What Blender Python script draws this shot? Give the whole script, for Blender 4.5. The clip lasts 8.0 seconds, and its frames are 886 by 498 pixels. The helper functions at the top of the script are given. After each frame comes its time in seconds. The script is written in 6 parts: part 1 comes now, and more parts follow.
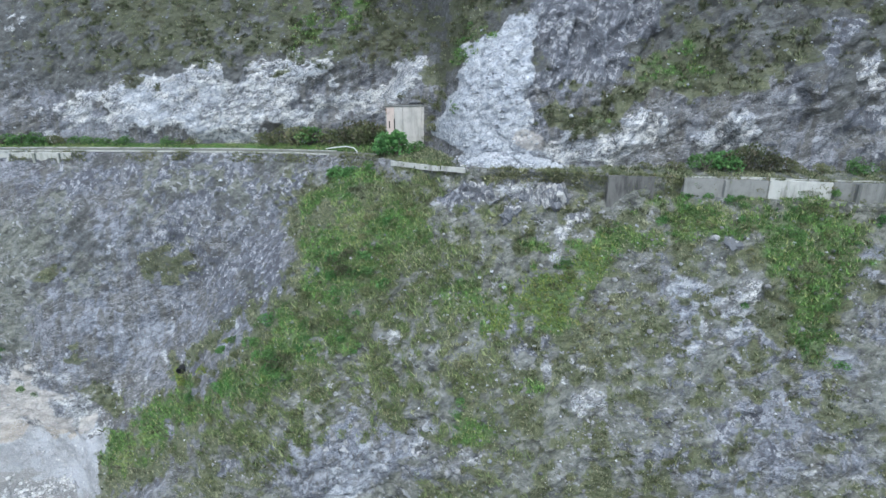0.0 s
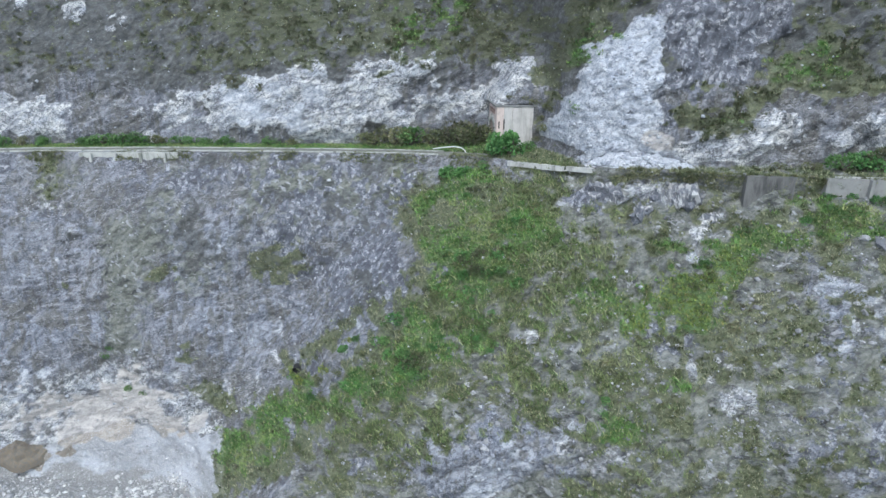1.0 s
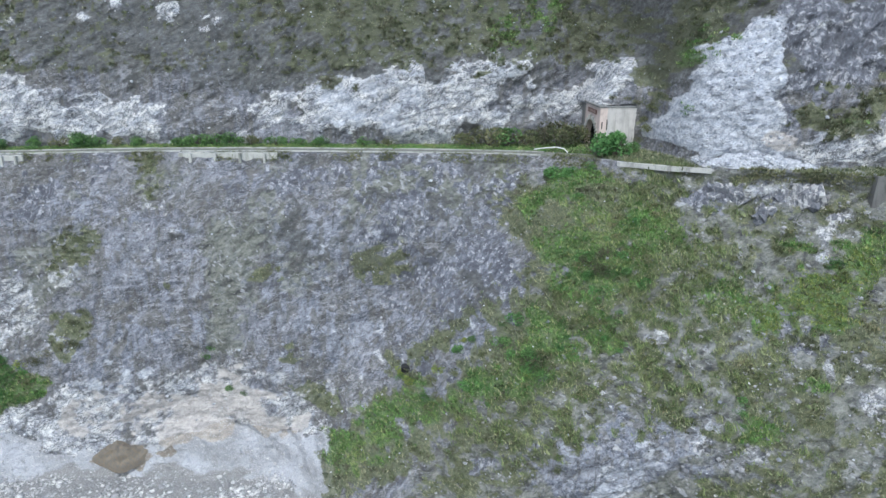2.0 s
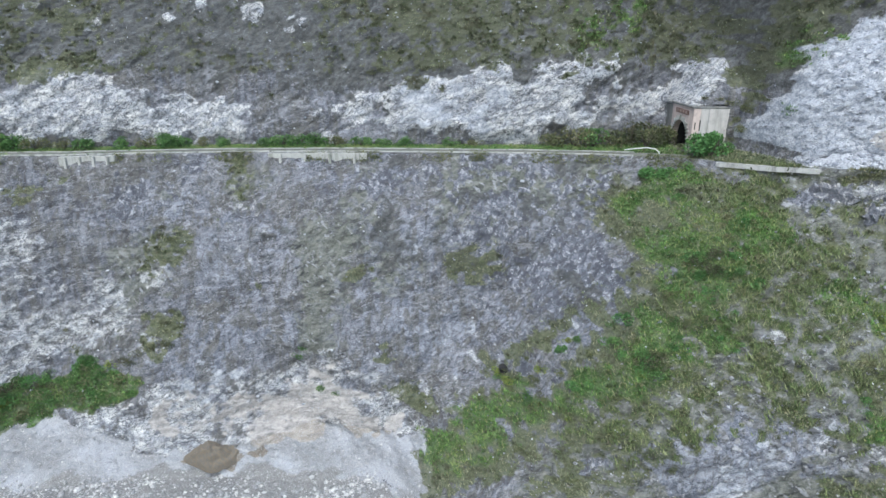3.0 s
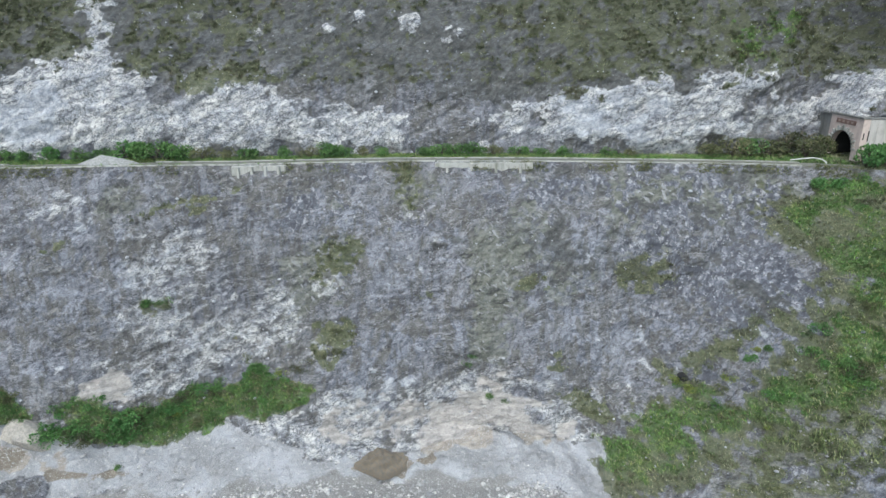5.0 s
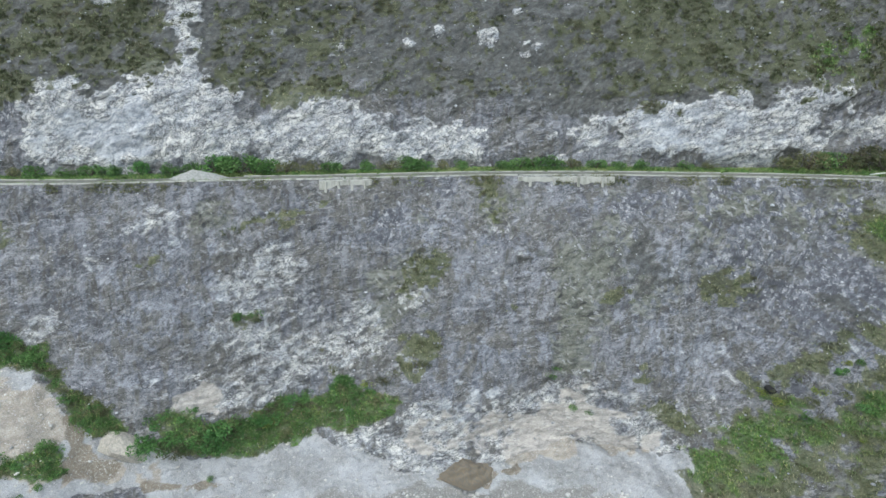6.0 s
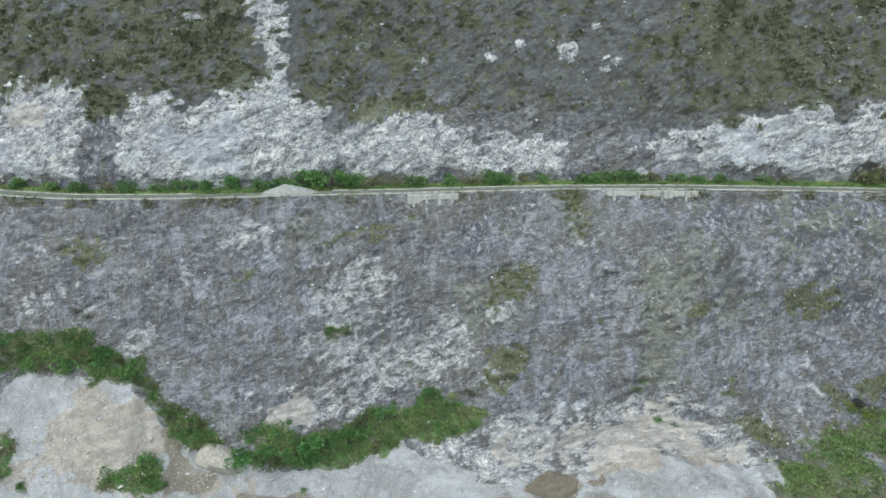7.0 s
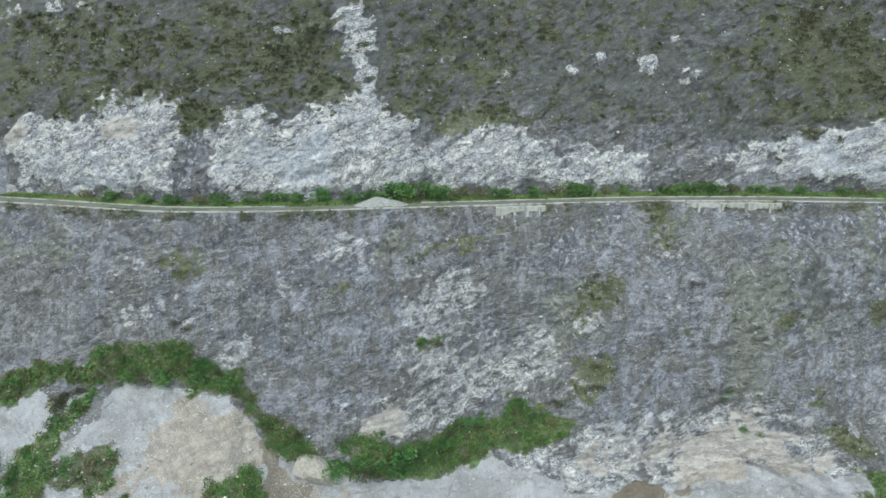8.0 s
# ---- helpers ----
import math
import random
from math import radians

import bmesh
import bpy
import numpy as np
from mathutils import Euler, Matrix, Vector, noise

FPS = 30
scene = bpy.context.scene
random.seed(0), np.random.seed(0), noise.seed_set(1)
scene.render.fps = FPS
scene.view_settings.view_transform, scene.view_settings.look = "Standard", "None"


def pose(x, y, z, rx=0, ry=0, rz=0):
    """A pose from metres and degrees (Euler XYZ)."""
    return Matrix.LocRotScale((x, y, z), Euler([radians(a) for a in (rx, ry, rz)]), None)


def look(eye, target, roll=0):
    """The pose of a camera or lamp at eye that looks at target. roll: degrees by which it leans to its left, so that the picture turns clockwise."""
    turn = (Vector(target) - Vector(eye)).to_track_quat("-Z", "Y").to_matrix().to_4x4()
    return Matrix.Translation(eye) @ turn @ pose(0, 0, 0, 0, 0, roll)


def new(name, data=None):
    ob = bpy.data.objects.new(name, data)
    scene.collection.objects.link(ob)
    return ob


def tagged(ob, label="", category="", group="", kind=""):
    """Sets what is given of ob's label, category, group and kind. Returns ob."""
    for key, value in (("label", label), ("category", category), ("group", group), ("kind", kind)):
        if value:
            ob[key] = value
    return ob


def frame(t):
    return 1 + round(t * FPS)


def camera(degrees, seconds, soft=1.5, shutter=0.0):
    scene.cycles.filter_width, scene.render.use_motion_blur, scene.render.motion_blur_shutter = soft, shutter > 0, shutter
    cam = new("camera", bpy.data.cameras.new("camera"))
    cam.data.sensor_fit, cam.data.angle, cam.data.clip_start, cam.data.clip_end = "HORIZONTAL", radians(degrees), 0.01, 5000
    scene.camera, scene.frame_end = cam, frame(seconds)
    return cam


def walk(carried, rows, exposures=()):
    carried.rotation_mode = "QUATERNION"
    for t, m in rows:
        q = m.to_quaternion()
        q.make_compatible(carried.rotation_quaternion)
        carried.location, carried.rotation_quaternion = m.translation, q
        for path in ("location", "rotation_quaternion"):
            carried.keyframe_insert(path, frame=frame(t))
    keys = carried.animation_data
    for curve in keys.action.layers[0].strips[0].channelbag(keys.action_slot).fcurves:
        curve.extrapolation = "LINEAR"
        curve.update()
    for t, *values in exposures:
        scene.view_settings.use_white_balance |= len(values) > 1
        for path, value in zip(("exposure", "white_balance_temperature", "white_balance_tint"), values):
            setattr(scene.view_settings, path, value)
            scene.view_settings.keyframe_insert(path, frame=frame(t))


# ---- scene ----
cam = camera(70.0, 8.0, soft=1.5)
METRES, EYE, TILT, LEAN, TURN = 140.0, 82.0, -20.0, 0.0, 0.0
ROWS = [
    (0.0, 0.0, 0.0, 0.0, 0.0, 0.0, -0.0),
    (0.5, -0.0721, -0.0025, -0.0003, -0.045, -0.03, -0.03),
    (1.0, -0.1443, -0.0033, -0.0007, -0.045, 0.022, -0.07),
    (1.5, -0.2141, -0.0036, -0.0012, -0.045, 0.075, -0.09),
    (3.0, -0.4036, -0.0051, -0.0019, -0.082, 0.142, -0.11),
    (3.5, -0.4621, -0.0047, -0.0022, -0.112, 0.179, -0.1),
    (4.0, -0.5189, -0.0056, -0.0002, -0.149, 0.194, -0.11),
    (4.5, -0.5765, -0.0087, 0.0029, -0.179, 0.209, -0.12),
    (6.0, -0.7516, -0.0228, 0.027, -0.246, 0.194, -0.16),
    (6.5, -0.8113, -0.0272, 0.0365, -0.254, 0.217, -0.18),
    (7.0, -0.8722, -0.0309, 0.0451, -0.254, 0.217, -0.21),
    (7.5, -0.9342, -0.0343, 0.0522, -0.276, 0.269, -0.21),
    (8.0, -0.9954, -0.0378, 0.0595, -0.276, 0.314, -0.2),
]
walk(cam, [(t, pose(0, 0, EYE, TILT, LEAN, TURN) @ pose(METRES * x, METRES * y, METRES * z, 90 + pitch, roll, yaw)) for t, x, y, z, yaw, pitch, roll in ROWS],
     exposures=((0.0, 0.74, 5640, 0), (1.5, 0.76, 5700, 2), (4.5, 0.68, 5960, 1), (6.5, 0.58, 6080, -3), (8.0, 0.54, 6110, -5)))


# ---- materials ----
class Nodes:
    """Short hand for building a node material."""

    def __init__(self, name, rough=0.9):
        self.mat = bpy.data.materials.new(name)
        self.mat.use_nodes = True
        self.tree = self.mat.node_tree
        self.shader = self.tree.nodes["Principled BSDF"]
        self.shader.inputs["Roughness"].default_value = rough
        self.shader.inputs["Specular IOR Level"].default_value = 0.25
        self.coord = self.tree.nodes.new("ShaderNodeNewGeometry").outputs["Position"]

    def link(self, a, b):
        self.tree.links.new(a, b)

    def attribute(self, name):
        n = self.tree.nodes.new("ShaderNodeAttribute")
        n.attribute_name = name
        return n.outputs["Fac"]

    def stretched(self, turn, sx, sy, sz):
        r = self.tree.nodes.new("ShaderNodeMapping")
        r.inputs["Rotation"].default_value = (0, radians(turn), 0)
        n = self.tree.nodes.new("ShaderNodeMapping")
        n.inputs["Scale"].default_value = (sx, sy, sz)
        self.link(self.coord, r.inputs["Vector"])
        self.link(r.outputs[0], n.inputs["Vector"])
        return n.outputs[0]

    def noise(self, scale, detail=4, rough=0.6, vector=None):
        n = self.tree.nodes.new("ShaderNodeTexNoise")
        n.inputs["Scale"].default_value, n.inputs["Detail"].default_value, n.inputs["Roughness"].default_value = scale, detail, rough
        self.link(vector or self.coord, n.inputs["Vector"])
        return n.outputs["Fac"]

    def cells(self, scale, vector=None, feature="F1", out="Distance"):
        n = self.tree.nodes.new("ShaderNodeTexVoronoi")
        n.feature = feature
        n.inputs["Scale"].default_value = scale
        self.link(vector or self.coord, n.inputs["Vector"])
        return n.outputs[out]

    def warped(self, vector, scale, amount):
        n = self.tree.nodes.new("ShaderNodeTexNoise")
        n.inputs["Scale"].default_value, n.inputs["Detail"].default_value = scale, 4
        self.link(self.coord, n.inputs["Vector"])
        a = self.tree.nodes.new("ShaderNodeVectorMath")
        a.operation = "MULTIPLY_ADD"
        a.inputs[1].default_value = (amount, amount, amount)
        self.link(n.outputs["Color"], a.inputs[0])
        self.link(vector, a.inputs[2])
        return a.outputs[0]

    def step(self, value, low, high, to_low=0.0, to_high=1.0):
        n = self.tree.nodes.new("ShaderNodeMapRange")
        n.interpolation_type = "SMOOTHSTEP"
        for key, v in (("From Min", low), ("From Max", high), ("To Min", to_low), ("To Max", to_high)):
            n.inputs[key].default_value = v
        self.link(value, n.inputs["Value"])
        return n.outputs[0]

    def sum(self, a, b, how="ADD"):
        n = self.tree.nodes.new("ShaderNodeMath")
        n.operation = how
        for k, v in enumerate((a, b)):
            if isinstance(v, (int, float)):
                n.inputs[k].default_value = v
            else:
                self.link(v, n.inputs[k])
        return n.outputs[0]

    def mix(self, fac, a, b):
        n = self.tree.nodes.new("ShaderNodeMix")
        n.data_type = "RGBA"
        for key, v in ((0, fac), (6, a), (7, b)):
            if isinstance(v, (int, float)):
                n.inputs[key].default_value = v
            elif isinstance(v, tuple):
                n.inputs[key].default_value = (*v, 1)
            else:
                self.link(v, n.inputs[key])
        return n.outputs[2]

    def random(self):
        return self.tree.nodes.new("ShaderNodeObjectInfo").outputs["Random"]

    def island(self):
        return self.tree.nodes.new("ShaderNodeNewGeometry").outputs["Random Per Island"]

    def done(self, colour, height=None, strength=0.5, distance=0.1):
        if isinstance(colour, tuple):
            self.shader.inputs["Base Color"].default_value = (*colour, 1)
        else:
            self.link(colour, self.shader.inputs["Base Color"])
        if height is not None:
            b = self.tree.nodes.new("ShaderNodeBump")
            b.inputs["Strength"].default_value, b.inputs["Distance"].default_value = strength, distance
            self.link(height, b.inputs["Height"])
            self.link(b.outputs[0], self.shader.inputs["Normal"])
        return self.mat


def make_ground_material():
    m = Nodes("rock_and_soil", 0.92)

    def lines(turn, along, across, warp_scale, warp, scale=1.0, detail=5, rough=0.6):
        """Noise drawn out along the bedding."""
        return m.noise(scale, detail, rough, m.warped(m.stretched(turn, along, 0.7, across), warp_scale, warp))

    # dark line along a joint: dirt filling and crevice shade, both in the colour
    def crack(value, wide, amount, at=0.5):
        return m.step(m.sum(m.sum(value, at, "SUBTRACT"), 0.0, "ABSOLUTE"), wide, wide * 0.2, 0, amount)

    def either(fac, a, b):
        return m.sum(m.sum(m.sum(1.0, fac, "SUBTRACT"), a, "MULTIPLY"), m.sum(fac, b, "MULTIPLY"))

    bedded = m.stretched(27, 0.68, 1.0, 1.15)
    torn = m.warped(bedded, 0.9, 1.3)
    mid = m.noise(0.45, 5, 0.65, bedded)
    fine = m.noise(2.6, 4, 0.72)
    crisp = m.noise(1.35, 5, 0.74, torn)
    edge = m.noise(0.7, 8, 0.72, torn)
    broad = m.noise(0.10, 5, 0.6)
    grain = m.noise(1.5, 4, 0.72, torn)

    def masked(name, soft=0.22, by=None, much=1.1):
        return m.step(m.sum(m.attribute(name), m.sum(m.sum(by or fine, 0.5, "SUBTRACT"), much, "MULTIPLY")), 0.5 - soft, 0.5 + soft)

    # bedding that changes its dip from place to place
    bed = either(m.step(m.noise(0.06, 3, 0.5), 0.44, 0.56), lines(8, 0.4, 1.2, 0.3, 2.0), lines(44, 0.4, 1.15, 0.3, 1.8))
    cross = lines(-34, 0.55, 1.3, 0.4, 1.6)
    plates = lines(20, 0.36, 0.78, 0.25, 1.9, 1.0, 7, 0.6)
    seams = lines(12, 0.16, 0.75, 0.25, 1.6, 1.0, 4, 0.55)
    rifts = lines(58, 0.18, 0.6, 0.3, 1.3, 1.0, 4, 0.55)
    cluster = m.step(m.noise(0.2, 5, 0.62), 0.42, 0.60)

    # bluish grey slate with brown runs down the face and bright broken edges
    tone = m.step(m.sum(m.sum(bed, 0.5, "MULTIPLY"), m.sum(crisp, 0.5, "MULTIPLY")), 0.38, 0.62)
    grey = m.mix(tone, (0.088, 0.091, 0.108), (0.205, 0.21, 0.243))
    warm = m.mix(tone, (0.095, 0.093, 0.09), (0.21, 0.205, 0.197))
    rock = m.mix(m.step(m.sum(broad, m.sum(mid, 0.5, "MULTIPLY")), 0.66, 0.84), grey, warm)
    rock = m.mix(m.step(plates, 0.53, 0.62, 0, 0.42), rock, (0.29, 0.30, 0.335))
    rock = m.mix(m.step(plates, 0.47, 0.38, 0, 0.5), rock, (0.08, 0.083, 0.097))
    rock = m.mix(masked("blue"), rock, m.mix(m.step(crisp, 0.36, 0.62), (0.14, 0.149, 0.183), (0.28, 0.295, 0.34)))
    wide_tone = m.noise(0.14, 6, 0.62, m.stretched(20, 0.8, 1.0, 1.1))
    rock = m.mix(m.step(wide_tone, 0.50, 0.62, 0, 0.5), rock, m.mix(crisp, (0.24, 0.25, 0.285), (0.40, 0.41, 0.45)))
    rock = m.mix(m.step(wide_tone, 0.46, 0.36, 0, 0.35), rock, (0.095, 0.094, 0.1))
    runs = m.noise(0.5, 6, 0.62, m.warped(m.stretched(0, 1.0, 1.0, 0.05), 0.25, 0.5))
    rock = m.mix(m.step(runs, 0.50, 0.58, 0, 0.8), rock, m.mix(crisp, (0.10, 0.096, 0.09), (0.20, 0.193, 0.182)))
    rock = m.mix(m.step(m.noise(1.3, 4, 0.55, m.warped(m.stretched(0, 1.0, 1.0, 0.04), 0.3, 0.35)), 0.56, 0.64, 0, 0.6), rock, (0.085, 0.08, 0.075))
    rock = m.mix(m.step(runs, 0.46, 0.37, 0, 0.35), rock, (0.34, 0.35, 0.39))
    rock = m.mix(m.step(bed, 0.60, 0.65, 0, 0.4), rock, (0.40, 0.41, 0.445))
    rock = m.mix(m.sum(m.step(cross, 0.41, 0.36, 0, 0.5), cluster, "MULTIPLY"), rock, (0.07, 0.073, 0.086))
    rock = m.mix(m.sum(m.step(cross, 0.60, 0.64, 0, 0.45), cluster, "MULTIPLY"), rock, (0.44, 0.45, 0.485))
    rock = m.mix(m.step(grain, 0.57, 0.63, 0, 0.26), rock, (0.40, 0.41, 0.44))
    # dark flecks and cracks put shade of small crevices into the rock colour
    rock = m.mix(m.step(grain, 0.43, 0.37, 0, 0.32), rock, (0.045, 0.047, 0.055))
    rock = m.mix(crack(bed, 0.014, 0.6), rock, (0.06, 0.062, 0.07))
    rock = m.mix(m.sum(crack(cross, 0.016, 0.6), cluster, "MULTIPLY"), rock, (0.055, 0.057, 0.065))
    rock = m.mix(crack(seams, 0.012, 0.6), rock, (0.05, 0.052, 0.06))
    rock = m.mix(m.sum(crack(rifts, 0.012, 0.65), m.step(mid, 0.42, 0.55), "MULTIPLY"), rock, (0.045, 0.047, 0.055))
    rock = m.mix(crack(seams, 0.012, 0.5, 0.54), rock, (0.40, 0.41, 0.45))
    soil = m.mix(tone, (0.054, 0.056, 0.054), (0.125, 0.128, 0.126))
    rock = m.mix(m.sum(masked("soil", 0.3, mid), 0.8, "MULTIPLY"), rock, soil)
    bare_part = m.step(m.attribute("soil"), 0.2, 0.9, 1.0, 0.45)
    rock = m.mix(m.sum(m.step(m.sum(crisp, m.sum(fine, 0.6, "MULTIPLY")), 0.92, 1.02, 0, 0.5), bare_part, "MULTIPLY"), rock, (0.47, 0.48, 0.51))
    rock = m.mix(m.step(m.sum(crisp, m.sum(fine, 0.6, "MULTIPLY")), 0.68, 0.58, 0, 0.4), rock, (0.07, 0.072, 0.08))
    # pale broken limestone, the shade of its hollows and cracks painted as dark patches
    pale = m.mix(m.step(crisp, 0.34, 0.6), (0.37, 0.38, 0.41), m.mix(m.step(mid, 0.42, 0.58), (0.45, 0.47, 0.51), (0.67, 0.66, 0.64)))
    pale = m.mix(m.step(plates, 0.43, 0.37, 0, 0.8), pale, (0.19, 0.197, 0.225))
    pale = m.mix(m.step(plates, 0.55, 0.62, 0, 0.7), pale, (0.68, 0.675, 0.66))
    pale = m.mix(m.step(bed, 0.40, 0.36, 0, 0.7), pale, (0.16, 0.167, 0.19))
    pale = m.mix(m.step(bed, 0.58, 0.62, 0, 0.7), pale, (0.70, 0.695, 0.685))
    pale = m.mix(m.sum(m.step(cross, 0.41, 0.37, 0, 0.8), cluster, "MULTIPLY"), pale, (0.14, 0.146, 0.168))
    pale = m.mix(m.step(m.noise(0.33, 6, 0.6, torn), 0.50, 0.40, 0, 0.5), pale, m.mix(crisp, (0.15, 0.157, 0.185), (0.36, 0.37, 0.41)))
    pale = m.mix(m.step(grain, 0.57, 0.62, 0, 0.45), pale, (0.72, 0.715, 0.705))
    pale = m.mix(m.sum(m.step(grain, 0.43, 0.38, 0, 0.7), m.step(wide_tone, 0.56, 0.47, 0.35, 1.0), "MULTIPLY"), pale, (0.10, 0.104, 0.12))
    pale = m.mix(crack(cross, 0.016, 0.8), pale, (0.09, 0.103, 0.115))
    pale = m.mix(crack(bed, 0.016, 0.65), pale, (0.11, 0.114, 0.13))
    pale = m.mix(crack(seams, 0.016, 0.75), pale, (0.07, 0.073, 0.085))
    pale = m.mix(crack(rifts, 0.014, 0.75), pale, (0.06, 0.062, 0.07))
    pale = m.mix(m.sum(m.attribute("blue"), 0.55, "MULTIPLY"), pale, m.mix(m.step(crisp, 0.34, 0.62), (0.28, 0.305, 0.365), (0.55, 0.58, 0.645)))
    ledges = lines(3, 0.25, 1.5, 0.3, 0.8)
    tan = m.mix(m.step(m.sum(m.sum(crisp, 0.5, "MULTIPLY"), m.sum(ledges, 0.5, "MULTIPLY")), 0.40, 0.59), (0.33, 0.31, 0.295), (0.52, 0.485, 0.455))
    tan = m.mix(crack(ledges, 0.012, 0.3), tan, (0.12, 0.11, 0.105))
    upright = m.noise(0.9, 8, 0.8, m.warped(m.stretched(-15, 1.3, 1.0, 0.45), 0.7, 1.0))
    dark = m.mix(m.step(upright, 0.36, 0.66), (0.08, 0.084, 0.1), (0.255, 0.264, 0.305))
    dark = m.mix(m.step(plates, 0.52, 0.40, 0, 0.6), dark, (0.072, 0.075, 0.09))
    dark = m.mix(m.sum(m.step(cross, 0.52, 0.57, 0, 0.8), m.step(upright, 0.45, 0.53), "MULTIPLY"), dark, (0.40, 0.405, 0.43))
    dark = m.mix(m.step(upright, 0.62, 0.7, 0, 0.7), dark, (0.42, 0.43, 0.45))
    dark = m.mix(crack(upright, 0.014, 0.75), dark, (0.035, 0.036, 0.04))
    humus = m.mix(tone, (0.08, 0.084, 0.07), (0.24, 0.247, 0.212))
    rock = m.mix(m.sum(masked("humus", 0.35, crisp), 0.75, "MULTIPLY"), rock, humus)
    stony = m.sum(m.attribute("humus"), cluster, "MULTIPLY")
    rock = m.mix(m.sum(m.step(bed, 0.44, 0.38, 0, 0.8), stony, "MULTIPLY"), rock, (0.05, 0.052, 0.058))
    rock = m.mix(m.sum(m.step(cross, 0.56, 0.61, 0, 0.8), stony, "MULTIPLY"), rock, (0.40, 0.405, 0.43))
    col = m.mix(masked("dark", 0.14, edge, 2.0), rock, dark)
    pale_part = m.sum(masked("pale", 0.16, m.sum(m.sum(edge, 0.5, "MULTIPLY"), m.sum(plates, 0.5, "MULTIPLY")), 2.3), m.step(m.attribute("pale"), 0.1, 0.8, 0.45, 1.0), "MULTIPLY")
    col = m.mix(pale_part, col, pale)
    col = m.mix(m.sum(masked("tan", 0.36, edge, 1.5), 0.8, "MULTIPLY"), col, tan)
    # gravel
    stone_n = m.cells(2.6, None, "F1", "Color")
    stone_c = m.tree.nodes.new("ShaderNodeSeparateColor")
    m.link(stone_n, stone_c.inputs[0])
    grit = m.noise(5.0, 4, 0.8)
    gravel = m.mix(m.step(m.noise(0.13, 5, 0.65), 0.36, 0.64), (0.43, 0.44, 0.475), (0.315, 0.318, 0.332))
    soft_tan = m.step(m.sum(m.attribute("tan"), m.sum(m.sum(mid, 0.5, "SUBTRACT"), 0.8, "MULTIPLY")), 0.15, 0.9, 0, 0.85)
    gravel = m.mix(soft_tan, gravel, m.mix(m.step(mid, 0.35, 0.65), (0.285, 0.247, 0.205), (0.44, 0.392, 0.338)))
    gravel = m.mix(masked("bed", 0.3), gravel, m.mix(fine, (0.165, 0.163, 0.16), (0.33, 0.325, 0.32)))
    gravel = m.mix(masked("brown", 0.3), gravel, m.mix(fine, (0.165, 0.142, 0.115), (0.29, 0.256, 0.21)))
    gravel = m.mix(m.step(m.noise(0.6, 5, 0.7, m.stretched(20, 1.0, 1.0, 0.35)), 0.52, 0.7, 0, 0.5), gravel, (0.185, 0.18, 0.17))
    gravel = m.mix(m.step(grit, 0.54, 0.66, 0, 0.7), gravel, (0.56, 0.56, 0.57))
    gravel = m.mix(m.step(grit, 0.46, 0.34, 0, 0.65), gravel, (0.13, 0.13, 0.13))
    gravel = m.mix(m.step(m.sum(stone_c.outputs[0], fine, "MULTIPLY"), 0.48, 0.58, 0, 0.6), gravel, (0.58, 0.58, 0.58))
    gravel = m.mix(m.sum(masked("dark", 0.2), 0.7, "MULTIPLY"), gravel, m.mix(fine, (0.075, 0.076, 0.078), (0.19, 0.192, 0.2)))
    col = m.mix(masked("gravel", 0.15), col, gravel)
    # thin grass and moss on the soil between the plants
    grass = m.mix(m.step(m.noise(1.3, 5, 0.7), 0.33, 0.68), (0.085, 0.096, 0.05), (0.165, 0.176, 0.095))
    grass = m.mix(m.step(fine, 0.5, 0.75, 0, 0.7), grass, (0.19, 0.175, 0.12))
    lush = m.mix(m.step(fine, 0.3, 0.7), (0.06, 0.10, 0.028), (0.15, 0.235, 0.07))
    grass = m.mix(m.sum(m.attribute("soil"), 0.7, "MULTIPLY"), grass, m.mix(fine, (0.06, 0.066, 0.042), (0.11, 0.115, 0.075)))
    grass = m.mix(m.attribute("lush"), grass, lush)
    col = m.mix(m.sum(masked("green", 0.25), 0.8, "MULTIPLY"), col, grass)
    return m.done(col, m.sum(m.sum(crisp, bed), m.sum(m.sum(cross, 0.6, "MULTIPLY"), m.sum(m.step(m.sum(m.sum(seams, 0.5, "SUBTRACT"), 0.0, "ABSOLUTE"), 0.0, 0.03, -0.25, 0.0), m.sum(plates, 0.5, "MULTIPLY")))), 0.95, 0.36)


def make_leaf_material(name, dark, light, dry, dryness=0.2, patch_size=0.25):
    m = Nodes(name, 0.6)
    island = m.island()
    col = m.mix(island, dark, light)
    col = m.mix(m.step(m.noise(patch_size * 0.45, 4, 0.6), 0.50, 0.66, 0, dryness * 3.2), col, dry)
    col = m.mix(m.step(m.noise(patch_size, 3, 0.6), 0.42, 0.62, 0, 0.7), col, dark)
    col = m.mix(m.step(m.sum(island, m.noise(0.5, 3, 0.6), "MULTIPLY"), 0.55 - dryness, 0.62 - dryness * 0.6), col, dry)
    return m.done(col)


def make_stone_material(name, low, high, use_island=True):
    m = Nodes(name, 0.85)
    tone = m.island() if use_island else m.random()
    col = m.mix(tone, low, high)
    grain = m.noise(2.5, 5, 0.7)
    col = m.mix(m.step(grain, 0.35, 0.65, 0.55, 0), col, (0.12, 0.12, 0.125))
    return m.done(col, grain, 0.6, 0.1)


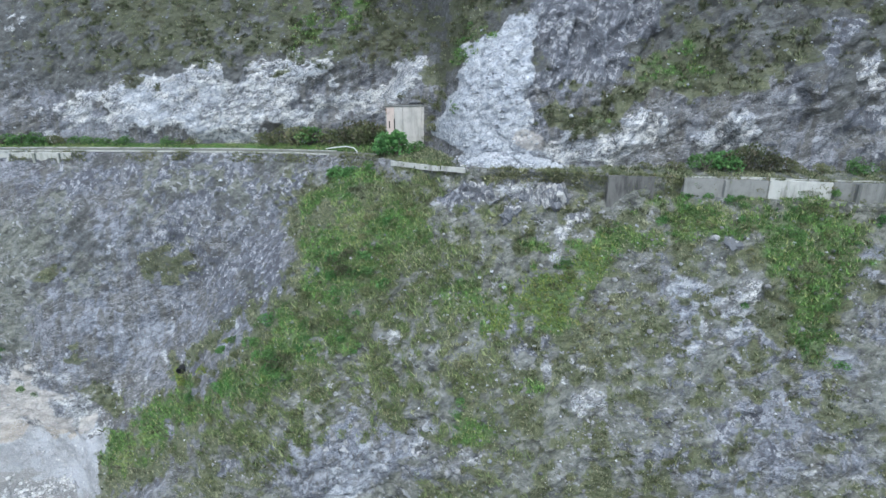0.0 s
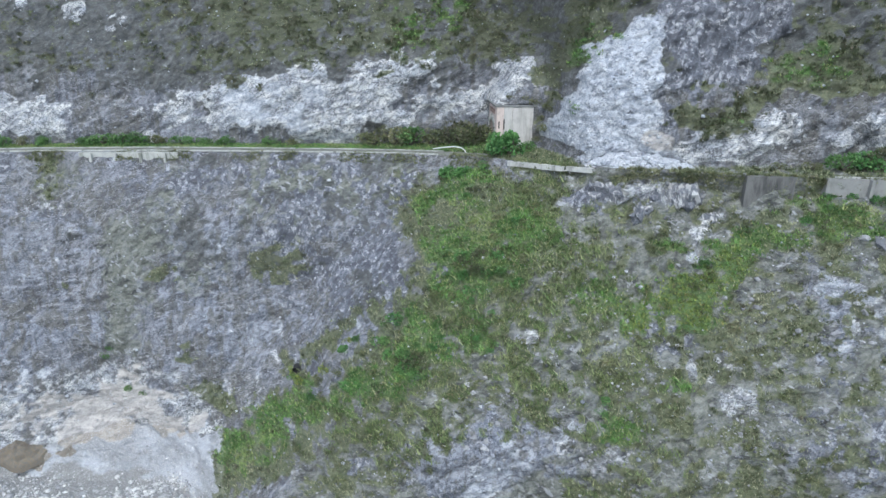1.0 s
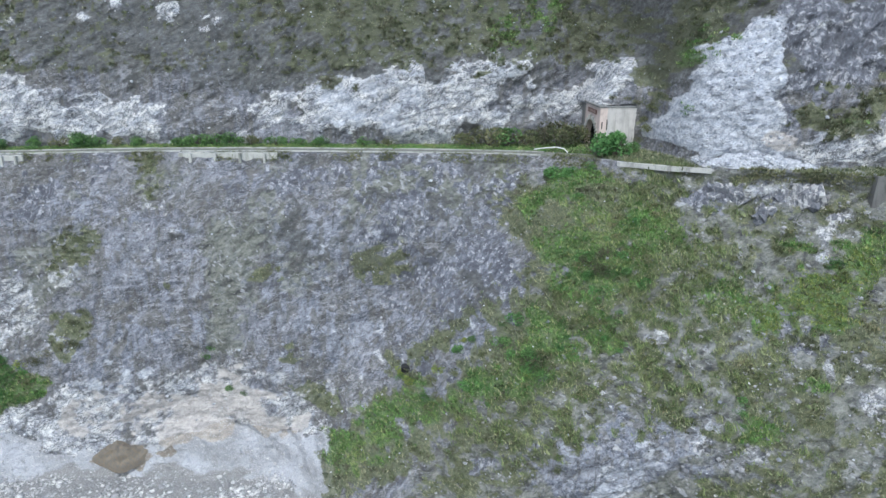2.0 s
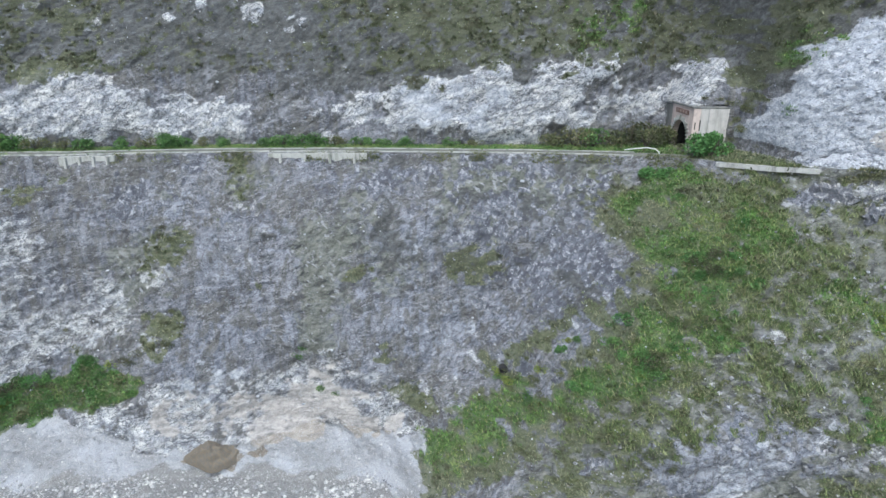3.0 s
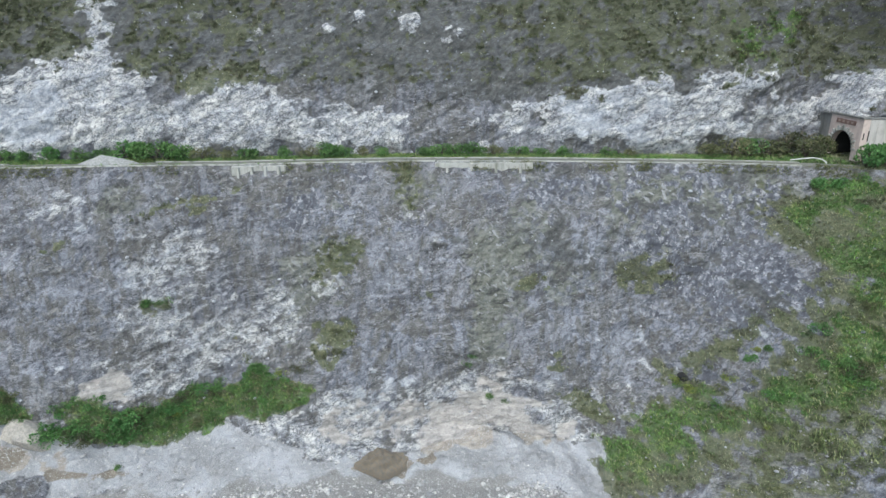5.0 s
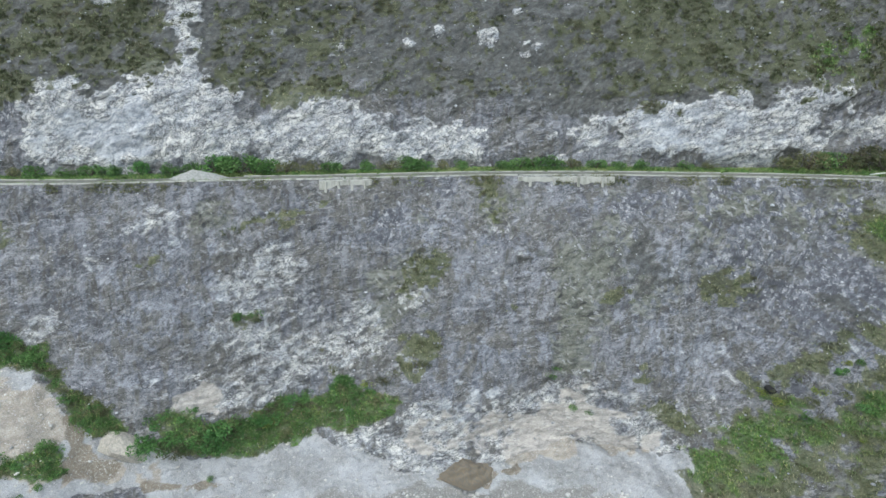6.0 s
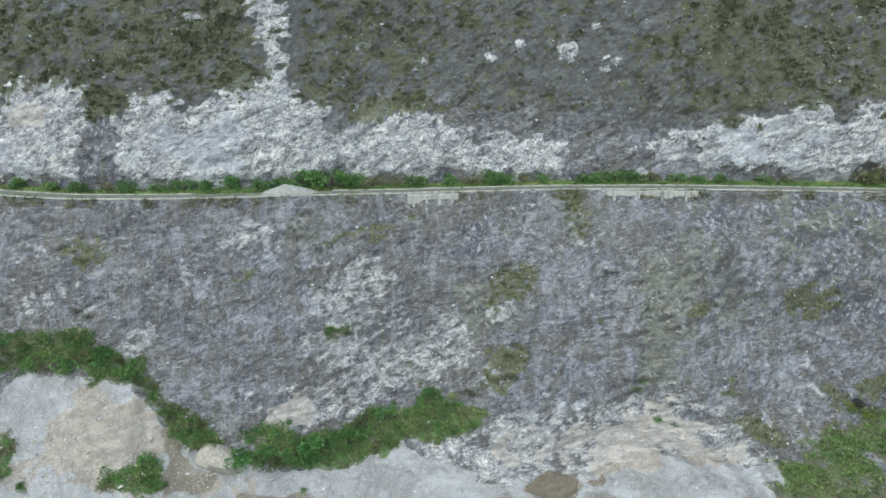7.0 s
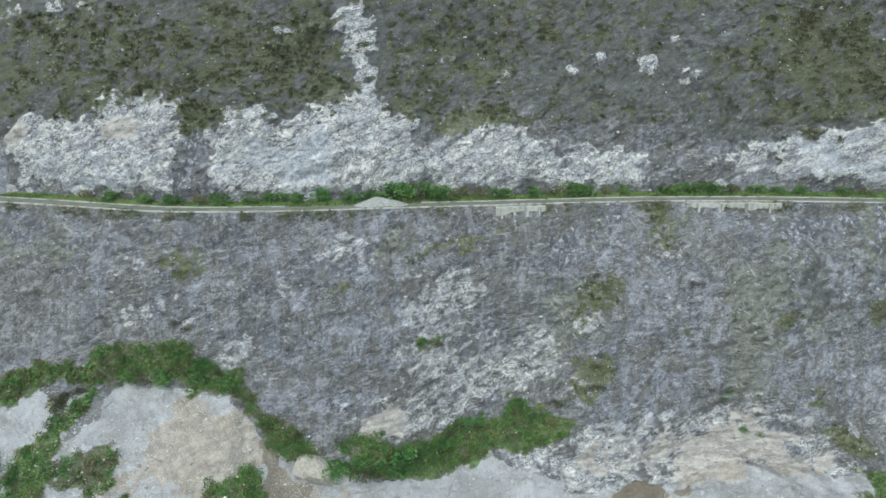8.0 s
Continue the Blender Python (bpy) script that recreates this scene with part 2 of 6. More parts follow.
def make_concrete_material(name, base, stain, streak=0.6):
    m = Nodes(name, 0.85)
    run = m.noise(1.0, 5, 0.65, m.stretched(0, 0.7, 0.7, 0.14))
    spots = m.noise(0.9, 5, 0.7)
    col = m.mix(m.step(run, 0.45, 0.7, 0, streak), base, stain)
    col = m.mix(m.step(spots, 0.45, 0.75, 0, 0.6), col, tuple(0.62 * v for v in base))
    return m.done(col, m.noise(6, 4, 0.7), 0.3, 0.05)


def make_outcrop_material():
    m = Nodes("streaked_rock", 0.9)
    runs = m.noise(0.8, 7, 0.75, m.warped(m.stretched(10, 1.2, 1.2, 0.35), 0.8, 0.8))
    grain = m.noise(3.0, 6, 0.8)
    col = m.mix(m.step(grain, 0.36, 0.64), (0.085, 0.09, 0.105), (0.21, 0.215, 0.24))
    col = m.mix(m.step(runs, 0.49, 0.58, 0, 0.8), col, m.mix(grain, (0.36, 0.36, 0.37), (0.66, 0.65, 0.63)))
    return m.done(col, m.sum(grain, runs), 0.6, 0.2)


outcrop_material = make_outcrop_material()
ground_material = make_ground_material()
dry_grass_material = make_leaf_material("dry_grass", (0.075, 0.092, 0.048), (0.22, 0.255, 0.13), (0.33, 0.335, 0.22), 0.25)
straw_grass_material = make_leaf_material("straw_grass", (0.09, 0.13, 0.05), (0.25, 0.305, 0.125), (0.32, 0.34, 0.18), 0.2)
green_grass_material = make_leaf_material("green_grass", (0.055, 0.12, 0.034), (0.225, 0.385, 0.105), (0.29, 0.325, 0.13), 0.2)
yellow_grass_material = make_leaf_material("yellow_green_grass", (0.14, 0.19, 0.04), (0.27, 0.33, 0.09), (0.27, 0.25, 0.09), 0.15)
scrub_material = make_leaf_material("scrub_leaves", (0.042, 0.054, 0.026), (0.115, 0.135, 0.062), (0.15, 0.13, 0.095), 0.2)
shrub_material = make_leaf_material("shrub_leaves", (0.042, 0.095, 0.03), (0.175, 0.31, 0.10), (0.22, 0.31, 0.12), 0.08)
big_leaf_material = make_leaf_material("large_leaves", (0.045, 0.12, 0.035), (0.16, 0.31, 0.10), (0.22, 0.35, 0.13), 0.08)
olive_material = make_leaf_material("olive_leaves", (0.085, 0.10, 0.045), (0.21, 0.22, 0.11), (0.23, 0.21, 0.13), 0.15)
bark_material = make_stone_material("bark", (0.07, 0.055, 0.04), (0.12, 0.10, 0.075))
stone_material = make_stone_material("pale_stone", (0.30, 0.30, 0.31), (0.72, 0.71, 0.69))
tan_rock_material = make_stone_material("tan_rock", (0.36, 0.33, 0.29), (0.46, 0.43, 0.38), False)
headland_stone_material = make_stone_material("headland_stone", (0.10, 0.103, 0.115), (0.40, 0.40, 0.41))
dirt_material = make_stone_material("brown_dirt", (0.15, 0.124, 0.09), (0.21, 0.175, 0.13))
slope_rock_material = make_stone_material("grey_slope_rock", (0.15, 0.155, 0.17), (0.46, 0.46, 0.47), False)
rubble_material = make_stone_material("blue_grey_rubble", (0.24, 0.255, 0.30), (0.62, 0.64, 0.68))
boulder_material = make_stone_material("boulder_stone", (0.30, 0.30, 0.31), (0.70, 0.69, 0.67), False)
road_material = make_concrete_material("worn_concrete_road", (0.185, 0.187, 0.168), (0.10, 0.115, 0.07), 0.8)
kerb_material = make_concrete_material("pale_concrete", (0.44, 0.44, 0.415), (0.13, 0.14, 0.11), 0.85)
wall_material = make_concrete_material("weathered_concrete", (0.22, 0.222, 0.215), (0.09, 0.093, 0.088), 0.95)
middle_wall_material = make_concrete_material("grey_streaked_concrete", (0.245, 0.245, 0.238), (0.11, 0.115, 0.105), 0.9)
pale_wall_material = make_concrete_material("bright_concrete", (0.46, 0.46, 0.44), (0.16, 0.16, 0.15), 0.85)
dark_wall_material = make_concrete_material("black_stained_concrete", (0.15, 0.148, 0.145), (0.05, 0.05, 0.05), 0.95)
portal_wing_material = make_concrete_material("portal_concrete", (0.50, 0.48, 0.46), (0.24, 0.23, 0.21), 0.6)
pink_material = make_concrete_material("pinkish_plaster", (0.56, 0.47, 0.43), (0.34, 0.29, 0.26), 0.5)
plaque_material = make_concrete_material("brown_stone_plaque", (0.20, 0.13, 0.11), (0.12, 0.09, 0.08), 0.4)
# near-black colour standing in for the shade inside openings
black_material = make_concrete_material("opening_black", (0.03, 0.03, 0.03), (0.02, 0.02, 0.02), 0.3)
pipe_material = make_concrete_material("white_pipe", (0.6, 0.61, 0.6), (0.5, 0.5, 0.48), 0.3)
letter_material = make_concrete_material("faded_letters", (0.32, 0.24, 0.21), (0.3, 0.25, 0.22), 0.3)

# ---- light: a bright overcast day ----
world = bpy.data.worlds.new("sky")
scene.world = world
world.use_nodes = True
sky = world.node_tree.nodes.new("ShaderNodeTexSky")
sky.sky_type, sky.sun_disc = "NISHITA", False
sky.sun_elevation, sky.sun_rotation = radians(55), radians(200)
sky.dust_density, sky.air_density = 4.0, 1.0
back = world.node_tree.nodes["Background"]
back.inputs["Strength"].default_value = 0.13
world.node_tree.links.new(sky.outputs[0], back.inputs["Color"])
sun_data = bpy.data.lights.new("sun", "SUN")
sun_data.energy, sun_data.angle, sun_data.color = 1.1, radians(50), (1.0, 0.97, 0.93)
sun = new("sun", sun_data)
sun.matrix_world = look((-60, -100, 260), (-90, 100, 40))
# ---- the lie of the land ----
ROAD_Z = 58.3
HEAD = (99.23863, -0.40063, -1.23557, 0.00033, 0.00465, 0.01333)
BULGES = ((-64, 44, 45, 14, -3.4), (-14, 56, 12, 9, -2.1), (-67, 20, 12, 14, -4.9), (-43, 21, 12, 14, 3.3), (-100, 20, 12, 9, -2.7), (16, 48, 18, 9, 2.3), (37, 55, 12, 9, -2.8), (-128, 26, 12, 14, 2.7), (-68, 2, 12, 9, -1.5), (4, 26, 12, 9, -1.5), (-13, 55, 12, 9, -0.8), (0, 49, 12, 14, 1.4), (37, 55, 12, 9, -1.2), (-81, 29, 18, 9, -1.7), (45, 46, 12, 9, 1.4), (-91, 5, 12, 9, 1.2))
UPPER_BULGES = ((-5, 78, 7, 9, 7.0), (-11, 66, 12, 9, 3.6), (-35, 75, 18, 24, -2.0), (10, 71, 12, 24, -1.1), (-154, 86, 12, 9, 2.0), (-180, 76, 12, 9, -1.9), (18, 67, 12, 9, -1.0), (37, 80, 12, 9, 1.2), (-128, 82, 12, 9, 1.2), (50, 76, 12, 9, -0.9), (-107, 65, 12, 9, 1.0))


def smooth_curve(x, knots, wide=6.0):
    """A soft curve through a few knots (x, value)."""
    kx = np.array([k[0] for k in knots], float)
    kv = np.array([k[1] for k in knots], float)
    total = 0.0
    for step, weight in ((-wide, 0.25), (0.0, 0.5), (wide, 0.25)):
        total = total + weight * np.interp(x + step, kx, kv)
    return total


def soft_min(a, b, k):
    h = np.clip(0.5 + 0.5 * (b - a) / k, 0, 1)
    return b * (1 - h) + a * h - k * h * (1 - h)


def bump(x, z, x0, z0, rx, rz, height):
    """A broad bulge (minus: towards the river) or hollow of the slope."""
    return height * np.exp(-((x - x0) / rx) ** 2 - ((z - z0) / rz) ** 2)


def road_edge(x):
    """Outer edge of the road bench along the valley."""
    return smooth_curve(x, ((-700, 175), (-330, 132), (-230, 116), (-190, 108.5), (-170, 109.5), (-152, 111.8), (-130, 117.6), (-100, 120.6), (-76, 121),
                            (-45, 119), (-22, 116.5), (-13, 112), (-2, 101), (14, 93), (27, 88.5), (41, 83.5), (60, 77), (110, 70), (400, 110), (900, 190)))


def cut_foot(x):
    """Foot of the rock cut behind the road."""
    return smooth_curve(x, ((-700, 184), (-330, 140), (-230, 123), (-190, 115), (-170, 116.5), (-152, 118.8), (-130, 124.8), (-100, 128.2), (-76, 128.5),
                            (-45, 127), (-20, 127), (-12, 127), (-7, 122.6), (-2.5, 118.2), (1.5, 105), (5, 102), (14, 98), (27, 94.2), (41, 90), (60, 84), (110, 77), (400, 118), (900, 200)), 2.0)


def bank_crest(x):
    """Height to which gravel banks lean against the cliff."""
    return smooth_curve(x, ((-700, 30), (-230, 27), (-205, 27.5), (-176, 29.5), (-168, 18), (-160, 15), (-140, 13), (-125, 10.5), (-100, 9), (-75, 9), (-62, 4), (-40, -8), (900, -8)))


def lower_face(x, z):
    """Depth of the slope below the road at a height: the cliff, the green headland and the gravel at its foot."""
    d = np.maximum(ROAD_Z - z, 0)
    edge = road_edge(x)
    behind = smooth_curve(x, ((-700, 175), (-330, 132), (-230, 116), (-190, 108.5), (-170, 109.5), (-152, 111.8), (-130, 117.6), (-100, 120.6), (-76, 121), (-45, 119), (0, 114), (900, 190)))
    cliff = behind - 0.5 * np.minimum(d, 12) - 0.34 * np.maximum(d - 12, 0)
    xr = np.minimum(x, 90)
    head = HEAD[0] + HEAD[1] * xr + HEAD[2] * d + HEAD[3] * xr * xr + HEAD[4] * xr * d + HEAD[5] * d * d
    flank = -11 - 0.83 * (51 - z) - x
    head = head + 1.0 * np.where(flank > 0, flank * flank / (flank + 3), 0)
    head = np.where(x > 90, head + (x - 90) * 0.2, head)
    face = soft_min(cliff, head, 4.0)
    top = np.clip(1 - d / 9.0, 0, 1) ** 2
    face = face * (1 - top) + (edge - 0.5 * d) * top
    for b in BULGES:
        face = face + bump(x, z, *b) * (1 - top)
    crest = bank_crest(x)
    lean = np.interp(x, (-200, -170, -155, -100), (0.8, 0.8, 0.75, 0.5))
    talus = smooth_curve(x, ((-700, 120), (-240, 97), (-176, 95.5), (-165, 94.5), (-140, 99), (-100, 101), (-75, 99), (900, 99))) - lean * (crest - z)
    return np.where(z < crest + 3, soft_min(face, np.where(z < crest, talus, talus + (z - crest) * 3), 1.5), face)


def upper_face(x, z):
    """Depth of the slope above the road at a height."""
    h = np.maximum(z - ROAD_Z, 0)
    face = cut_foot(x) + 0.22 * np.minimum(h, 15) + 0.55 * np.clip(h - 15, 0, 40) + 0.8 * np.maximum(h - 55, 0)
    for b in UPPER_BULGES:
        face = face + bump(x, z, *b) * np.clip(h / 4, 0, 1)
    return face


def road_height(x):
    return np.interp(x, (-220, -150, -130, -76, -22, -9, 0, 14, 27, 41, 56, 90), (58.9, 58.6, 57.8, 58.0, 58.3, 59.1, 59.8, 60.5, 61.0, 61.7, 62.4, 63.0))

# ---- where the slope is green, pale, tan or dark: x, height, half width, half height, lean, amount ----
PATCHES = []


def patch(kind, x, z, wide, high, lean, amount):
    PATCHES.append((kind, x, z, wide, high, radians(lean), amount))


patch("lush", 4.6, 43.5, 6.6, 2.6, 0, 0.80)
patch("lush", 20.6, 50.4, 5.0, 1.9, 20, 0.85)
patch("lush", 37.3, 56.3, 8.4, 2.2, 0, 0.90)
patch("lush", 48.7, 56.5, 7.7, 3.3, 0, 0.90)
patch("lush", 14.6, 50.3, 3.4, 1.3, 0, 0.90)
patch("lush", 25.8, 52.5, 4.1, 1.3, 20, 0.90)
patch("lush", 23.7, 52.2, 4.1, 1.4, 20, 0.90)
patch("lush", 37.1, 55.7, 5.8, 1.5, 0, 0.80)
patch("lush", 48.3, 55.3, 5.1, 2.4, 0, 0.90)
patch("lush", 46.5, 44.9, 2.1, 3.2, 0, 0.80)
patch("lush", 3.9, 29.2, 2.8, 1.6, 0, 0.85)
patch("lush", 11.2, 34.7, 2.4, 0.7, 0, 0.60)
patch("green", 9.9, 52.6, 12.9, 4.3, 0, 0.50)
patch("green", 42.9, 49.1, 4.9, 5.9, 0, 0.60)
patch("green", 46.5, 45.6, 3.3, 3.6, 0, 0.70)
patch("green", 4.3, 29.6, 4.8, 2.3, 0, 0.70)
patch("green", -11.9, 35.8, 6.7, 3.3, 0, 0.60)
patch("green", 45.6, 37.1, 2.5, 1.2, 0, 0.60)
patch("green", 9.2, 39.8, 32.2, 12.3, 0, 0.40)
patch("green", 36.1, 43.2, 20.1, 12.2, 0, 0.35)
patch("green", -23.8, 23.3, 22.5, 4.8, 20, 0.45)
patch("green", -50.2, 38.3, 5.3, 3.8, 0, 0.70)
patch("green", -71.7, 38.4, 3.1, 2.4, 20, 0.70)
patch("green", -66.6, 24.4, 2.1, 2.4, 0, 0.78)
patch("green", -62.2, 17.5, 4.3, 1.7, -10, 0.75)
patch("green", -135.9, 52.1, 8.6, 1.3, 15, 0.40)
patch("green", -2.0, 43.7, 14.3, 7.5, 0, 0.60)
patch("green", 17.0, 43.0, 16.1, 5.4, 0, 0.60)
patch("green", -6.8, 34.4, 13.2, 5.7, 20, 0.60)
patch("green", 7.4, 33.6, 12.7, 4.7, 0, 0.55)
patch("green", 27.3, 40.8, 7.2, 5.2, 0, 0.50)
patch("green", 39.1, 51.4, 9.7, 3.7, 0, 0.50)
patch("green", -30.3, 21.9, 15.0, 3.2, 25, 0.50)
patch("green", -18.5, 27.3, 10.4, 3.5, 20, 0.50)
patch("green", -6.7, 30.4, 8.3, 3.4, 0, 0.45)
patch("green", 24.7, 27.8, 9.7, 3.5, 0, 0.50)
patch("green", 12.5, 24.9, 9.7, 3.8, 0, 0.55)
patch("green", 49.0, 34.0, 6.7, 3.6, 0, 0.40)
patch("green", -4.1, 56.3, 5.6, 2.7, 0, 0.70)
patch("green", 5.0, 58.9, 7.2, 1.8, 0, 0.60)
patch("green", 18.2, 58.6, 5.2, 1.3, 0, 0.50)
patch("green", 29.9, 53.8, 4.9, 2.4, 10, 0.60)
patch("green", -23.3, 40.8, 2.7, 3.8, -35, 0.70)
patch("green", -95.5, 53.9, 2.4, 3.8, 10, 0.60)
patch("green", -134.9, 51.8, 2.7, 2.0, 0, 0.50)
patch("green", -185.2, 50.1, 3.3, 2.2, 0, 0.50)
patch("green", -157.9, 45.7, 2.6, 1.5, 0, 0.40)
patch("green", -141.3, 34.0, 2.7, 1.3, 0, 0.50)
patch("green", -91.7, 34.8, 2.1, 2.0, 0, 0.50)
patch("green", -52.5, 38.3, 4.6, 2.3, 10, 0.60)
patch("green", -54.1, 13.6, 6.8, 1.6, 35, 0.70)
patch("green", -25.5, 48.1, 4.6, 6.5, 0, 0.55)
patch("green", -39.3, 29.9, 4.0, 1.0, 25, 0.50)
patch("yellow", 14.3, 45.7, 9.0, 2.7, 20, 0.90)
patch("yellow", 16.6, 46.6, 4.9, 1.9, 20, 1.00)
patch("pale", 9.3, 57.7, 5.3, 2.2, 0, 0.90)
patch("pale", 37.6, 48.0, 1.4, 2.8, -30, 0.90)
patch("pale", 36.1, 43.2, 1.2, 1.8, -20, 0.60)
patch("pale", -7.7, 37.9, 2.1, 1.6, 0, 0.80)
patch("pale", 32.8, 42.2, 1.2, 2.4, -30, 0.80)
patch("pale", 19.8, 33.2, 4.0, 1.6, 20, 0.80)
patch("pale", 14.3, 36.8, 2.4, 1.5, 0, 0.70)
patch("pale", -10.0, 23.4, 9.4, 3.0, 30, 0.60)
patch("pale", 3.5, 26.1, 2.4, 2.2, 0, 0.60)
patch("pale", -51.0, 29.7, 5.4, 5.7, 0, 0.30)
patch("pale", -24.9, 38.6, 1.8, 0.5, 30, 0.30)
patch("pale", -34.5, 32.1, 4.9, 1.7, 35, 0.42)
patch("pale", 10.1, 56.2, 4.4, 1.2, 0, 0.60)
patch("pale", 18.0, 54.1, 1.7, 2.8, 0, 0.50)
patch("pale", 28.1, 50.5, 3.2, 1.3, 0, 0.50)
patch("pale", -11.6, 24.6, 5.1, 1.1, 30, 0.60)
patch("pale", -15.0, 21.7, 5.2, 1.1, 30, 0.70)
patch("pale", -6.7, 25.5, 1.7, 2.3, 0, 0.70)
patch("pale", 20.9, 38.2, 2.4, 0.7, 20, 0.60)
patch("pale", 49.6, 29.6, 5.1, 1.0, 0, 0.50)
patch("pale", -53.4, 45.4, 2.6, 1.2, 20, 0.60)
patch("pale", 27.2, 39.6, 4.0, 3.6, -25, 0.50)
patch("pale", 46.0, 29.7, 5.0, 1.4, 0, 0.50)
patch("pale", 38.4, 51.4, 4.0, 0.7, 30, 0.60)
patch("pale", -11.7, 20.7, 10.4, 1.6, 20, 0.60)
patch("pale", 7.6, 57.9, 3.6, 1.8, 0, 0.80)
patch("pale", 13.4, 58.1, 1.2, 2.5, 0, 0.90)
patch("pale", -33.4, 34.3, 6.7, 1.5, 25, 0.40)
patch("dark", 33.4, 33.1, 16.1, 5.3, 0, 0.40)
patch("dark", -36.5, 39.7, 7.3, 11.0, -15, 0.50)
patch("dark", -29.2, 42.6, 6.0, 8.4, 20, 0.60)
patch("dark", 4.1, 54.1, 3.5, 1.4, 0, 0.60)
patch("dark", 10.8, 54.0, 4.3, 1.0, 0, 0.60)
patch("dark", 29.6, 51.7, 4.9, 1.3, 10, 0.50)
patch("dark", -34.4, 16.7, 3.9, 1.0, 20, 0.70)
patch("dark", 13.0, 40.2, 3.2, 1.1, 0, 0.70)
patch("dark", 10.6, 37.3, 1.6, 1.7, 0, 0.60)
patch("dark", -46.7, 24.8, 4.1, 2.9, 20, 0.40)
patch("dark", -44.1, 44.5, 12.7, 17.7, 0, 0.50)
patch("dark", -57.5, 50.9, 21.2, 4.5, 0, 0.35)
patch("dark", -37.4, 44.9, 6.5, 9.8, -20, 0.50)
patch("dark", 33.7, 45.5, 1.2, 4.0, -30, 0.60)
patch("dark", 37.2, 40.9, 4.8, 1.3, 20, 0.50)
patch("dark", 30.8, 29.3, 8.1, 2.1, 0, 0.50)
patch("dark", 36.7, 54.9, 2.5, 0.8, 0, 1.00)
patch("dark", 10.1, 57.3, 1.8, 2.1, 0, 0.80)
patch("dark", 1.4, 55.3, 2.7, 1.4, 0, 0.90)
patch("blue", -55.3, 43.4, 23.0, 10.0, 20, 0.50)
patch("blue", -58.9, 25.4, 14.2, 7.9, 10, 0.50)
patch("blue", 41.9, 36.6, 6.5, 3.5, 30, 0.50)
patch("blue", -11.6, 21.5, 12.9, 3.4, 20, 0.60)
patch("blue", -77.1, 52.3, 10.2, 4.5, 0, 0.40)
patch("blue", -99.7, 24.0, 16.7, 8.6, 20, 0.50)
patch("blue", -52.1, 29.6, 12.9, 9.9, 10, 0.50)
patch("blue", -83.9, 40.0, 12.8, 5.9, 20, 0.40)
patch("blue", -110.5, 47.7, 13.7, 3.9, 10, 0.50)
patch("blue", -157.9, 38.8, 12.7, 10.0, 0, 0.50)
patch("blue", -178.0, 41.5, 6.5, 7.6, 10, 0.30)
patch("blue", -92.8, 37.9, 16.6, 12.7, 0, 0.40)
patch("blue", -210.4, 36.1, 12.4, 6.0, 0, 0.30)
patch("blue", -201.3, 49.4, 14.1, 5.5, 0, 0.30)
patch("blue", 33.0, 45.4, 4.8, 6.3, -20, 0.50)
patch("blue", 47.4, 42.0, 5.0, 3.5, 0, 0.40)
patch("blue", 34.7, 27.8, 9.8, 2.8, 0, 0.50)
patch("blue", 30.5, 47.6, 3.2, 3.3, -20, 0.60)
patch("blue", -18.5, 22.7, 5.3, 3.1, 30, 0.60)
patch("blue", 42.9, 33.1, 6.6, 1.8, 30, 0.60)
patch("blue", 38.9, 38.1, 3.2, 2.4, 20, 0.50)
patch("blue", 50.2, 30.3, 5.1, 2.7, 0, 0.60)
patch("blue", 40.1, 43.6, 4.9, 3.8, 0, 0.60)
patch("blue", 53.3, 51.1, 3.4, 3.6, 0, 0.50)
patch("blue", -13.3, 22.0, 13.8, 4.0, 20, 0.70)
patch("blue", -33.4, 34.3, 7.7, 2.7, 25, 0.60)
patch("humus", -79.6, 38.1, 3.7, 16.6, 0, 0.75)
patch("humus", -55.4, 51.8, 1.5, 6.3, 0, 0.80)
patch("humus", -113.7, 37.6, 5.8, 12.5, -20, 0.60)
patch("humus", -35.6, 51.2, 5.4, 5.5, 0, 0.60)
patch("humus", -92.8, 52.3, 6.6, 3.7, 0, 0.50)
patch("humus", -78.9, 38.3, 3.7, 16.4, 0, 0.60)
patch("humus", -95.7, 52.0, 2.1, 4.8, 0, 0.60)
patch("humus", -147.7, 53.6, 6.4, 5.7, 0, 0.50)
patch("humus", -212.1, 52.5, 9.9, 5.7, 0, 0.50)
patch("humus", -71.7, 47.9, 3.7, 8.2, 0, 0.60)
patch("humus", -54.2, 52.6, 1.2, 6.3, 0, 0.90)
patch("humus", -22.2, 51.6, 4.1, 4.3, 0, 0.60)
patch("humus", -40.2, 52.8, 6.7, 3.6, 0, 0.50)
patch("humus", -62.6, 38.5, 7.1, 3.9, 0, 0.50)
patch("humus", -52.4, 46.4, 9.4, 5.7, 10, 0.50)
patch("humus", -49.4, 53.1, 16.3, 3.6, 0, 0.60)
patch("humus", -74.9, 44.4, 3.2, 14.5, 0, 0.60)
patch("humus", -25.5, 49.5, 6.3, 6.8, 0, 0.70)
patch("soil", -59.1, 87.4, 33.8, 12.3, 0, 0.90)
patch("soil", -53.7, 74.6, 23.8, 6.3, 0, 0.80)
patch("soil", 53.9, 75.7, 7.5, 6.5, 0, 0.50)
patch("soil", -65.3, 81.9, 36.5, 13.3, 0, 1.00)
patch("soil", 45.8, 80.0, 15.1, 6.0, 0, 0.60)
patch("soil", -49.4, 53.1, 21.7, 5.4, 0, 0.60)
patch("soil", -37.5, 42.1, 9.7, 8.6, 0, 0.50)
patch("soil", -38.0, 51.9, 13.2, 5.4, 0, 0.60)
patch("soil", -66.2, 44.8, 19.0, 11.8, 0, 0.50)
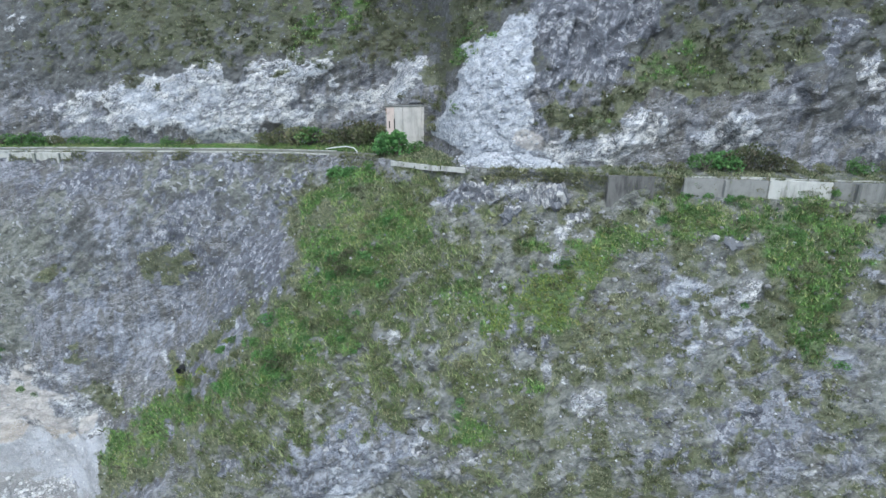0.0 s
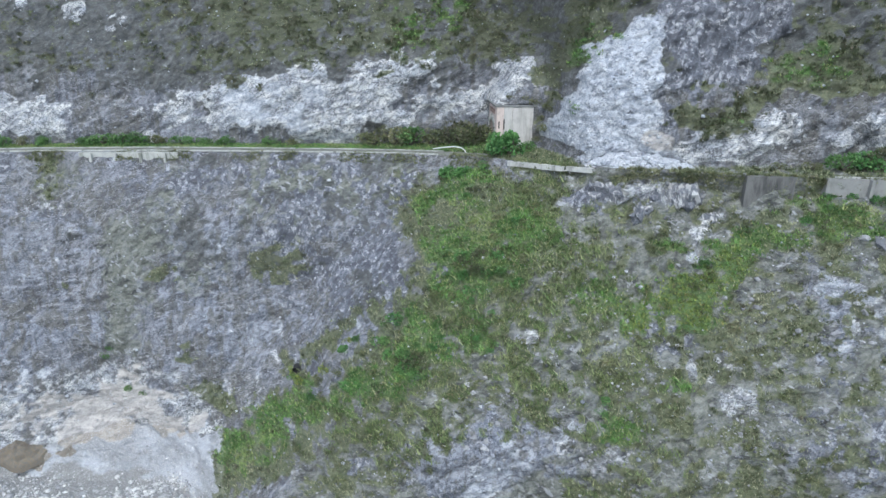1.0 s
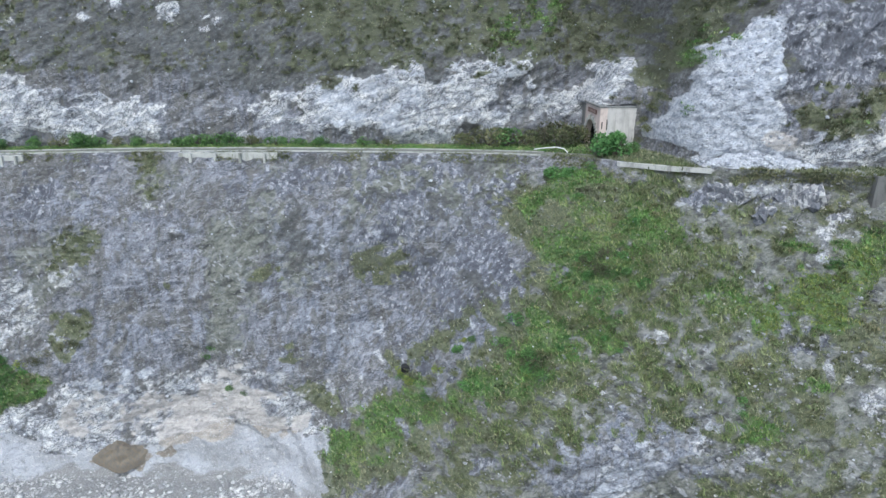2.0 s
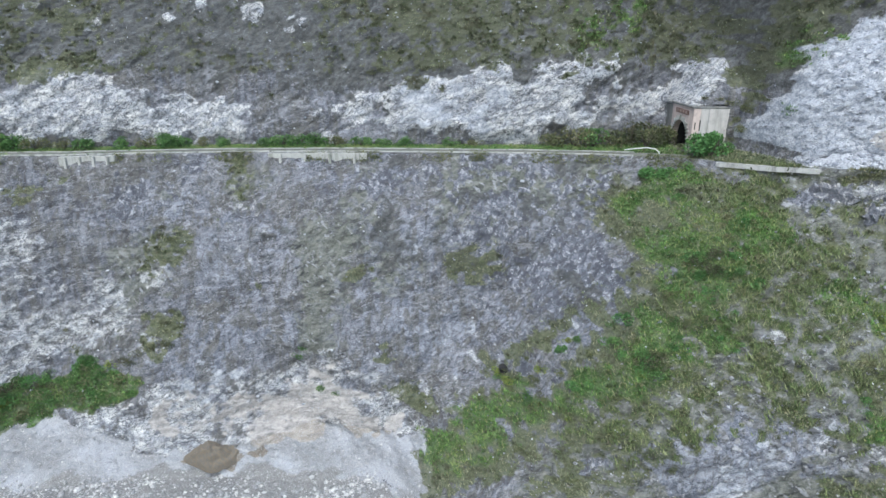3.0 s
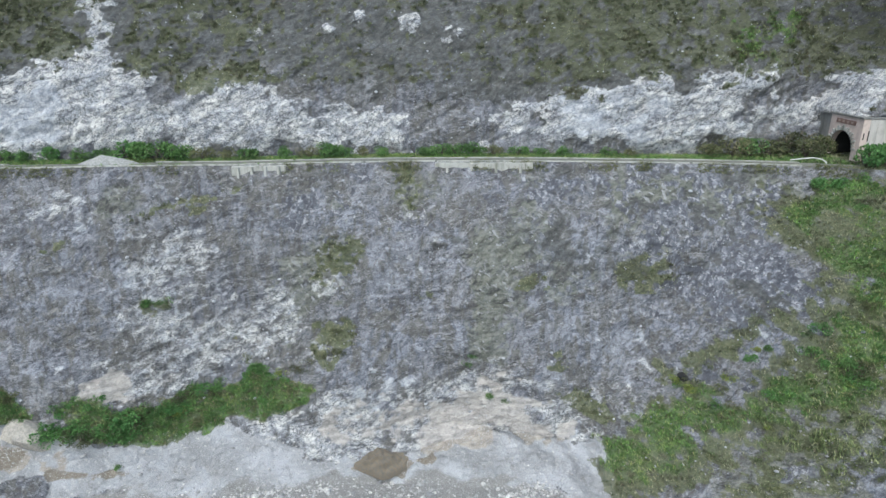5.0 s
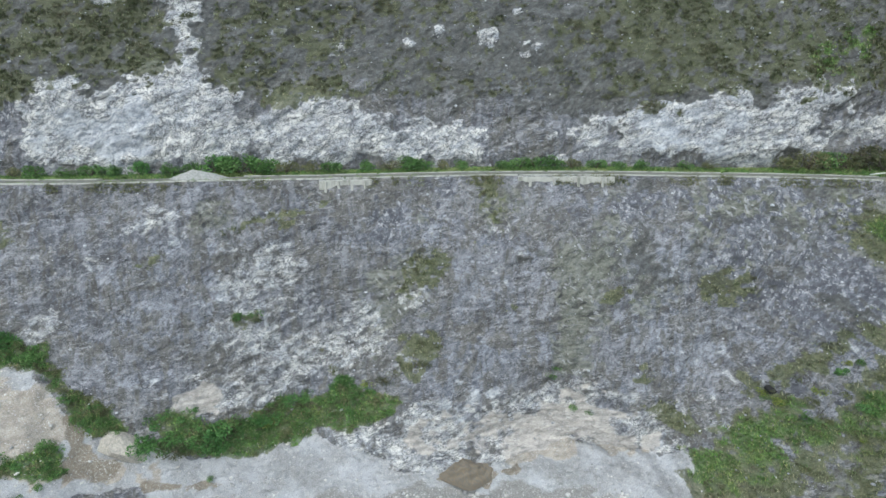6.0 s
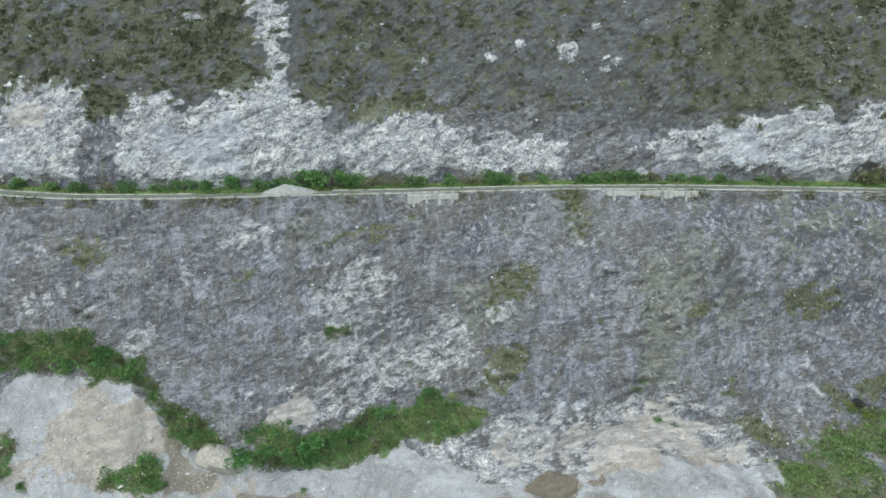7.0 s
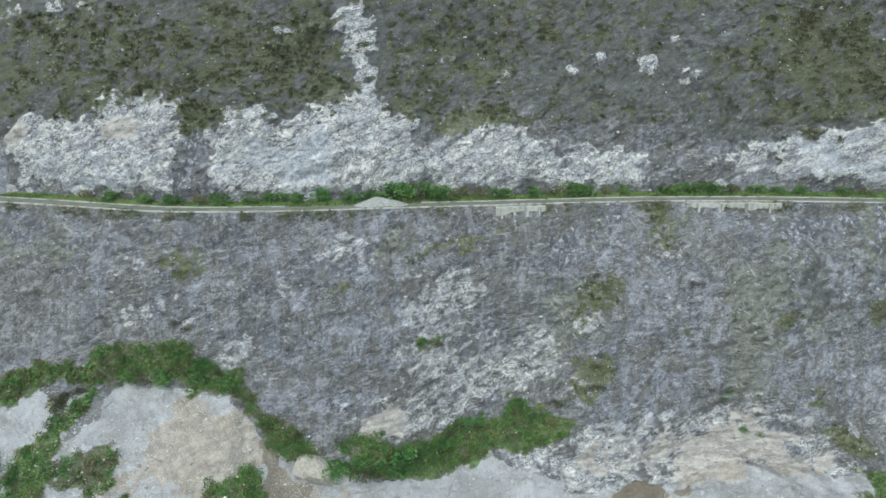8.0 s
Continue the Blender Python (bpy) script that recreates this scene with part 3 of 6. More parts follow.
patch("soil", -65.4, 44.7, 15.7, 11.6, 0, 0.45)
patch("soil", -33.6, 53.9, 13.0, 4.6, 0, 0.60)
patch("bare", -13.3, 21.2, 17.4, 4.0, 20, 0.70)

# the same with outlines of their own: kind, amount, softness of the edge, corners (x, height)
AREAS = []


def area(kind, amount, soft, *corners):
    AREAS.append((kind, amount, soft, np.array(corners, float)))


area("pale", 0.95, 1.6, (-69.0, 67.2), (-66.2, 70.2), (-59.4, 72.2), (-51.4, 73.2), (-45.0, 74.5), (-42.2, 72.3), (-34.8, 75.2), (-28.7, 76.6), (-27.8, 73.3), (-22.3, 75.3), (-21.7, 72.1), (-25.5, 69.1), (-19.8, 70.9), (-13.0, 69.0), (-11.1, 68.1), (-5.4, 62.3), (-19.1, 63.4), (-27.4, 62.9), (-33.2, 61.5), (-37.7, 59.8), (-44.4, 59.8), (-53.4, 59.8), (-62.6, 59.8), (-69.0, 62.3))
area("blue", 0.60, 2.0, (-63.9, 68.9), (-57.2, 71.2), (-45.0, 72.2), (-41.5, 70.0), (-42.5, 64.7), (-51.4, 60.1), (-62.6, 60.7))
area("pale", 1.00, 0.9, (-10.8, 68.8), (-9.8, 73.1), (-1.5, 77.0), (-2.5, 73.7), (-6.3, 69.1))
area("pale", 1.00, 1.2, (-142.3, 66.1), (-139.1, 70.9), (-131.4, 71.6), (-122.8, 69.6), (-116.7, 68.0), (-114.2, 66.4), (-108.4, 67.7), (-101.7, 66.1), (-98.5, 63.8), (-97.2, 59.8), (-106.2, 59.8), (-115.1, 59.8), (-122.8, 59.8), (-132.1, 59.8), (-139.1, 60.1), (-142.0, 62.5))
area("pale", 0.55, 2.5, (-98.5, 65.4), (-90.2, 66.5), (-79.9, 67.1), (-69.0, 66.5), (-69.0, 60.7), (-79.9, 59.9), (-90.5, 59.8), (-98.5, 59.8))
area("pale", 0.75, 1.5, (-162.2, 74.0), (-157.4, 77.6), (-151.0, 78.2), (-149.7, 73.3), (-144.6, 71.1), (-142.6, 67.5), (-144.2, 62.0), (-151.6, 61.2), (-163.8, 61.3))
area("pale", 1.00, 1.3, (-227.4, 72.6), (-220.1, 74.9), (-210.8, 72.6), (-204.4, 73.2), (-205.0, 75.9), (-202.8, 78.5), (-195.4, 78.8), (-189.4, 76.8), (-188.4, 72.5), (-190.6, 68.3), (-190.0, 59.8), (-201.8, 59.8), (-214.0, 59.8), (-225.2, 59.8))
area("pale", 1.00, 1.3, (-182.0, 74.1), (-179.8, 76.4), (-171.4, 75.4), (-163.1, 76.3), (-159.0, 75.3), (-154.8, 78.9), (-150.3, 78.9), (-149.4, 74.0), (-142.6, 72.4), (-143.6, 68.5), (-142.0, 63.8), (-143.9, 60.3), (-150.3, 59.8), (-159.3, 59.9), (-169.8, 59.8), (-177.2, 59.8), (-184.9, 59.8), (-185.5, 65.0))
area("pale", 0.45, 1.5, (-189.4, 69.2), (-185.2, 71.5), (-184.9, 59.8), (-190.0, 59.8))
area("dark", 0.85, 1.0, (-188.4, 76.4), (-185.5, 77.4), (-179.8, 76.7), (-182.0, 72.8), (-185.5, 65.0), (-187.4, 60.4), (-189.0, 60.4), (-188.1, 67.3), (-190.3, 74.2))
area("green", 0.80, 1.0, (-188.7, 77.1), (-185.5, 78.1), (-179.8, 77.1), (-182.3, 73.1), (-186.5, 71.5), (-189.4, 73.2))
area("blue", 0.85, 1.6, (-172.4, 70.8), (-163.1, 72.4), (-159.0, 68.5), (-160.2, 63.6), (-167.6, 62.3), (-174.0, 64.9), (-180.4, 64.0), (-181.4, 67.2))
area("blue", 0.50, 2.0, (-228.4, 64.5), (-207.3, 67.4), (-196.7, 64.7), (-198.0, 60.1), (-226.5, 59.8))
area("pale", 0.80, 1.2, (-159.9, 95.6), (-153.5, 95.9), (-151.9, 85.1), (-152.6, 81.8), (-156.7, 81.9), (-159.3, 86.1), (-160.9, 91.4))
area("pale", 0.50, 1.2, (-173.7, 90.8), (-164.1, 93.0), (-160.9, 91.0), (-164.1, 88.4), (-172.4, 89.5))
area("pale", 0.60, 1.0, (-230.0, 95.6), (-208.2, 95.5), (-208.6, 93.2), (-219.4, 91.0), (-230.0, 92.0))
area("tan", 1.00, 0.7, (-205.0, 72.3), (-196.1, 73.9), (-198.0, 71.6), (-204.7, 70.6))
area("tan", 0.80, 0.8, (-227.4, 71.7), (-222.3, 74.3), (-221.0, 70.4), (-224.6, 67.7), (-228.4, 67.7))
area("dark", 0.90, 0.4, (-223.6, 70.0), (-222.6, 70.4), (-222.3, 67.4), (-223.6, 67.4))
area("pale", 1.00, 0.9, (-1.2, 61.3), (1.0, 69.7), (3.9, 76.0), (8.1, 78.9), (11.3, 82.3), (13.5, 81.7), (14.2, 76.5), (13.2, 72.2), (12.9, 68.0), (11.6, 65.6), (15.1, 62.2), (7.1, 60.2), (3.3, 59.8), (-1.2, 59.8))
area("blue", 1.00, 0.9, (-1.2, 61.3), (1.0, 69.7), (3.9, 76.0), (8.1, 78.9), (11.3, 82.3), (13.5, 81.7), (14.2, 76.5), (13.2, 72.2), (12.9, 68.0), (11.6, 65.6), (15.1, 62.2), (7.1, 60.2), (3.3, 59.8), (-1.2, 59.8))
area("rubble", 1.00, 0.9, (-1.2, 61.3), (1.0, 69.7), (3.9, 76.0), (8.1, 78.9), (11.3, 82.3), (13.5, 81.7), (14.2, 76.5), (13.2, 72.2), (12.9, 68.0), (11.6, 65.6), (15.1, 62.2), (7.1, 60.2), (3.3, 59.8), (-1.2, 59.8))
area("dark", 1.00, 1.2, (14.8, 83.8), (19.0, 84.9), (32.4, 84.8), (32.4, 79.6), (29.5, 76.2), (26.3, 73.1), (20.9, 72.2), (16.1, 71.1), (15.1, 66.1), (13.5, 65.7), (13.2, 69.3), (14.2, 75.9))
area("pale", 0.45, 0.9, (15.8, 82.5), (19.3, 82.6), (24.7, 83.2), (24.7, 79.6), (18.3, 79.0), (16.1, 78.6))
area("green", 0.95, 1.5, (15.4, 68.1), (21.2, 71.9), (27.9, 73.8), (31.8, 77.9), (35.0, 78.7), (40.1, 81.3), (43.6, 80.5), (43.0, 71.9), (39.4, 70.5), (34.3, 72.2), (30.2, 70.6), (26.6, 68.8), (21.8, 67.0), (16.7, 66.8))
area("lush", 0.50, 1.5, (28.6, 73.5), (31.8, 77.9), (35.9, 78.5), (36.6, 75.6), (31.8, 73.0))
area("lush", 0.40, 1.2, (18.3, 69.5), (23.8, 71.3), (26.6, 69.8), (21.5, 67.7))
area("green", 0.70, 1.5, (38.5, 76.0), (43.9, 79.5), (51.3, 84.1), (55.8, 84.3), (53.5, 80.0), (49.7, 74.9), (43.3, 72.3), (39.1, 72.4))
area("pale", 1.00, 0.8, (15.1, 63.5), (20.6, 65.7), (25.7, 66.8), (29.2, 69.0), (32.1, 70.1), (34.0, 69.5), (34.3, 65.9), (29.2, 64.1), (25.4, 61.9), (18.6, 61.0), (15.8, 61.9))
area("pale", 1.00, 0.8, (35.3, 65.0), (39.4, 68.5), (41.0, 69.9), (43.3, 70.3), (43.6, 65.1), (37.8, 63.8))
area("pale", 1.00, 0.8, (37.2, 64.8), (41.0, 69.2), (44.6, 70.7), (45.2, 66.8), (43.3, 64.8), (37.8, 63.5))
area("pale", 0.80, 0.8, (45.8, 69.8), (48.1, 73.5), (50.3, 70.6), (48.4, 68.6))
area("dark", 0.90, 0.8, (49.0, 72.5), (53.8, 81.3), (58.0, 83.1), (58.0, 80.8), (51.0, 72.3))
area("pale", 0.75, 0.9, (55.4, 75.5), (59.6, 81.1), (59.0, 73.3), (57.4, 72.6))
area("dark", 0.70, 0.9, (26.3, 65.9), (29.2, 67.7), (30.5, 65.1), (27.6, 63.0))
area("dark", 0.60, 1.0, (50.6, 68.4), (54.8, 69.9), (59.9, 70.7), (60.2, 64.1), (51.9, 63.2))
area("tan", 1.00, 0.6, (10.6, 63.9), (13.8, 65.4), (16.1, 63.9), (12.9, 63.1))
area("green", 0.85, 1.8, (-69.4, 74.1), (-62.6, 77.1), (-51.4, 79.4), (-40.2, 78.5), (-33.5, 80.8), (-26.5, 83.8), (-25.8, 76.3), (-36.1, 75.9), (-46.0, 75.2), (-59.4, 73.5), (-66.2, 71.8))
area("lush", 0.65, 1.5, (-31.3, 79.5), (-23.9, 85.1), (-16.9, 86.1), (-17.8, 80.8), (-27.1, 75.9))
area("green", 0.50, 3.0, (-81.2, 85.8), (-33.2, 86.1), (-33.5, 80.8), (-51.4, 79.7), (-69.7, 76.4), (-78.6, 79.6))
area("green", 0.60, 2.0, (-26.2, 86.4), (1.0, 85.7), (-1.2, 77.7), (-10.2, 74.4), (-17.2, 72.0), (-25.8, 76.3))
area("green", 1.00, 0.9, (-142.3, 70.1), (-139.4, 74.2), (-132.7, 74.9), (-125.0, 76.1), (-125.7, 73.9), (-136.2, 72.1), (-140.1, 70.0))
area("green", 0.95, 1.2, (-3.4, 71.0), (-0.2, 79.7), (1.0, 85.7), (7.8, 85.4), (7.4, 78.5), (3.3, 75.3), (0.7, 66.4), (-0.9, 62.3), (-2.2, 66.5))
area("lush", 0.60, 1.2, (0.7, 74.6), (3.9, 80.6), (7.4, 81.8), (7.4, 79.2), (2.6, 74.0), (0.7, 68.0))
area("green", 0.62, 3.0, (-230.0, 95.6), (-160.9, 95.6), (-159.3, 85.1), (-163.1, 76.7), (-179.8, 77.1), (-190.6, 77.1), (-202.8, 78.5), (-208.6, 73.9), (-220.1, 75.6), (-227.4, 74.3))
area("green", 0.85, 1.5, (-172.1, 84.2), (-159.3, 82.9), (-157.0, 78.9), (-165.4, 76.7), (-172.4, 77.4))
area("green", 0.50, 3.0, (-151.9, 89.4), (-141.7, 95.9), (-112.9, 96.2), (-118.3, 82.7), (-141.7, 76.6), (-150.6, 79.9))
area("green", 0.85, 2.0, (-70.3, 73.1), (-63.6, 78.0), (-46.3, 82.1), (-44.7, 96.5), (-55.9, 96.4), (-53.7, 85.3), (-65.5, 79.7))
area("green", 1.00, 0.9, (-142.0, 71.0), (-138.2, 74.2), (-130.5, 75.2), (-130.2, 72.9), (-138.2, 70.6))
area("bare", 0.45, 3.0, (-149.4, 77.9), (-130.2, 78.4), (-101.0, 89.3), (-76.1, 96.3), (-54.6, 96.4), (-56.2, 84.3), (-70.3, 74.4), (-77.0, 66.2), (-101.0, 66.1), (-125.4, 71.9), (-141.7, 73.0))
area("pale", 0.60, 0.8, (-98.8, 83.8), (-93.0, 85.8), (-93.7, 82.5), (-98.2, 82.5))
area("pale", 0.60, 0.8, (-90.8, 89.7), (-83.4, 91.7), (-85.0, 88.1), (-89.8, 88.1))
area("pale", 0.60, 0.8, (-128.9, 81.4), (-124.7, 81.7), (-125.4, 79.1), (-128.6, 79.4))
area("pale", 0.60, 0.8, (-88.9, 81.8), (-83.1, 82.5), (-84.4, 79.6), (-88.2, 79.9))
area("pale", 0.60, 0.8, (-111.9, 82.4), (-105.8, 84.4), (-107.4, 81.8), (-111.6, 80.8))
area("pale", 0.60, 0.8, (-139.4, 85.7), (-134.6, 86.5), (-135.3, 84.5), (-138.8, 84.3))
area("pale", 0.90, 1.0, (-145.8, 40.0), (-143.6, 46.6), (-138.2, 48.2), (-132.1, 47.4), (-133.7, 42.6), (-136.9, 36.1), (-142.3, 36.2))
area("pale", 0.95, 1.2, (-130.5, 28.8), (-125.7, 34.2), (-119.0, 35.7), (-114.2, 33.3), (-118.6, 24.6), (-126.6, 22.2), (-136.9, 19.6), (-143.3, 18.1), (-153.8, 22.2), (-147.8, 23.9), (-134.6, 24.3))
area("pale", 0.50, 1.5, (-114.8, 29.1), (-108.1, 27.3), (-104.9, 21.6), (-110.3, 18.9), (-116.7, 22.8))
area("tan", 1.00, 0.9, (-153.8, 22.2), (-148.7, 24.6), (-145.2, 21.5), (-147.1, 17.9), (-152.9, 19.1))
area("pale", 0.70, 1.3, (-184.6, 37.1), (-176.2, 38.9), (-169.2, 36.8), (-171.4, 32.5), (-178.2, 31.6), (-182.0, 33.8))
area("pale", 0.85, 0.8, (-162.2, 50.1), (-158.0, 53.8), (-151.3, 55.0), (-150.6, 51.9), (-153.8, 49.2), (-155.8, 51.3))
area("pale", 0.60, 1.0, (-179.8, 45.9), (-174.0, 47.1), (-166.0, 45.0), (-170.2, 43.2), (-178.2, 43.8))
area("pale", 0.50, 1.2, (-203.8, 52.1), (-195.8, 53.6), (-192.2, 49.9), (-198.6, 48.7))
area("pale", 0.55, 1.2, (-200.9, 43.0), (-191.9, 45.4), (-185.2, 42.0), (-193.2, 38.7))
area("pale", 0.85, 0.7, (-111.9, 36.6), (-108.1, 37.5), (-108.1, 32.4), (-111.6, 33.3))
area("pale", 0.85, 0.6, (-110.6, 48.3), (-105.2, 50.1), (-103.6, 48.9), (-110.0, 47.1))
area("pale", 0.60, 0.3, (-63.0, 42.4), (-58.8, 43.6), (-57.5, 43.0), (-61.7, 41.8))
area("pale", 0.50, 0.4, (-51.8, 44.6), (-47.3, 46.1), (-46.6, 44.9), (-50.8, 43.7))
area("blue", 0.90, 1.8, (-105.5, 21.9), (-101.7, 27.9), (-92.4, 26.7), (-94.6, 20.7), (-101.0, 16.5), (-105.5, 18.0))
area("blue", 0.70, 1.8, (-69.0, 32.8), (-62.6, 34.6), (-52.1, 29.5), (-54.3, 22.6), (-63.9, 22.3))
area("blue", 0.70, 1.8, (-73.2, 45.1), (-63.9, 48.1), (-52.4, 45.5), (-54.3, 41.6), (-67.1, 39.4))
area("dark", 0.70, 0.7, (-112.6, 45.3), (-104.2, 48.0), (-105.2, 46.2), (-111.0, 43.8))
area("pale", 0.40, 2.0, (-144.6, 48.1), (-134.6, 46.3), (-133.7, 33.9), (-144.6, 35.4))
area("blue", 0.60, 3.0, (-161.8, 47.7), (-147.8, 47.0), (-147.4, 31.8), (-153.8, 26.7), (-161.8, 27.3))
area("green", 0.70, 1.0, (-112.6, 39.6), (-110.3, 44.7), (-104.2, 47.1), (-103.0, 41.7), (-106.2, 38.7), (-110.6, 36.6))
area("green", 0.60, 1.0, (-112.9, 29.4), (-106.2, 31.5), (-103.9, 26.7), (-109.4, 21.6), (-113.8, 25.5))
area("green", 0.55, 1.5, (-97.8, 45.6), (-96.2, 52.2), (-91.8, 54.3), (-93.7, 46.8))
area("tan", 0.85, 1.2, (-95.6, 8.7), (-90.5, 10.5), (-88.2, 13.8), (-84.7, 16.2), (-77.7, 19.5), (-75.8, 17.1), (-71.9, 14.7), (-68.1, 12.9), (-68.4, 9.3), (-76.4, 8.7), (-88.2, 7.2), (-92.7, 6.9))
area("pale", 1.00, 0.6, (-85.4, 8.4), (-76.4, 10.2), (-69.4, 11.1), (-69.0, 8.7), (-78.6, 8.4))
area("pale", 0.55, 1.5, (-103.9, 17.7), (-89.5, 15.3), (-90.5, 10.5), (-95.9, 9.0), (-104.2, 8.7), (-112.9, 12.3), (-108.4, 14.1))
area("pale", 0.60, 1.5, (-72.2, 15.0), (-68.1, 18.9), (-65.2, 21.4), (-63.6, 18.7), (-67.1, 13.5))
area("pale", 0.50, 1.5, (-63.9, 17.7), (-59.1, 15.6), (-57.2, 14.1), (-62.0, 11.1), (-64.6, 12.6))
area("tan", 1.00, 0.8, (-112.9, 10.5), (-110.0, 12.3), (-105.2, 8.4), (-107.1, 6.6), (-112.2, 7.8))
area("tan", 0.90, 0.8, (-67.4, 13.2), (-63.0, 14.7), (-64.2, 11.1), (-67.1, 9.9))
area("brown", 1.00, 0.5, (-105.8, 3.6), (-103.3, 5.1), (-100.4, 6.9), (-97.2, 6.6), (-94.0, 4.5), (-95.6, 2.7), (-101.7, 2.1))
area("brown", 0.90, 0.5, (-93.7, 4.8), (-90.2, 6.3), (-88.9, 5.1), (-91.8, 4.2))
area("brown", 0.70, 0.6, (-158.3, 8.5), (-153.2, 8.5), (-144.2, 6.6), (-144.9, 5.7), (-152.9, 6.1), (-158.0, 7.0))
area("tan", 0.70, 0.8, (-158.6, 14.6), (-156.1, 12.7), (-154.2, 9.4), (-154.8, 6.4), (-158.0, 7.0))
area("gravel", 1.00, 0.7, (-158.6, 14.6), (-153.5, 11.5), (-143.6, 10.9), (-134.3, 11.7), (-130.2, 12.3), (-126.6, 11.4), (-121.2, 8.7), (-116.1, 6.3), (-106.5, 4.5), (-104.2, 2.4), (-95.6, 2.7), (-89.2, 2.7), (-87.6, 7.2), (-69.4, 8.7), (-65.8, 9.9), (-65.2, 4.8), (-62.6, 3.0), (-157.7, 4.5))
area("gravel", 1.00, 0.7, (-218.8, 27.5), (-214.3, 28.4), (-205.7, 28.0), (-199.9, 28.3), (-198.0, 29.9), (-192.6, 30.8), (-185.2, 29.2), (-178.8, 29.5), (-176.6, 27.7), (-173.7, 24.6), (-169.8, 19.4), (-167.0, 16.4), (-159.0, 16.4), (-155.8, 14.0), (-149.7, 10.9), (-141.4, 9.7), (-132.4, 12.9), (-130.2, 13.5), (-126.0, 9.9), (-114.5, 7.5), (-114.8, 4.5), (-215.0, 14.3))
area("tan", 0.95, 1.0, (-192.9, 22.8), (-187.4, 25.9), (-184.6, 28.6), (-177.8, 28.0), (-172.1, 23.7), (-170.2, 18.8), (-171.4, 16.7), (-175.6, 16.4), (-178.5, 15.2), (-183.9, 15.5), (-185.8, 21.3), (-190.3, 21.3), (-193.8, 16.4), (-196.1, 14.9), (-199.3, 14.6), (-193.8, 20.7))
area("brown", 1.00, 0.8, (-173.4, 24.6), (-171.1, 22.8), (-167.6, 15.5), (-162.8, 11.5), (-164.7, 10.9), (-170.8, 13.1), (-170.2, 16.7), (-171.4, 20.7))
area("tan", 0.80, 1.0, (-167.6, 15.5), (-161.8, 11.2), (-157.7, 9.7), (-165.7, 11.2))
area("green", 0.85, 0.8, (-206.6, 18.6), (-203.4, 20.1), (-198.3, 21.9), (-195.1, 21.6), (-195.1, 18.6), (-199.0, 15.2), (-203.4, 14.6), (-205.7, 15.8))
area("dark", 0.50, 0.8, (-206.6, 18.6), (-203.4, 20.1), (-198.3, 21.9), (-195.1, 21.6), (-195.1, 18.6), (-199.0, 15.2), (-203.4, 14.6), (-205.7, 15.8))
area("dark", 1.00, 0.5, (-206.3, 21.9), (-202.8, 27.1), (-198.6, 29.9), (-197.7, 28.6), (-199.6, 25.9), (-205.0, 21.6))
area("rubble", 1.00, 0.5, (-206.3, 21.9), (-202.8, 27.1), (-198.6, 29.9), (-197.7, 28.6), (-199.6, 25.9), (-205.0, 21.6))
area("green", 1.00, 0.8, (-215.0, 15.2), (-215.6, 19.5), (-212.1, 21.3), (-206.6, 24.4), (-205.0, 27.4), (-202.5, 27.7), (-205.7, 22.5), (-207.6, 19.8), (-206.6, 14.6), (-215.0, 14.3))
area("lush", 0.75, 0.8, (-215.0, 15.2), (-215.6, 19.5), (-212.1, 21.3), (-206.6, 24.4), (-205.0, 27.4), (-202.5, 27.7), (-205.7, 22.5), (-207.6, 19.8), (-206.6, 14.6), (-215.0, 14.3))
area("green", 1.00, 0.6, (-178.8, 15.5), (-174.3, 17.3), (-170.8, 15.8), (-170.8, 13.1), (-178.8, 15.2))
area("lush", 1.00, 0.6, (-178.8, 15.5), (-174.3, 17.3), (-170.8, 15.8), (-170.8, 13.1), (-178.8, 15.2))
area("green", 1.00, 0.6, (-221.0, 28.4), (-214.6, 30.8), (-206.6, 32.6), (-199.9, 35.0), (-193.2, 36.5), (-185.2, 36.8), (-181.0, 32.9), (-175.9, 31.3), (-170.8, 25.8), (-163.8, 20.7), (-161.8, 17.0), (-166.0, 16.4), (-169.8, 19.4), (-173.7, 24.6), (-176.9, 28.0), (-183.9, 29.2), (-188.1, 31.4), (-198.0, 30.2), (-203.1, 28.3), (-209.8, 28.4), (-214.3, 27.7), (-218.5, 27.1))
area("green", 1.00, 0.6, (-159.0, 17.9), (-153.8, 19.4), (-145.5, 16.3), (-136.9, 17.5), (-129.2, 17.4), (-125.7, 21.6), (-119.0, 19.5), (-112.6, 18.3), (-114.8, 15.6), (-122.5, 12.6), (-130.2, 12.6), (-136.9, 10.2), (-145.5, 10.6), (-152.9, 12.4), (-157.7, 15.5))
area("lush", 0.62, 0.6, (-221.0, 28.4), (-214.6, 30.8), (-206.6, 32.6), (-199.9, 35.0), (-193.2, 36.5), (-185.2, 36.8), (-181.0, 32.9), (-175.9, 31.3), (-170.8, 25.8), (-163.8, 20.7), (-161.8, 17.0), (-166.0, 16.4), (-169.8, 19.4), (-173.7, 24.6), (-176.9, 28.0), (-183.9, 29.2), (-188.1, 31.4), (-198.0, 30.2), (-203.1, 28.3), (-209.8, 28.4), (-214.3, 27.7), (-218.5, 27.1))
area("lush", 0.62, 0.6, (-159.0, 17.9), (-153.8, 19.4), (-145.5, 16.3), (-136.9, 17.5), (-129.2, 17.4), (-125.7, 21.6), (-119.0, 19.5), (-112.6, 18.3), (-114.8, 15.6), (-122.5, 12.6), (-130.2, 12.6), (-136.9, 10.2), (-145.5, 10.6), (-152.9, 12.4), (-157.7, 15.5))
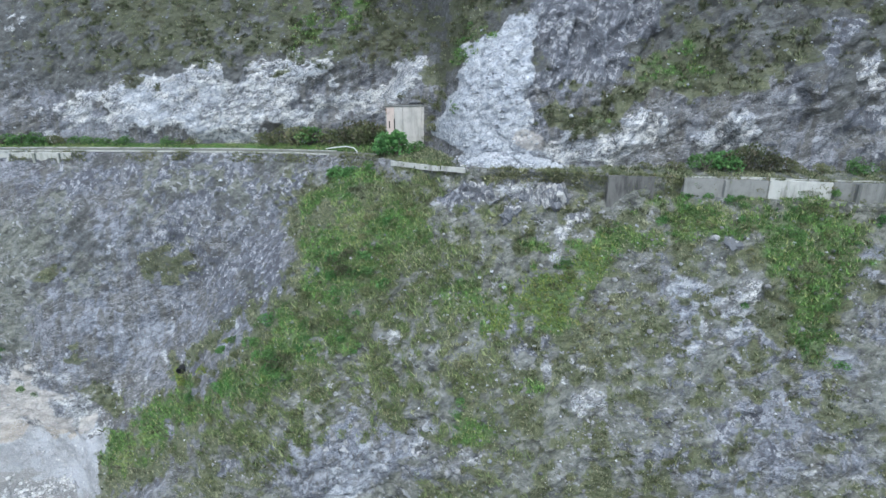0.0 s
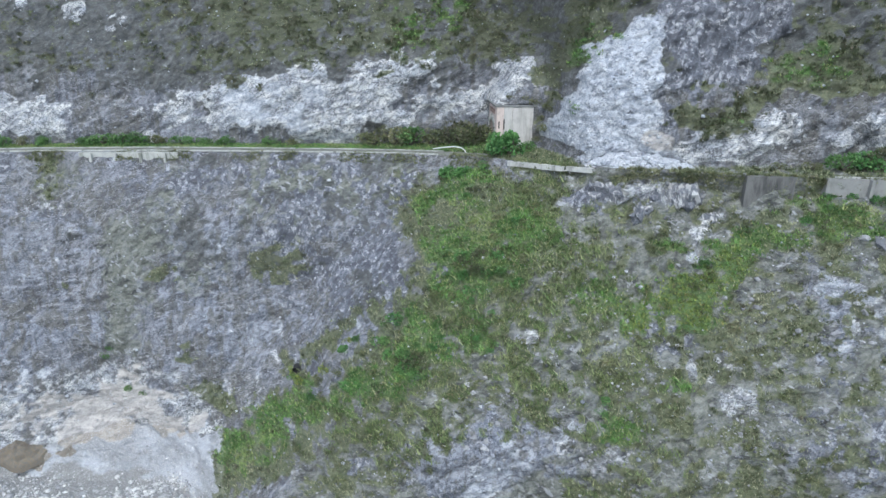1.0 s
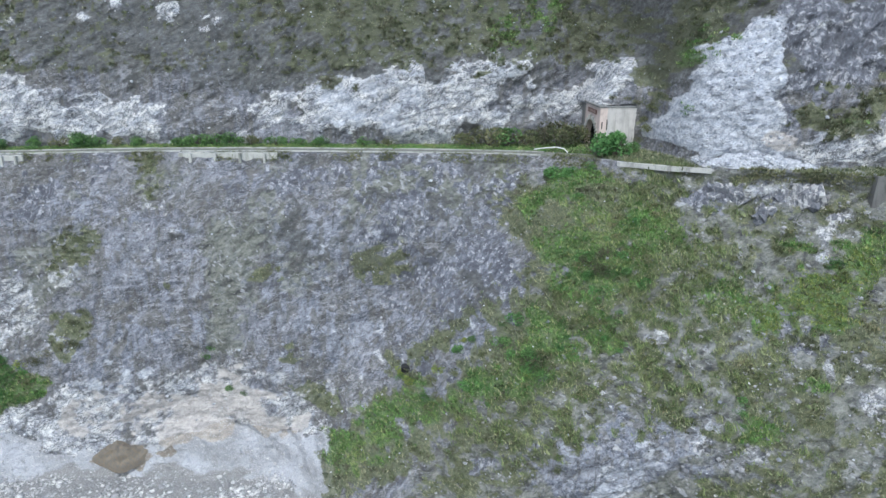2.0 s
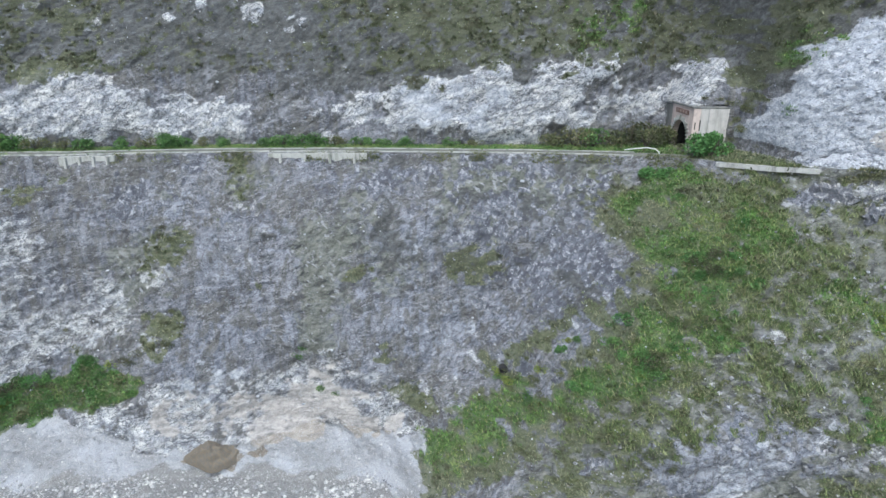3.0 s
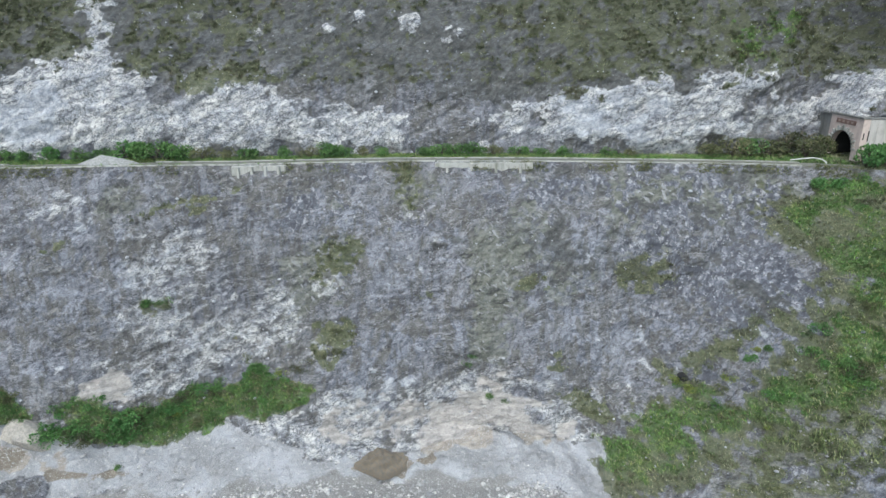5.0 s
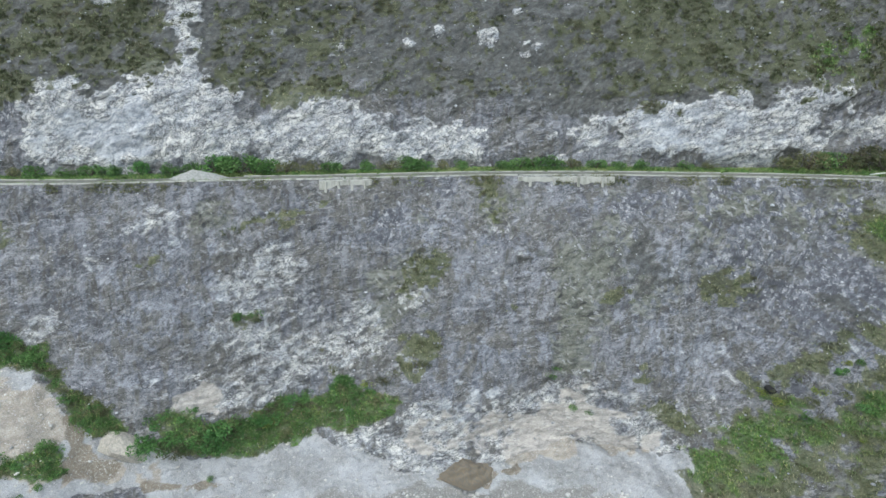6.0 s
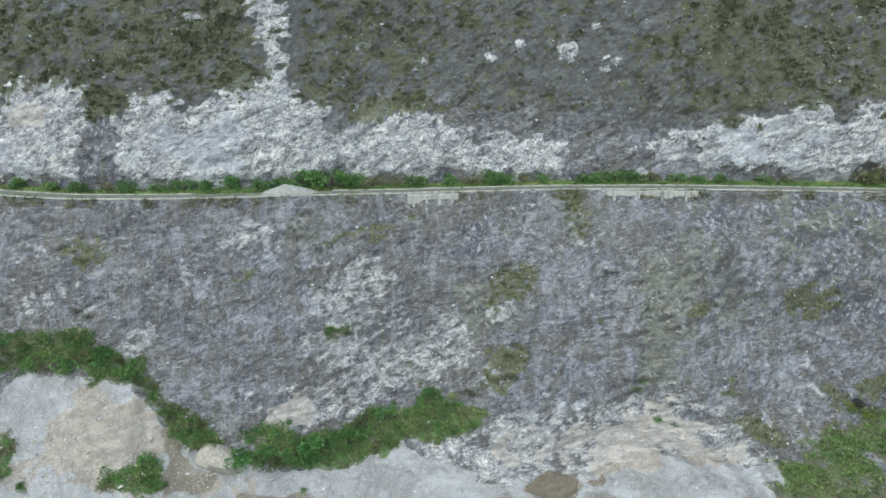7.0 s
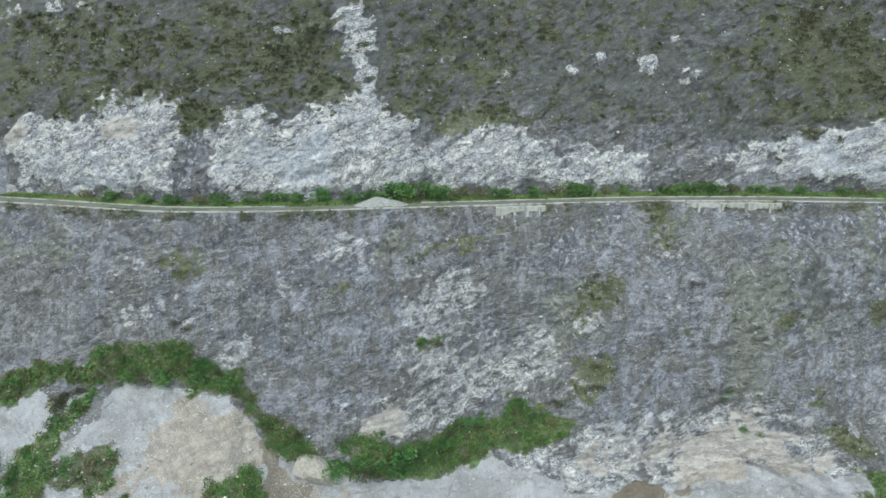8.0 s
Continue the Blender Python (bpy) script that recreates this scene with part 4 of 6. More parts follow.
area("lush", 1.00, 0.7, (-19.8, 55.4), (-15.0, 57.2), (-9.5, 57.2), (-13.7, 55.5), (-18.5, 53.1), (-24.2, 49.2), (-25.2, 50.7), (-23.0, 52.9))
area("lush", 0.80, 1.2, (-22.6, 45.6), (-19.4, 50.6), (-15.6, 52.9), (-11.1, 53.2), (-5.0, 53.9), (-1.5, 51.0), (-5.4, 48.3), (-7.6, 43.9), (-12.7, 43.0), (-18.8, 41.8), (-22.3, 43.5))
area("lush", 0.95, 1.0, (-27.4, 35.0), (-24.2, 38.7), (-15.9, 40.7), (-13.7, 39.6), (-14.6, 36.8), (-18.8, 34.2), (-23.9, 32.9), (-28.1, 29.3), (-32.6, 27.2), (-35.4, 26.5), (-31.9, 30.8))
area("lush", 0.85, 0.9, (-61.4, 8.4), (-59.8, 11.4), (-54.3, 15.4), (-43.1, 22.0), (-34.2, 29.0), (-28.7, 32.0), (-23.6, 35.3), (-22.0, 31.1), (-29.0, 27.8), (-38.0, 22.0), (-46.0, 16.0), (-56.2, 9.6))
area("green", 0.85, 1.2, (-13.4, 57.2), (-3.4, 57.2), (-1.2, 50.4), (-5.4, 43.4), (-13.7, 40.2), (-18.8, 30.0), (-32.6, 19.3), (-54.6, 6.3), (-63.0, 6.3), (-55.6, 14.8), (-41.2, 24.4), (-33.5, 33.5), (-28.1, 41.1), (-24.6, 48.3), (-21.4, 53.8))
area("green", 0.60, 1.5, (-41.5, 26.8), (-31.6, 36.2), (-24.2, 43.5), (-22.3, 48.9), (-26.2, 45.9), (-31.9, 38.0), (-42.2, 28.6), (-48.9, 23.2))
area("pale", 0.85, 2.4, (-130.8, 12.6), (-112.9, 17.1), (-103.9, 20.7), (-82.8, 21.0), (-75.4, 21.0), (-64.9, 19.0), (-57.8, 13.8), (-65.8, 9.6), (-87.3, 6.9), (-93.7, 5.7), (-106.5, 4.5), (-116.1, 6.3), (-121.2, 8.7))
area("tan", 0.42, 2.2, (-116.1, 9.9), (-103.9, 17.7), (-89.5, 16.5), (-75.4, 19.8), (-62.0, 14.1), (-68.1, 9.0), (-87.3, 6.9), (-104.2, 5.7))
area("pale", 0.70, 2.2, (-159.0, 25.8), (-145.5, 32.4), (-144.2, 46.0), (-133.0, 48.0), (-131.4, 41.7), (-121.5, 29.7), (-112.9, 26.1), (-119.3, 20.7), (-141.0, 15.7), (-147.4, 17.9), (-159.0, 20.0))
area("tan", 0.60, 1.0, (-153.5, 20.6), (-150.0, 22.5), (-143.9, 21.2), (-144.6, 16.9), (-151.9, 18.2))
area("green", 0.62, 3.0, (-59.4, 85.9), (-48.2, 92.5), (-20.1, 93.1), (-22.6, 76.3), (-42.8, 73.9), (-66.8, 72.8))
area("green", 0.80, 1.5, (-69.0, 72.4), (-58.8, 77.7), (-37.7, 77.5), (-39.3, 74.2), (-64.2, 71.2))
area("dark", 0.50, 2.0, (-72.2, 57.2), (-45.4, 57.0), (-27.8, 57.1), (-28.7, 51.9), (-47.0, 47.9), (-62.3, 51.2), (-76.1, 52.0))
area("pale", 0.35, 2.5, (-208.6, 53.7), (-186.2, 49.9), (-166.3, 52.6), (-161.8, 41.0), (-184.2, 37.7), (-200.9, 40.8), (-214.6, 43.9))
area("pale", 0.40, 2.0, (-102.0, 43.8), (-97.2, 52.2), (-82.5, 56.2), (-84.1, 47.8), (-96.9, 39.6))
area("pale", 0.35, 2.5, (-56.6, 27.1), (-46.3, 27.7), (-43.1, 25.6), (-53.0, 16.3), (-58.8, 13.2), (-60.7, 19.0))
area("pale", 0.70, 1.5, (-66.8, 12.9), (-59.8, 15.0), (-56.9, 14.7), (-62.6, 9.0), (-63.9, 2.1), (-67.8, 1.1), (-65.8, 7.5))
area("gravel", 1.00, 0.8, (-73.2, 9.0), (-64.2, 11.1), (-62.6, 9.0), (-63.3, 4.8), (-60.7, 3.6), (-72.9, 1.1))
area("tan", 0.70, 1.4, (-193.8, 20.7), (-192.2, 23.7), (-187.4, 25.9), (-184.6, 28.6), (-177.8, 28.0), (-172.1, 23.7), (-170.2, 18.8), (-170.8, 13.1), (-196.1, 14.9))
area("dark", 0.55, 1.5, (-120.9, 52.4), (-103.9, 55.2), (-101.4, 52.2), (-112.6, 45.9), (-119.6, 46.8))
area("dark", 0.50, 1.5, (-56.2, 55.4), (-23.0, 56.2), (-27.1, 49.2), (-34.5, 41.0), (-42.2, 44.6), (-54.3, 48.2))
area("dark", 0.90, 0.8, (0.4, 53.3), (1.4, 56.1), (5.8, 57.2), (18.3, 57.2), (19.3, 57.2), (15.1, 55.5), (10.0, 54.4), (5.8, 54.8), (3.9, 52.8))
area("pale", 0.95, 0.4, (5.2, 57.2), (7.4, 57.2), (12.6, 57.2), (12.9, 56.7), (8.4, 55.2), (5.8, 55.1))
area("pale", 0.90, 0.4, (13.8, 57.2), (15.4, 57.2), (15.1, 56.8), (13.5, 57.0))
area("pale", 0.80, 0.6, (17.4, 53.1), (21.5, 56.1), (22.2, 54.8), (18.0, 50.6), (15.4, 48.9))
area("dark", 0.90, 0.5, (11.6, 40.7), (13.8, 41.7), (16.1, 39.8), (13.8, 37.9), (12.2, 38.5))
area("pale", 1.00, 0.5, (13.2, 36.3), (15.8, 37.6), (16.7, 35.8), (13.8, 34.5))
area("pale", 0.90, 0.4, (8.1, 39.6), (9.7, 39.7), (9.4, 37.5), (8.1, 37.4))
area("pale", 1.00, 0.4, (20.2, 38.1), (22.8, 39.1), (23.8, 38.5), (20.9, 37.1))
area("blue", 0.90, 0.9, (30.2, 50.7), (35.0, 51.5), (34.0, 47.0), (32.4, 40.3), (29.2, 38.6), (27.9, 39.5), (31.1, 43.7), (30.5, 47.5))
area("pale", 0.75, 0.9, (30.2, 50.7), (35.0, 51.5), (34.0, 47.0), (32.4, 40.3), (29.2, 38.6), (27.9, 39.5), (31.1, 43.7), (30.5, 47.5))
area("pale", 1.00, 0.6, (35.9, 48.4), (39.8, 49.8), (41.7, 46.4), (38.8, 43.4), (35.9, 40.7), (35.3, 42.3), (36.9, 45.2))
area("pale", 1.00, 0.4, (31.1, 40.3), (32.4, 42.8), (34.0, 45.8), (34.6, 44.5), (32.4, 40.3))
area("blue", 0.95, 1.5, (37.5, 37.3), (43.6, 41.0), (48.7, 43.4), (49.4, 41.1), (44.6, 33.3), (43.3, 26.2), (33.4, 24.4), (36.6, 31.2))
area("bare", 0.90, 1.5, (37.5, 37.3), (43.6, 41.0), (48.7, 43.4), (54.5, 47.8), (53.2, 27.7), (33.4, 24.4), (36.6, 31.2))
area("blue", 0.70, 1.2, (51.0, 50.9), (54.8, 52.3), (53.5, 42.9), (51.0, 45.1))
area("pale", 0.90, 0.7, (17.4, 34.5), (22.2, 35.3), (23.1, 32.1), (17.7, 31.7))
area("pale", 0.80, 0.7, (1.4, 27.6), (5.2, 26.4), (4.2, 23.0), (1.4, 23.2))
area("pale", 0.80, 0.7, (-17.5, 15.8), (-15.0, 20.4), (-8.2, 24.8), (-7.6, 22.7), (-11.8, 17.1))
area("bare", 0.90, 1.5, (-18.2, 27.6), (-8.2, 30.3), (-1.8, 26.9), (-3.4, 18.5), (-22.0, 15.1), (-26.5, 21.4))
area("blue", 0.90, 1.2, (-18.2, 27.6), (-8.2, 30.3), (-5.0, 25.5), (-11.8, 17.1), (-22.0, 15.1), (-26.5, 21.4))
area("blue", 0.80, 0.6, (-36.4, 14.2), (-34.8, 17.8), (-30.6, 20.2), (-31.0, 17.2))
area("pale", 0.70, 0.7, (-23.6, 24.5), (-18.2, 27.0), (-15.0, 26.5), (-19.8, 23.6))
area("green", 0.90, 0.9, (30.2, 57.2), (37.2, 57.2), (42.0, 57.2), (40.1, 54.3), (34.3, 53.4), (31.1, 53.9))
area("lush", 0.60, 0.9, (30.2, 57.2), (37.2, 57.2), (42.0, 57.2), (40.1, 54.3), (34.3, 53.4), (31.1, 53.9))
area("green", 1.00, 0.9, (42.0, 57.2), (50.3, 57.2), (51.3, 55.4), (52.6, 52.9), (49.0, 46.9), (48.1, 43.0), (45.8, 43.0), (43.9, 48.0), (42.0, 52.1), (40.4, 54.3))
area("lush", 0.85, 0.9, (42.0, 57.2), (50.3, 57.2), (51.3, 55.4), (52.6, 52.9), (49.0, 46.9), (48.1, 43.0), (45.8, 43.0), (43.9, 48.0), (42.0, 52.1), (40.4, 54.3))
area("green", 0.90, 1.0, (6.2, 41.7), (14.5, 47.0), (22.2, 51.4), (24.4, 50.5), (17.0, 43.0), (9.0, 39.6))
area("lush", 0.70, 1.0, (6.2, 41.7), (14.5, 47.0), (22.2, 51.4), (24.4, 50.5), (17.0, 43.0), (9.0, 39.6))
area("yellow", 0.90, 1.0, (6.2, 41.7), (14.5, 47.0), (22.2, 51.4), (24.4, 50.5), (17.0, 43.0), (9.0, 39.6))
area("pale", 0.62, 0.5, (-128.9, 12.0), (-112.9, 15.6), (-103.9, 18.6), (-82.8, 19.2), (-75.4, 19.2), (-66.2, 18.3), (-59.1, 13.8), (-65.8, 8.4), (-87.3, 5.4), (-93.7, 4.2), (-106.5, 3.0), (-115.8, 5.1), (-120.9, 7.5))
area("green", 0.70, 3.0, (-76.7, 87.5), (-63.9, 96.7), (-44.7, 96.5), (-47.6, 74.5), (-63.6, 72.8))
area("gravel", 1.00, 0.8, (-65.8, 10.8), (-60.1, 12.0), (-58.5, 10.8), (-56.9, 5.4), (-65.8, 1.2))
area("green", 0.90, 0.8, (-62.6, 9.0), (-57.8, 12.9), (-53.0, 15.1), (-53.4, 6.9), (-59.4, 4.2))
area("lush", 0.60, 0.8, (-61.0, 9.6), (-57.8, 12.6), (-53.0, 14.8), (-53.4, 9.0), (-57.8, 7.2))
area("gravel", 1.00, 0.6, (-96.0, 3.0), (-95.0, 6.8), (-86.0, 8.6), (-77.0, 10.4), (-70.0, 10.4), (-65.0, 8.6), (-65.0, 3.0))


# ---- noise ----
def lattice(ix, iy, seed):
    h = np.sin(ix * 127.1 + iy * 311.7 + seed * 74.7) * 43758.5453
    return h - np.floor(h)


def value_noise(x, y, seed):
    ix, iy = np.floor(x), np.floor(y)
    fx, fy = x - ix, y - iy
    fx, fy = fx * fx * (3 - 2 * fx), fy * fy * (3 - 2 * fy)
    a, b = lattice(ix, iy, seed), lattice(ix + 1, iy, seed)
    c, d = lattice(ix, iy + 1, seed), lattice(ix + 1, iy + 1, seed)
    return (a * (1 - fx) + b * fx) * (1 - fy) + (c * (1 - fx) + d * fx) * fy


def fractal(x, y, seed, octaves=4):
    total, size, whole = 0.0, 1.0, 0.0
    for k in range(octaves):
        total = total + size * value_noise(x * 2 ** k + 17.3 * k, y * 2 ** k - 9.1 * k, seed + k)
        whole += size
        size *= 0.5
    return total / whole


def facets(x, y, seed):
    """Broken rock: every cell is a small tilted plane at a depth of its own."""
    ix, iy = np.floor(x), np.floor(y)
    near = np.full(np.shape(x), 9.0)
    value = np.zeros(np.shape(x))
    for i in (-1, 0, 1):
        for j in (-1, 0, 1):
            cx, cy = ix + i, iy + j
            px, py = cx + lattice(cx, cy, seed), cy + lattice(cx, cy, seed + 3)
            dist = (x - px) ** 2 + (y - py) ** 2
            tilt = (lattice(cx, cy, seed + 5) - 0.5) * (x - px) + (lattice(cx, cy, seed + 7) - 0.35) * (y - py)
            closer = dist < near
            value = np.where(closer, tilt * 1.6 + lattice(cx, cy, seed + 9) - 0.5, value)
            near = np.minimum(near, dist)
    return value


def inside_by(corners, x, z):
    """How far a place lies inside an outline, in metres; minus: outside."""
    least, within = np.full(x.shape, 1e9), np.zeros(x.shape, bool)
    for (ax, az), (bx, bz) in zip(corners, np.roll(corners, -1, 0)):
        ex, ez = bx - ax, bz - az
        f = np.clip(((x - ax) * ex + (z - az) * ez) / (ex * ex + ez * ez + 1e-9), 0, 1)
        least = np.minimum(least, np.hypot(x - ax - f * ex, z - az - f * ez))
        crosses = (az > z) != (bz > z)
        within ^= crosses & (x < ax + (z - az) / (ez if abs(ez) > 1e-9 else 1e-9) * ex)
    return np.where(within, least, -least)


def cover(kind, x, z):
    """How much of a kind of patch lies at a place of the slope, 0 to 1."""
    wob = (fractal(x / 6, z / 5, 31, 4) - 0.5) * 1.6
    tear = (fractal(x / 4.5 + z / 9, z / 3.2 - x / 12, 35, 5) - 0.5) * 2.4
    total = np.zeros(np.shape(x))
    for k, px, pz, wide, high, lean, amount in PATCHES:
        if k != kind:
            continue
        c, s = math.cos(lean), math.sin(lean)
        dx, dz = x - px, z - pz
        r = np.sqrt(((dx * c + dz * s) / wide) ** 2 + ((-dx * s + dz * c) / high) ** 2) + wob
        total = np.maximum(total, amount * np.clip((1.5 - r) / 1.0, 0, 1))
    for k, amount, soft, corners in AREAS:
        if k != kind:
            continue
        low, high = corners.min(0) - 4, corners.max(0) + 4
        near = np.nonzero((x > low[0]) & (x < high[0]) & (z > low[1]) & (z < high[1]))
        if not len(near[0]):
            continue
        soft = soft * (1.2 if kind in ("gravel", "brown") else 2.4)
        depth = inside_by(corners, x[near], z[near]) + tear[near] * (0.3 + 1.1 * soft)
        total[near] = np.maximum(total[near], amount * np.clip(0.5 + depth / soft, 0, 1))
    return total


def rock_relief(x, z, blocky):
    """Roughness of the rock: smoother on the cliff, blocky on the headland and in the cut."""
    p, q = x * 0.87 + z * 0.5, -x * 0.5 + z * 0.87
    p, q = p + 1.5 * fractal(x / 4, z / 4, 13, 3), q + 1.2 * fractal(x / 3, z / 3, 14, 3)
    big = (fractal(x / 15, z / 12, 3, 3) - 0.5) * 2.6
    mid = facets(p / 5.6, q / 2.3, 11) * (0.16 + 0.7 * blocky) + facets(x / 3.4 - z / 14, z / 7.5 + x / 20, 17) * 2.4 * np.clip(blocky - 0.55, 0, 1)
    beds = (fractal(p / 3.0, q / 1.0, 23, 3) - 0.5) * (0.55 + 0.5 * blocky) + (fractal(x / 2.0, z / 1.7, 25, 3) - 0.5) * (0.9 + 0.4 * blocky)
    tiny = facets(p / 1.5, q / 0.6, 27) * (0.05 + 0.16 * blocky)
    return big + mid + beds + tiny


# ---- the ground: river bed, cliff, road bench and mountainside as one sheet ----
STEP = 0.32
cols = np.concatenate((-np.geomspace(2600, 232, 24), np.arange(-230, 72, STEP), np.geomspace(73, 2600, 24)))
out_bed = np.concatenate((np.geomspace(3000, 42, 14), np.arange(40, 0, -0.5)))
n_low, n_bench, n_up = 190, 14, 165
low_part = np.linspace(0, 1, n_low)
up_part = np.concatenate((np.arange(0, 54, 54 / n_up), np.geomspace(56, 420, 12)))
X, BED_D = np.meshgrid(cols, out_bed)
foot_z = 1.2
foot_y = lower_face(cols, np.full(cols.shape, foot_z))
bed_y = foot_y[None, :] - BED_D
bed_z = foot_z - np.clip(BED_D / 30, 0, 1) * 1.0 + (fractal(X / 9, bed_y / 9, 5, 3) - 0.5) * 0.9 * np.clip(BED_D / 4, 0, 1)
road_z = road_height(cols)
low_z = foot_z + (road_z - foot_z)[None, :] * low_part[:, None]
low_x = np.broadcast_to(cols, low_z.shape)
low_y = lower_face(low_x, low_z)
low_y[-1] = road_edge(cols)
bench_f = np.linspace(0, 1, n_bench + 2)[1:-1]
bench_y = road_edge(cols)[None, :] + (cut_foot(cols) - road_edge(cols))[None, :] * bench_f[:, None]
bench_x = np.broadcast_to(cols, bench_y.shape)
bench_z = road_z[None, :] + (fractal(bench_x / 2, bench_y / 2, 7, 2) - 0.5) * 0.25 - 0.1
up_z = road_z[None, :] + up_part[:, None]
up_x = np.broadcast_to(cols, up_z.shape)
up_y = upper_face(up_x, up_z)

GX = np.concatenate((X, low_x, bench_x, up_x))
GY = np.concatenate((bed_y, low_y, bench_y, up_y))
GZ = np.concatenate((bed_z, low_z, bench_z, up_z))
rows_bed, rows_low, rows_bench = len(out_bed), n_low, n_bench
face = np.zeros(GX.shape[0])
face[rows_bed:rows_bed + rows_low] = np.clip(np.minimum(low_part / 0.05, (1 - low_part) / 0.04), 0, 1)
face[rows_bed + rows_low + rows_bench:] = np.clip(up_part / 3.0, 0, 1)
zone = np.zeros(GX.shape[0])  # 0 bed, 1 lower face, 2 bench, 3 upper face
zone[rows_bed:] = 1
zone[rows_bed + rows_low:] = 2
zone[rows_bed + rows_low + rows_bench:] = 3
ZONE = np.broadcast_to(zone[:, None], GX.shape)


def soft_step(v, low, high):
    f = np.clip((v - low) / (high - low), 0, 1)
    return f * f * (3 - 2 * f)


def broken(amount, seed, ragged=1.9, grain=0.5):
    """A patch with a torn, spotty outline."""
    n = (1 - grain) * fractal(GX / 5.0 + GZ / 11.0, GZ / 3.4 - GX / 9.0, seed, 4) + grain * fractal(GX / 1.1, GZ / 0.9, seed + 40, 2)
    return soft_step(amount + (n - 0.5) * ragged * np.clip(amount * 3.5, 0, 1), 0.2, 0.8)


LUSH, GREEN, PALE, TAN, DARK, YELLOW, BLUE, BROWN = [cover(k, GX, GZ) for k in ("lush", "green", "pale", "tan", "dark", "yellow", "blue", "brown")]
boss = soft_step(cover("pale", GX, GZ) * (1 - 0.7 * DARK), 0.0, 1.0)
# loose gravel: the bed and the banks at the cliff's foot
crest = bank_crest(GX)
GRAVEL = np.where(ZONE == 0, 1.0, np.where((ZONE == 1) & (GX < -225), soft_step(crest - GZ + (fractal(GX / 5, GZ / 4, 19, 4) - 0.5) * 7, -0.8, 1.2), 0.0))
GRAVEL = np.maximum(GRAVEL, np.where(ZONE == 1, soft_step(cover("gravel", GX, GZ), 0.2, 0.8), 0))
GRAVEL = np.maximum(GRAVEL, np.where((ZONE == 1) & (GX < -70), 1 - soft_step(GZ + (fractal(GX / 3, GZ / 3, 38, 3) - 0.5) * 3, 4.0, 5.5), 0))
GRAVEL = np.maximum(GRAVEL, np.where((ZONE == 1) & (GX < -62), 1 - soft_step(GZ, 2.0, 3.2), 0))
height = GZ - road_height(GX)
LUSH = np.where(ZONE == 3, 0.75, 1.0) * np.maximum(LUSH * (1 - 0.25 * np.where(ZONE == 1, soft_step(fractal(GX / 8 + 5, GZ / 6, 33, 4), 0.42, 0.58) * soft_step(GX, -60, -50), 0)), YELLOW)
GREEN = np.maximum(GREEN, cover("lush", GX, GZ))
BARE = cover("bare", GX, GZ)
HEADLAND = np.where(ZONE == 1, soft_step(GX + 0.83 * (51 - GZ) + 14, -4, 8) * soft_step(GZ, 3, 8), 0)
scrub = np.where((ZONE == 3) & (height > 14), 0.36, np.where(ZONE == 3, 0.12, 0.08 + 0.44 * HEADLAND)) * (1 - 0.8 * DARK) * (1 - 0.8 * BARE)
GREEN = np.where(ZONE == 2, 0.55, np.maximum(np.maximum(GREEN, LUSH), scrub * (1 - PALE) * (1 - GRAVEL)))
GREEN = np.where(ZONE == 0, 0, GREEN) * (1 - 0.9 * np.where(ZONE == 3, cover("rubble", GX, GZ), 0))
GREEN, LUSH, PALE, TAN, DARK, BLUE, BROWN = broken(GREEN, 61, 2.2, 0.6), broken(LUSH, 61, 2.0, 0.5), np.where((ZONE == 1) & (GZ > 18), 0.56, np.where(ZONE == 1, 0.66, np.where(GX > -4, 1.0, 0.92))) * broken(PALE, 71, 1.8, 0.45), broken(TAN, 81, 1.6), broken(DARK, 91, 1.5), broken(BLUE, 95, 1.6), broken(BROWN, 97, 1.2)
CHUTE = np.where(ZONE == 3, broken(cover("rubble", GX, GZ), 57, 1.0), 0)
PALE, BLUE = np.maximum(PALE, 1.1 * CHUTE), np.maximum(BLUE, 1.2 * CHUTE)
SOIL = np.where((ZONE == 3), soft_step(height + (fractal(GX / 9, GZ / 5, 47, 4) - 0.5) * 12, 11, 17) * (1 - DARK) * (1 - 0.7 * BARE), 0.0)
SOIL = np.maximum(SOIL, broken(cover("soil", GX, GZ), 49, 1.6))
HUMUS = np.where(ZONE == 1, HEADLAND * 0.75, np.where(ZONE == 2, 0.8, 0.0)) * (1 - 0.6 * PALE) * (1 - 0.8 * BLUE)
HUMUS = np.maximum(HUMUS, broken(cover("humus", GX, GZ), 43, 1.2))
BED = np.where(ZONE == 0, 1.0, 0.9 * (1 - soft_step(GZ + (fractal(GX / 6, GZ / 3, 29, 4) - 0.5) * 7, 1.5, 3.5)))
BLOCKY = np.clip(np.where(ZONE == 3, 0.22 + 0.85 * soft_step(GX, -3, 6), 0.1 + 0.6 * soft_step(GX + 0.6 * (51 - GZ), -16, 4)) + 0.15 * PALE, 0, 1.2)
relief = rock_relief(GX, GZ, BLOCKY) * (1 - 0.85 * GRAVEL) * (1 - 0.35 * GREEN)
relief = relief * (1 - 0.65 * CHUTE) + CHUTE * facets(GX / 1.3 + GZ / 3, GZ / 1.0 - GX / 4, 63) * 0.55
relief = relief + HEADLAND * (fractal(GX / 7, GZ / 6, 37, 3) - 0.5) * 3.0
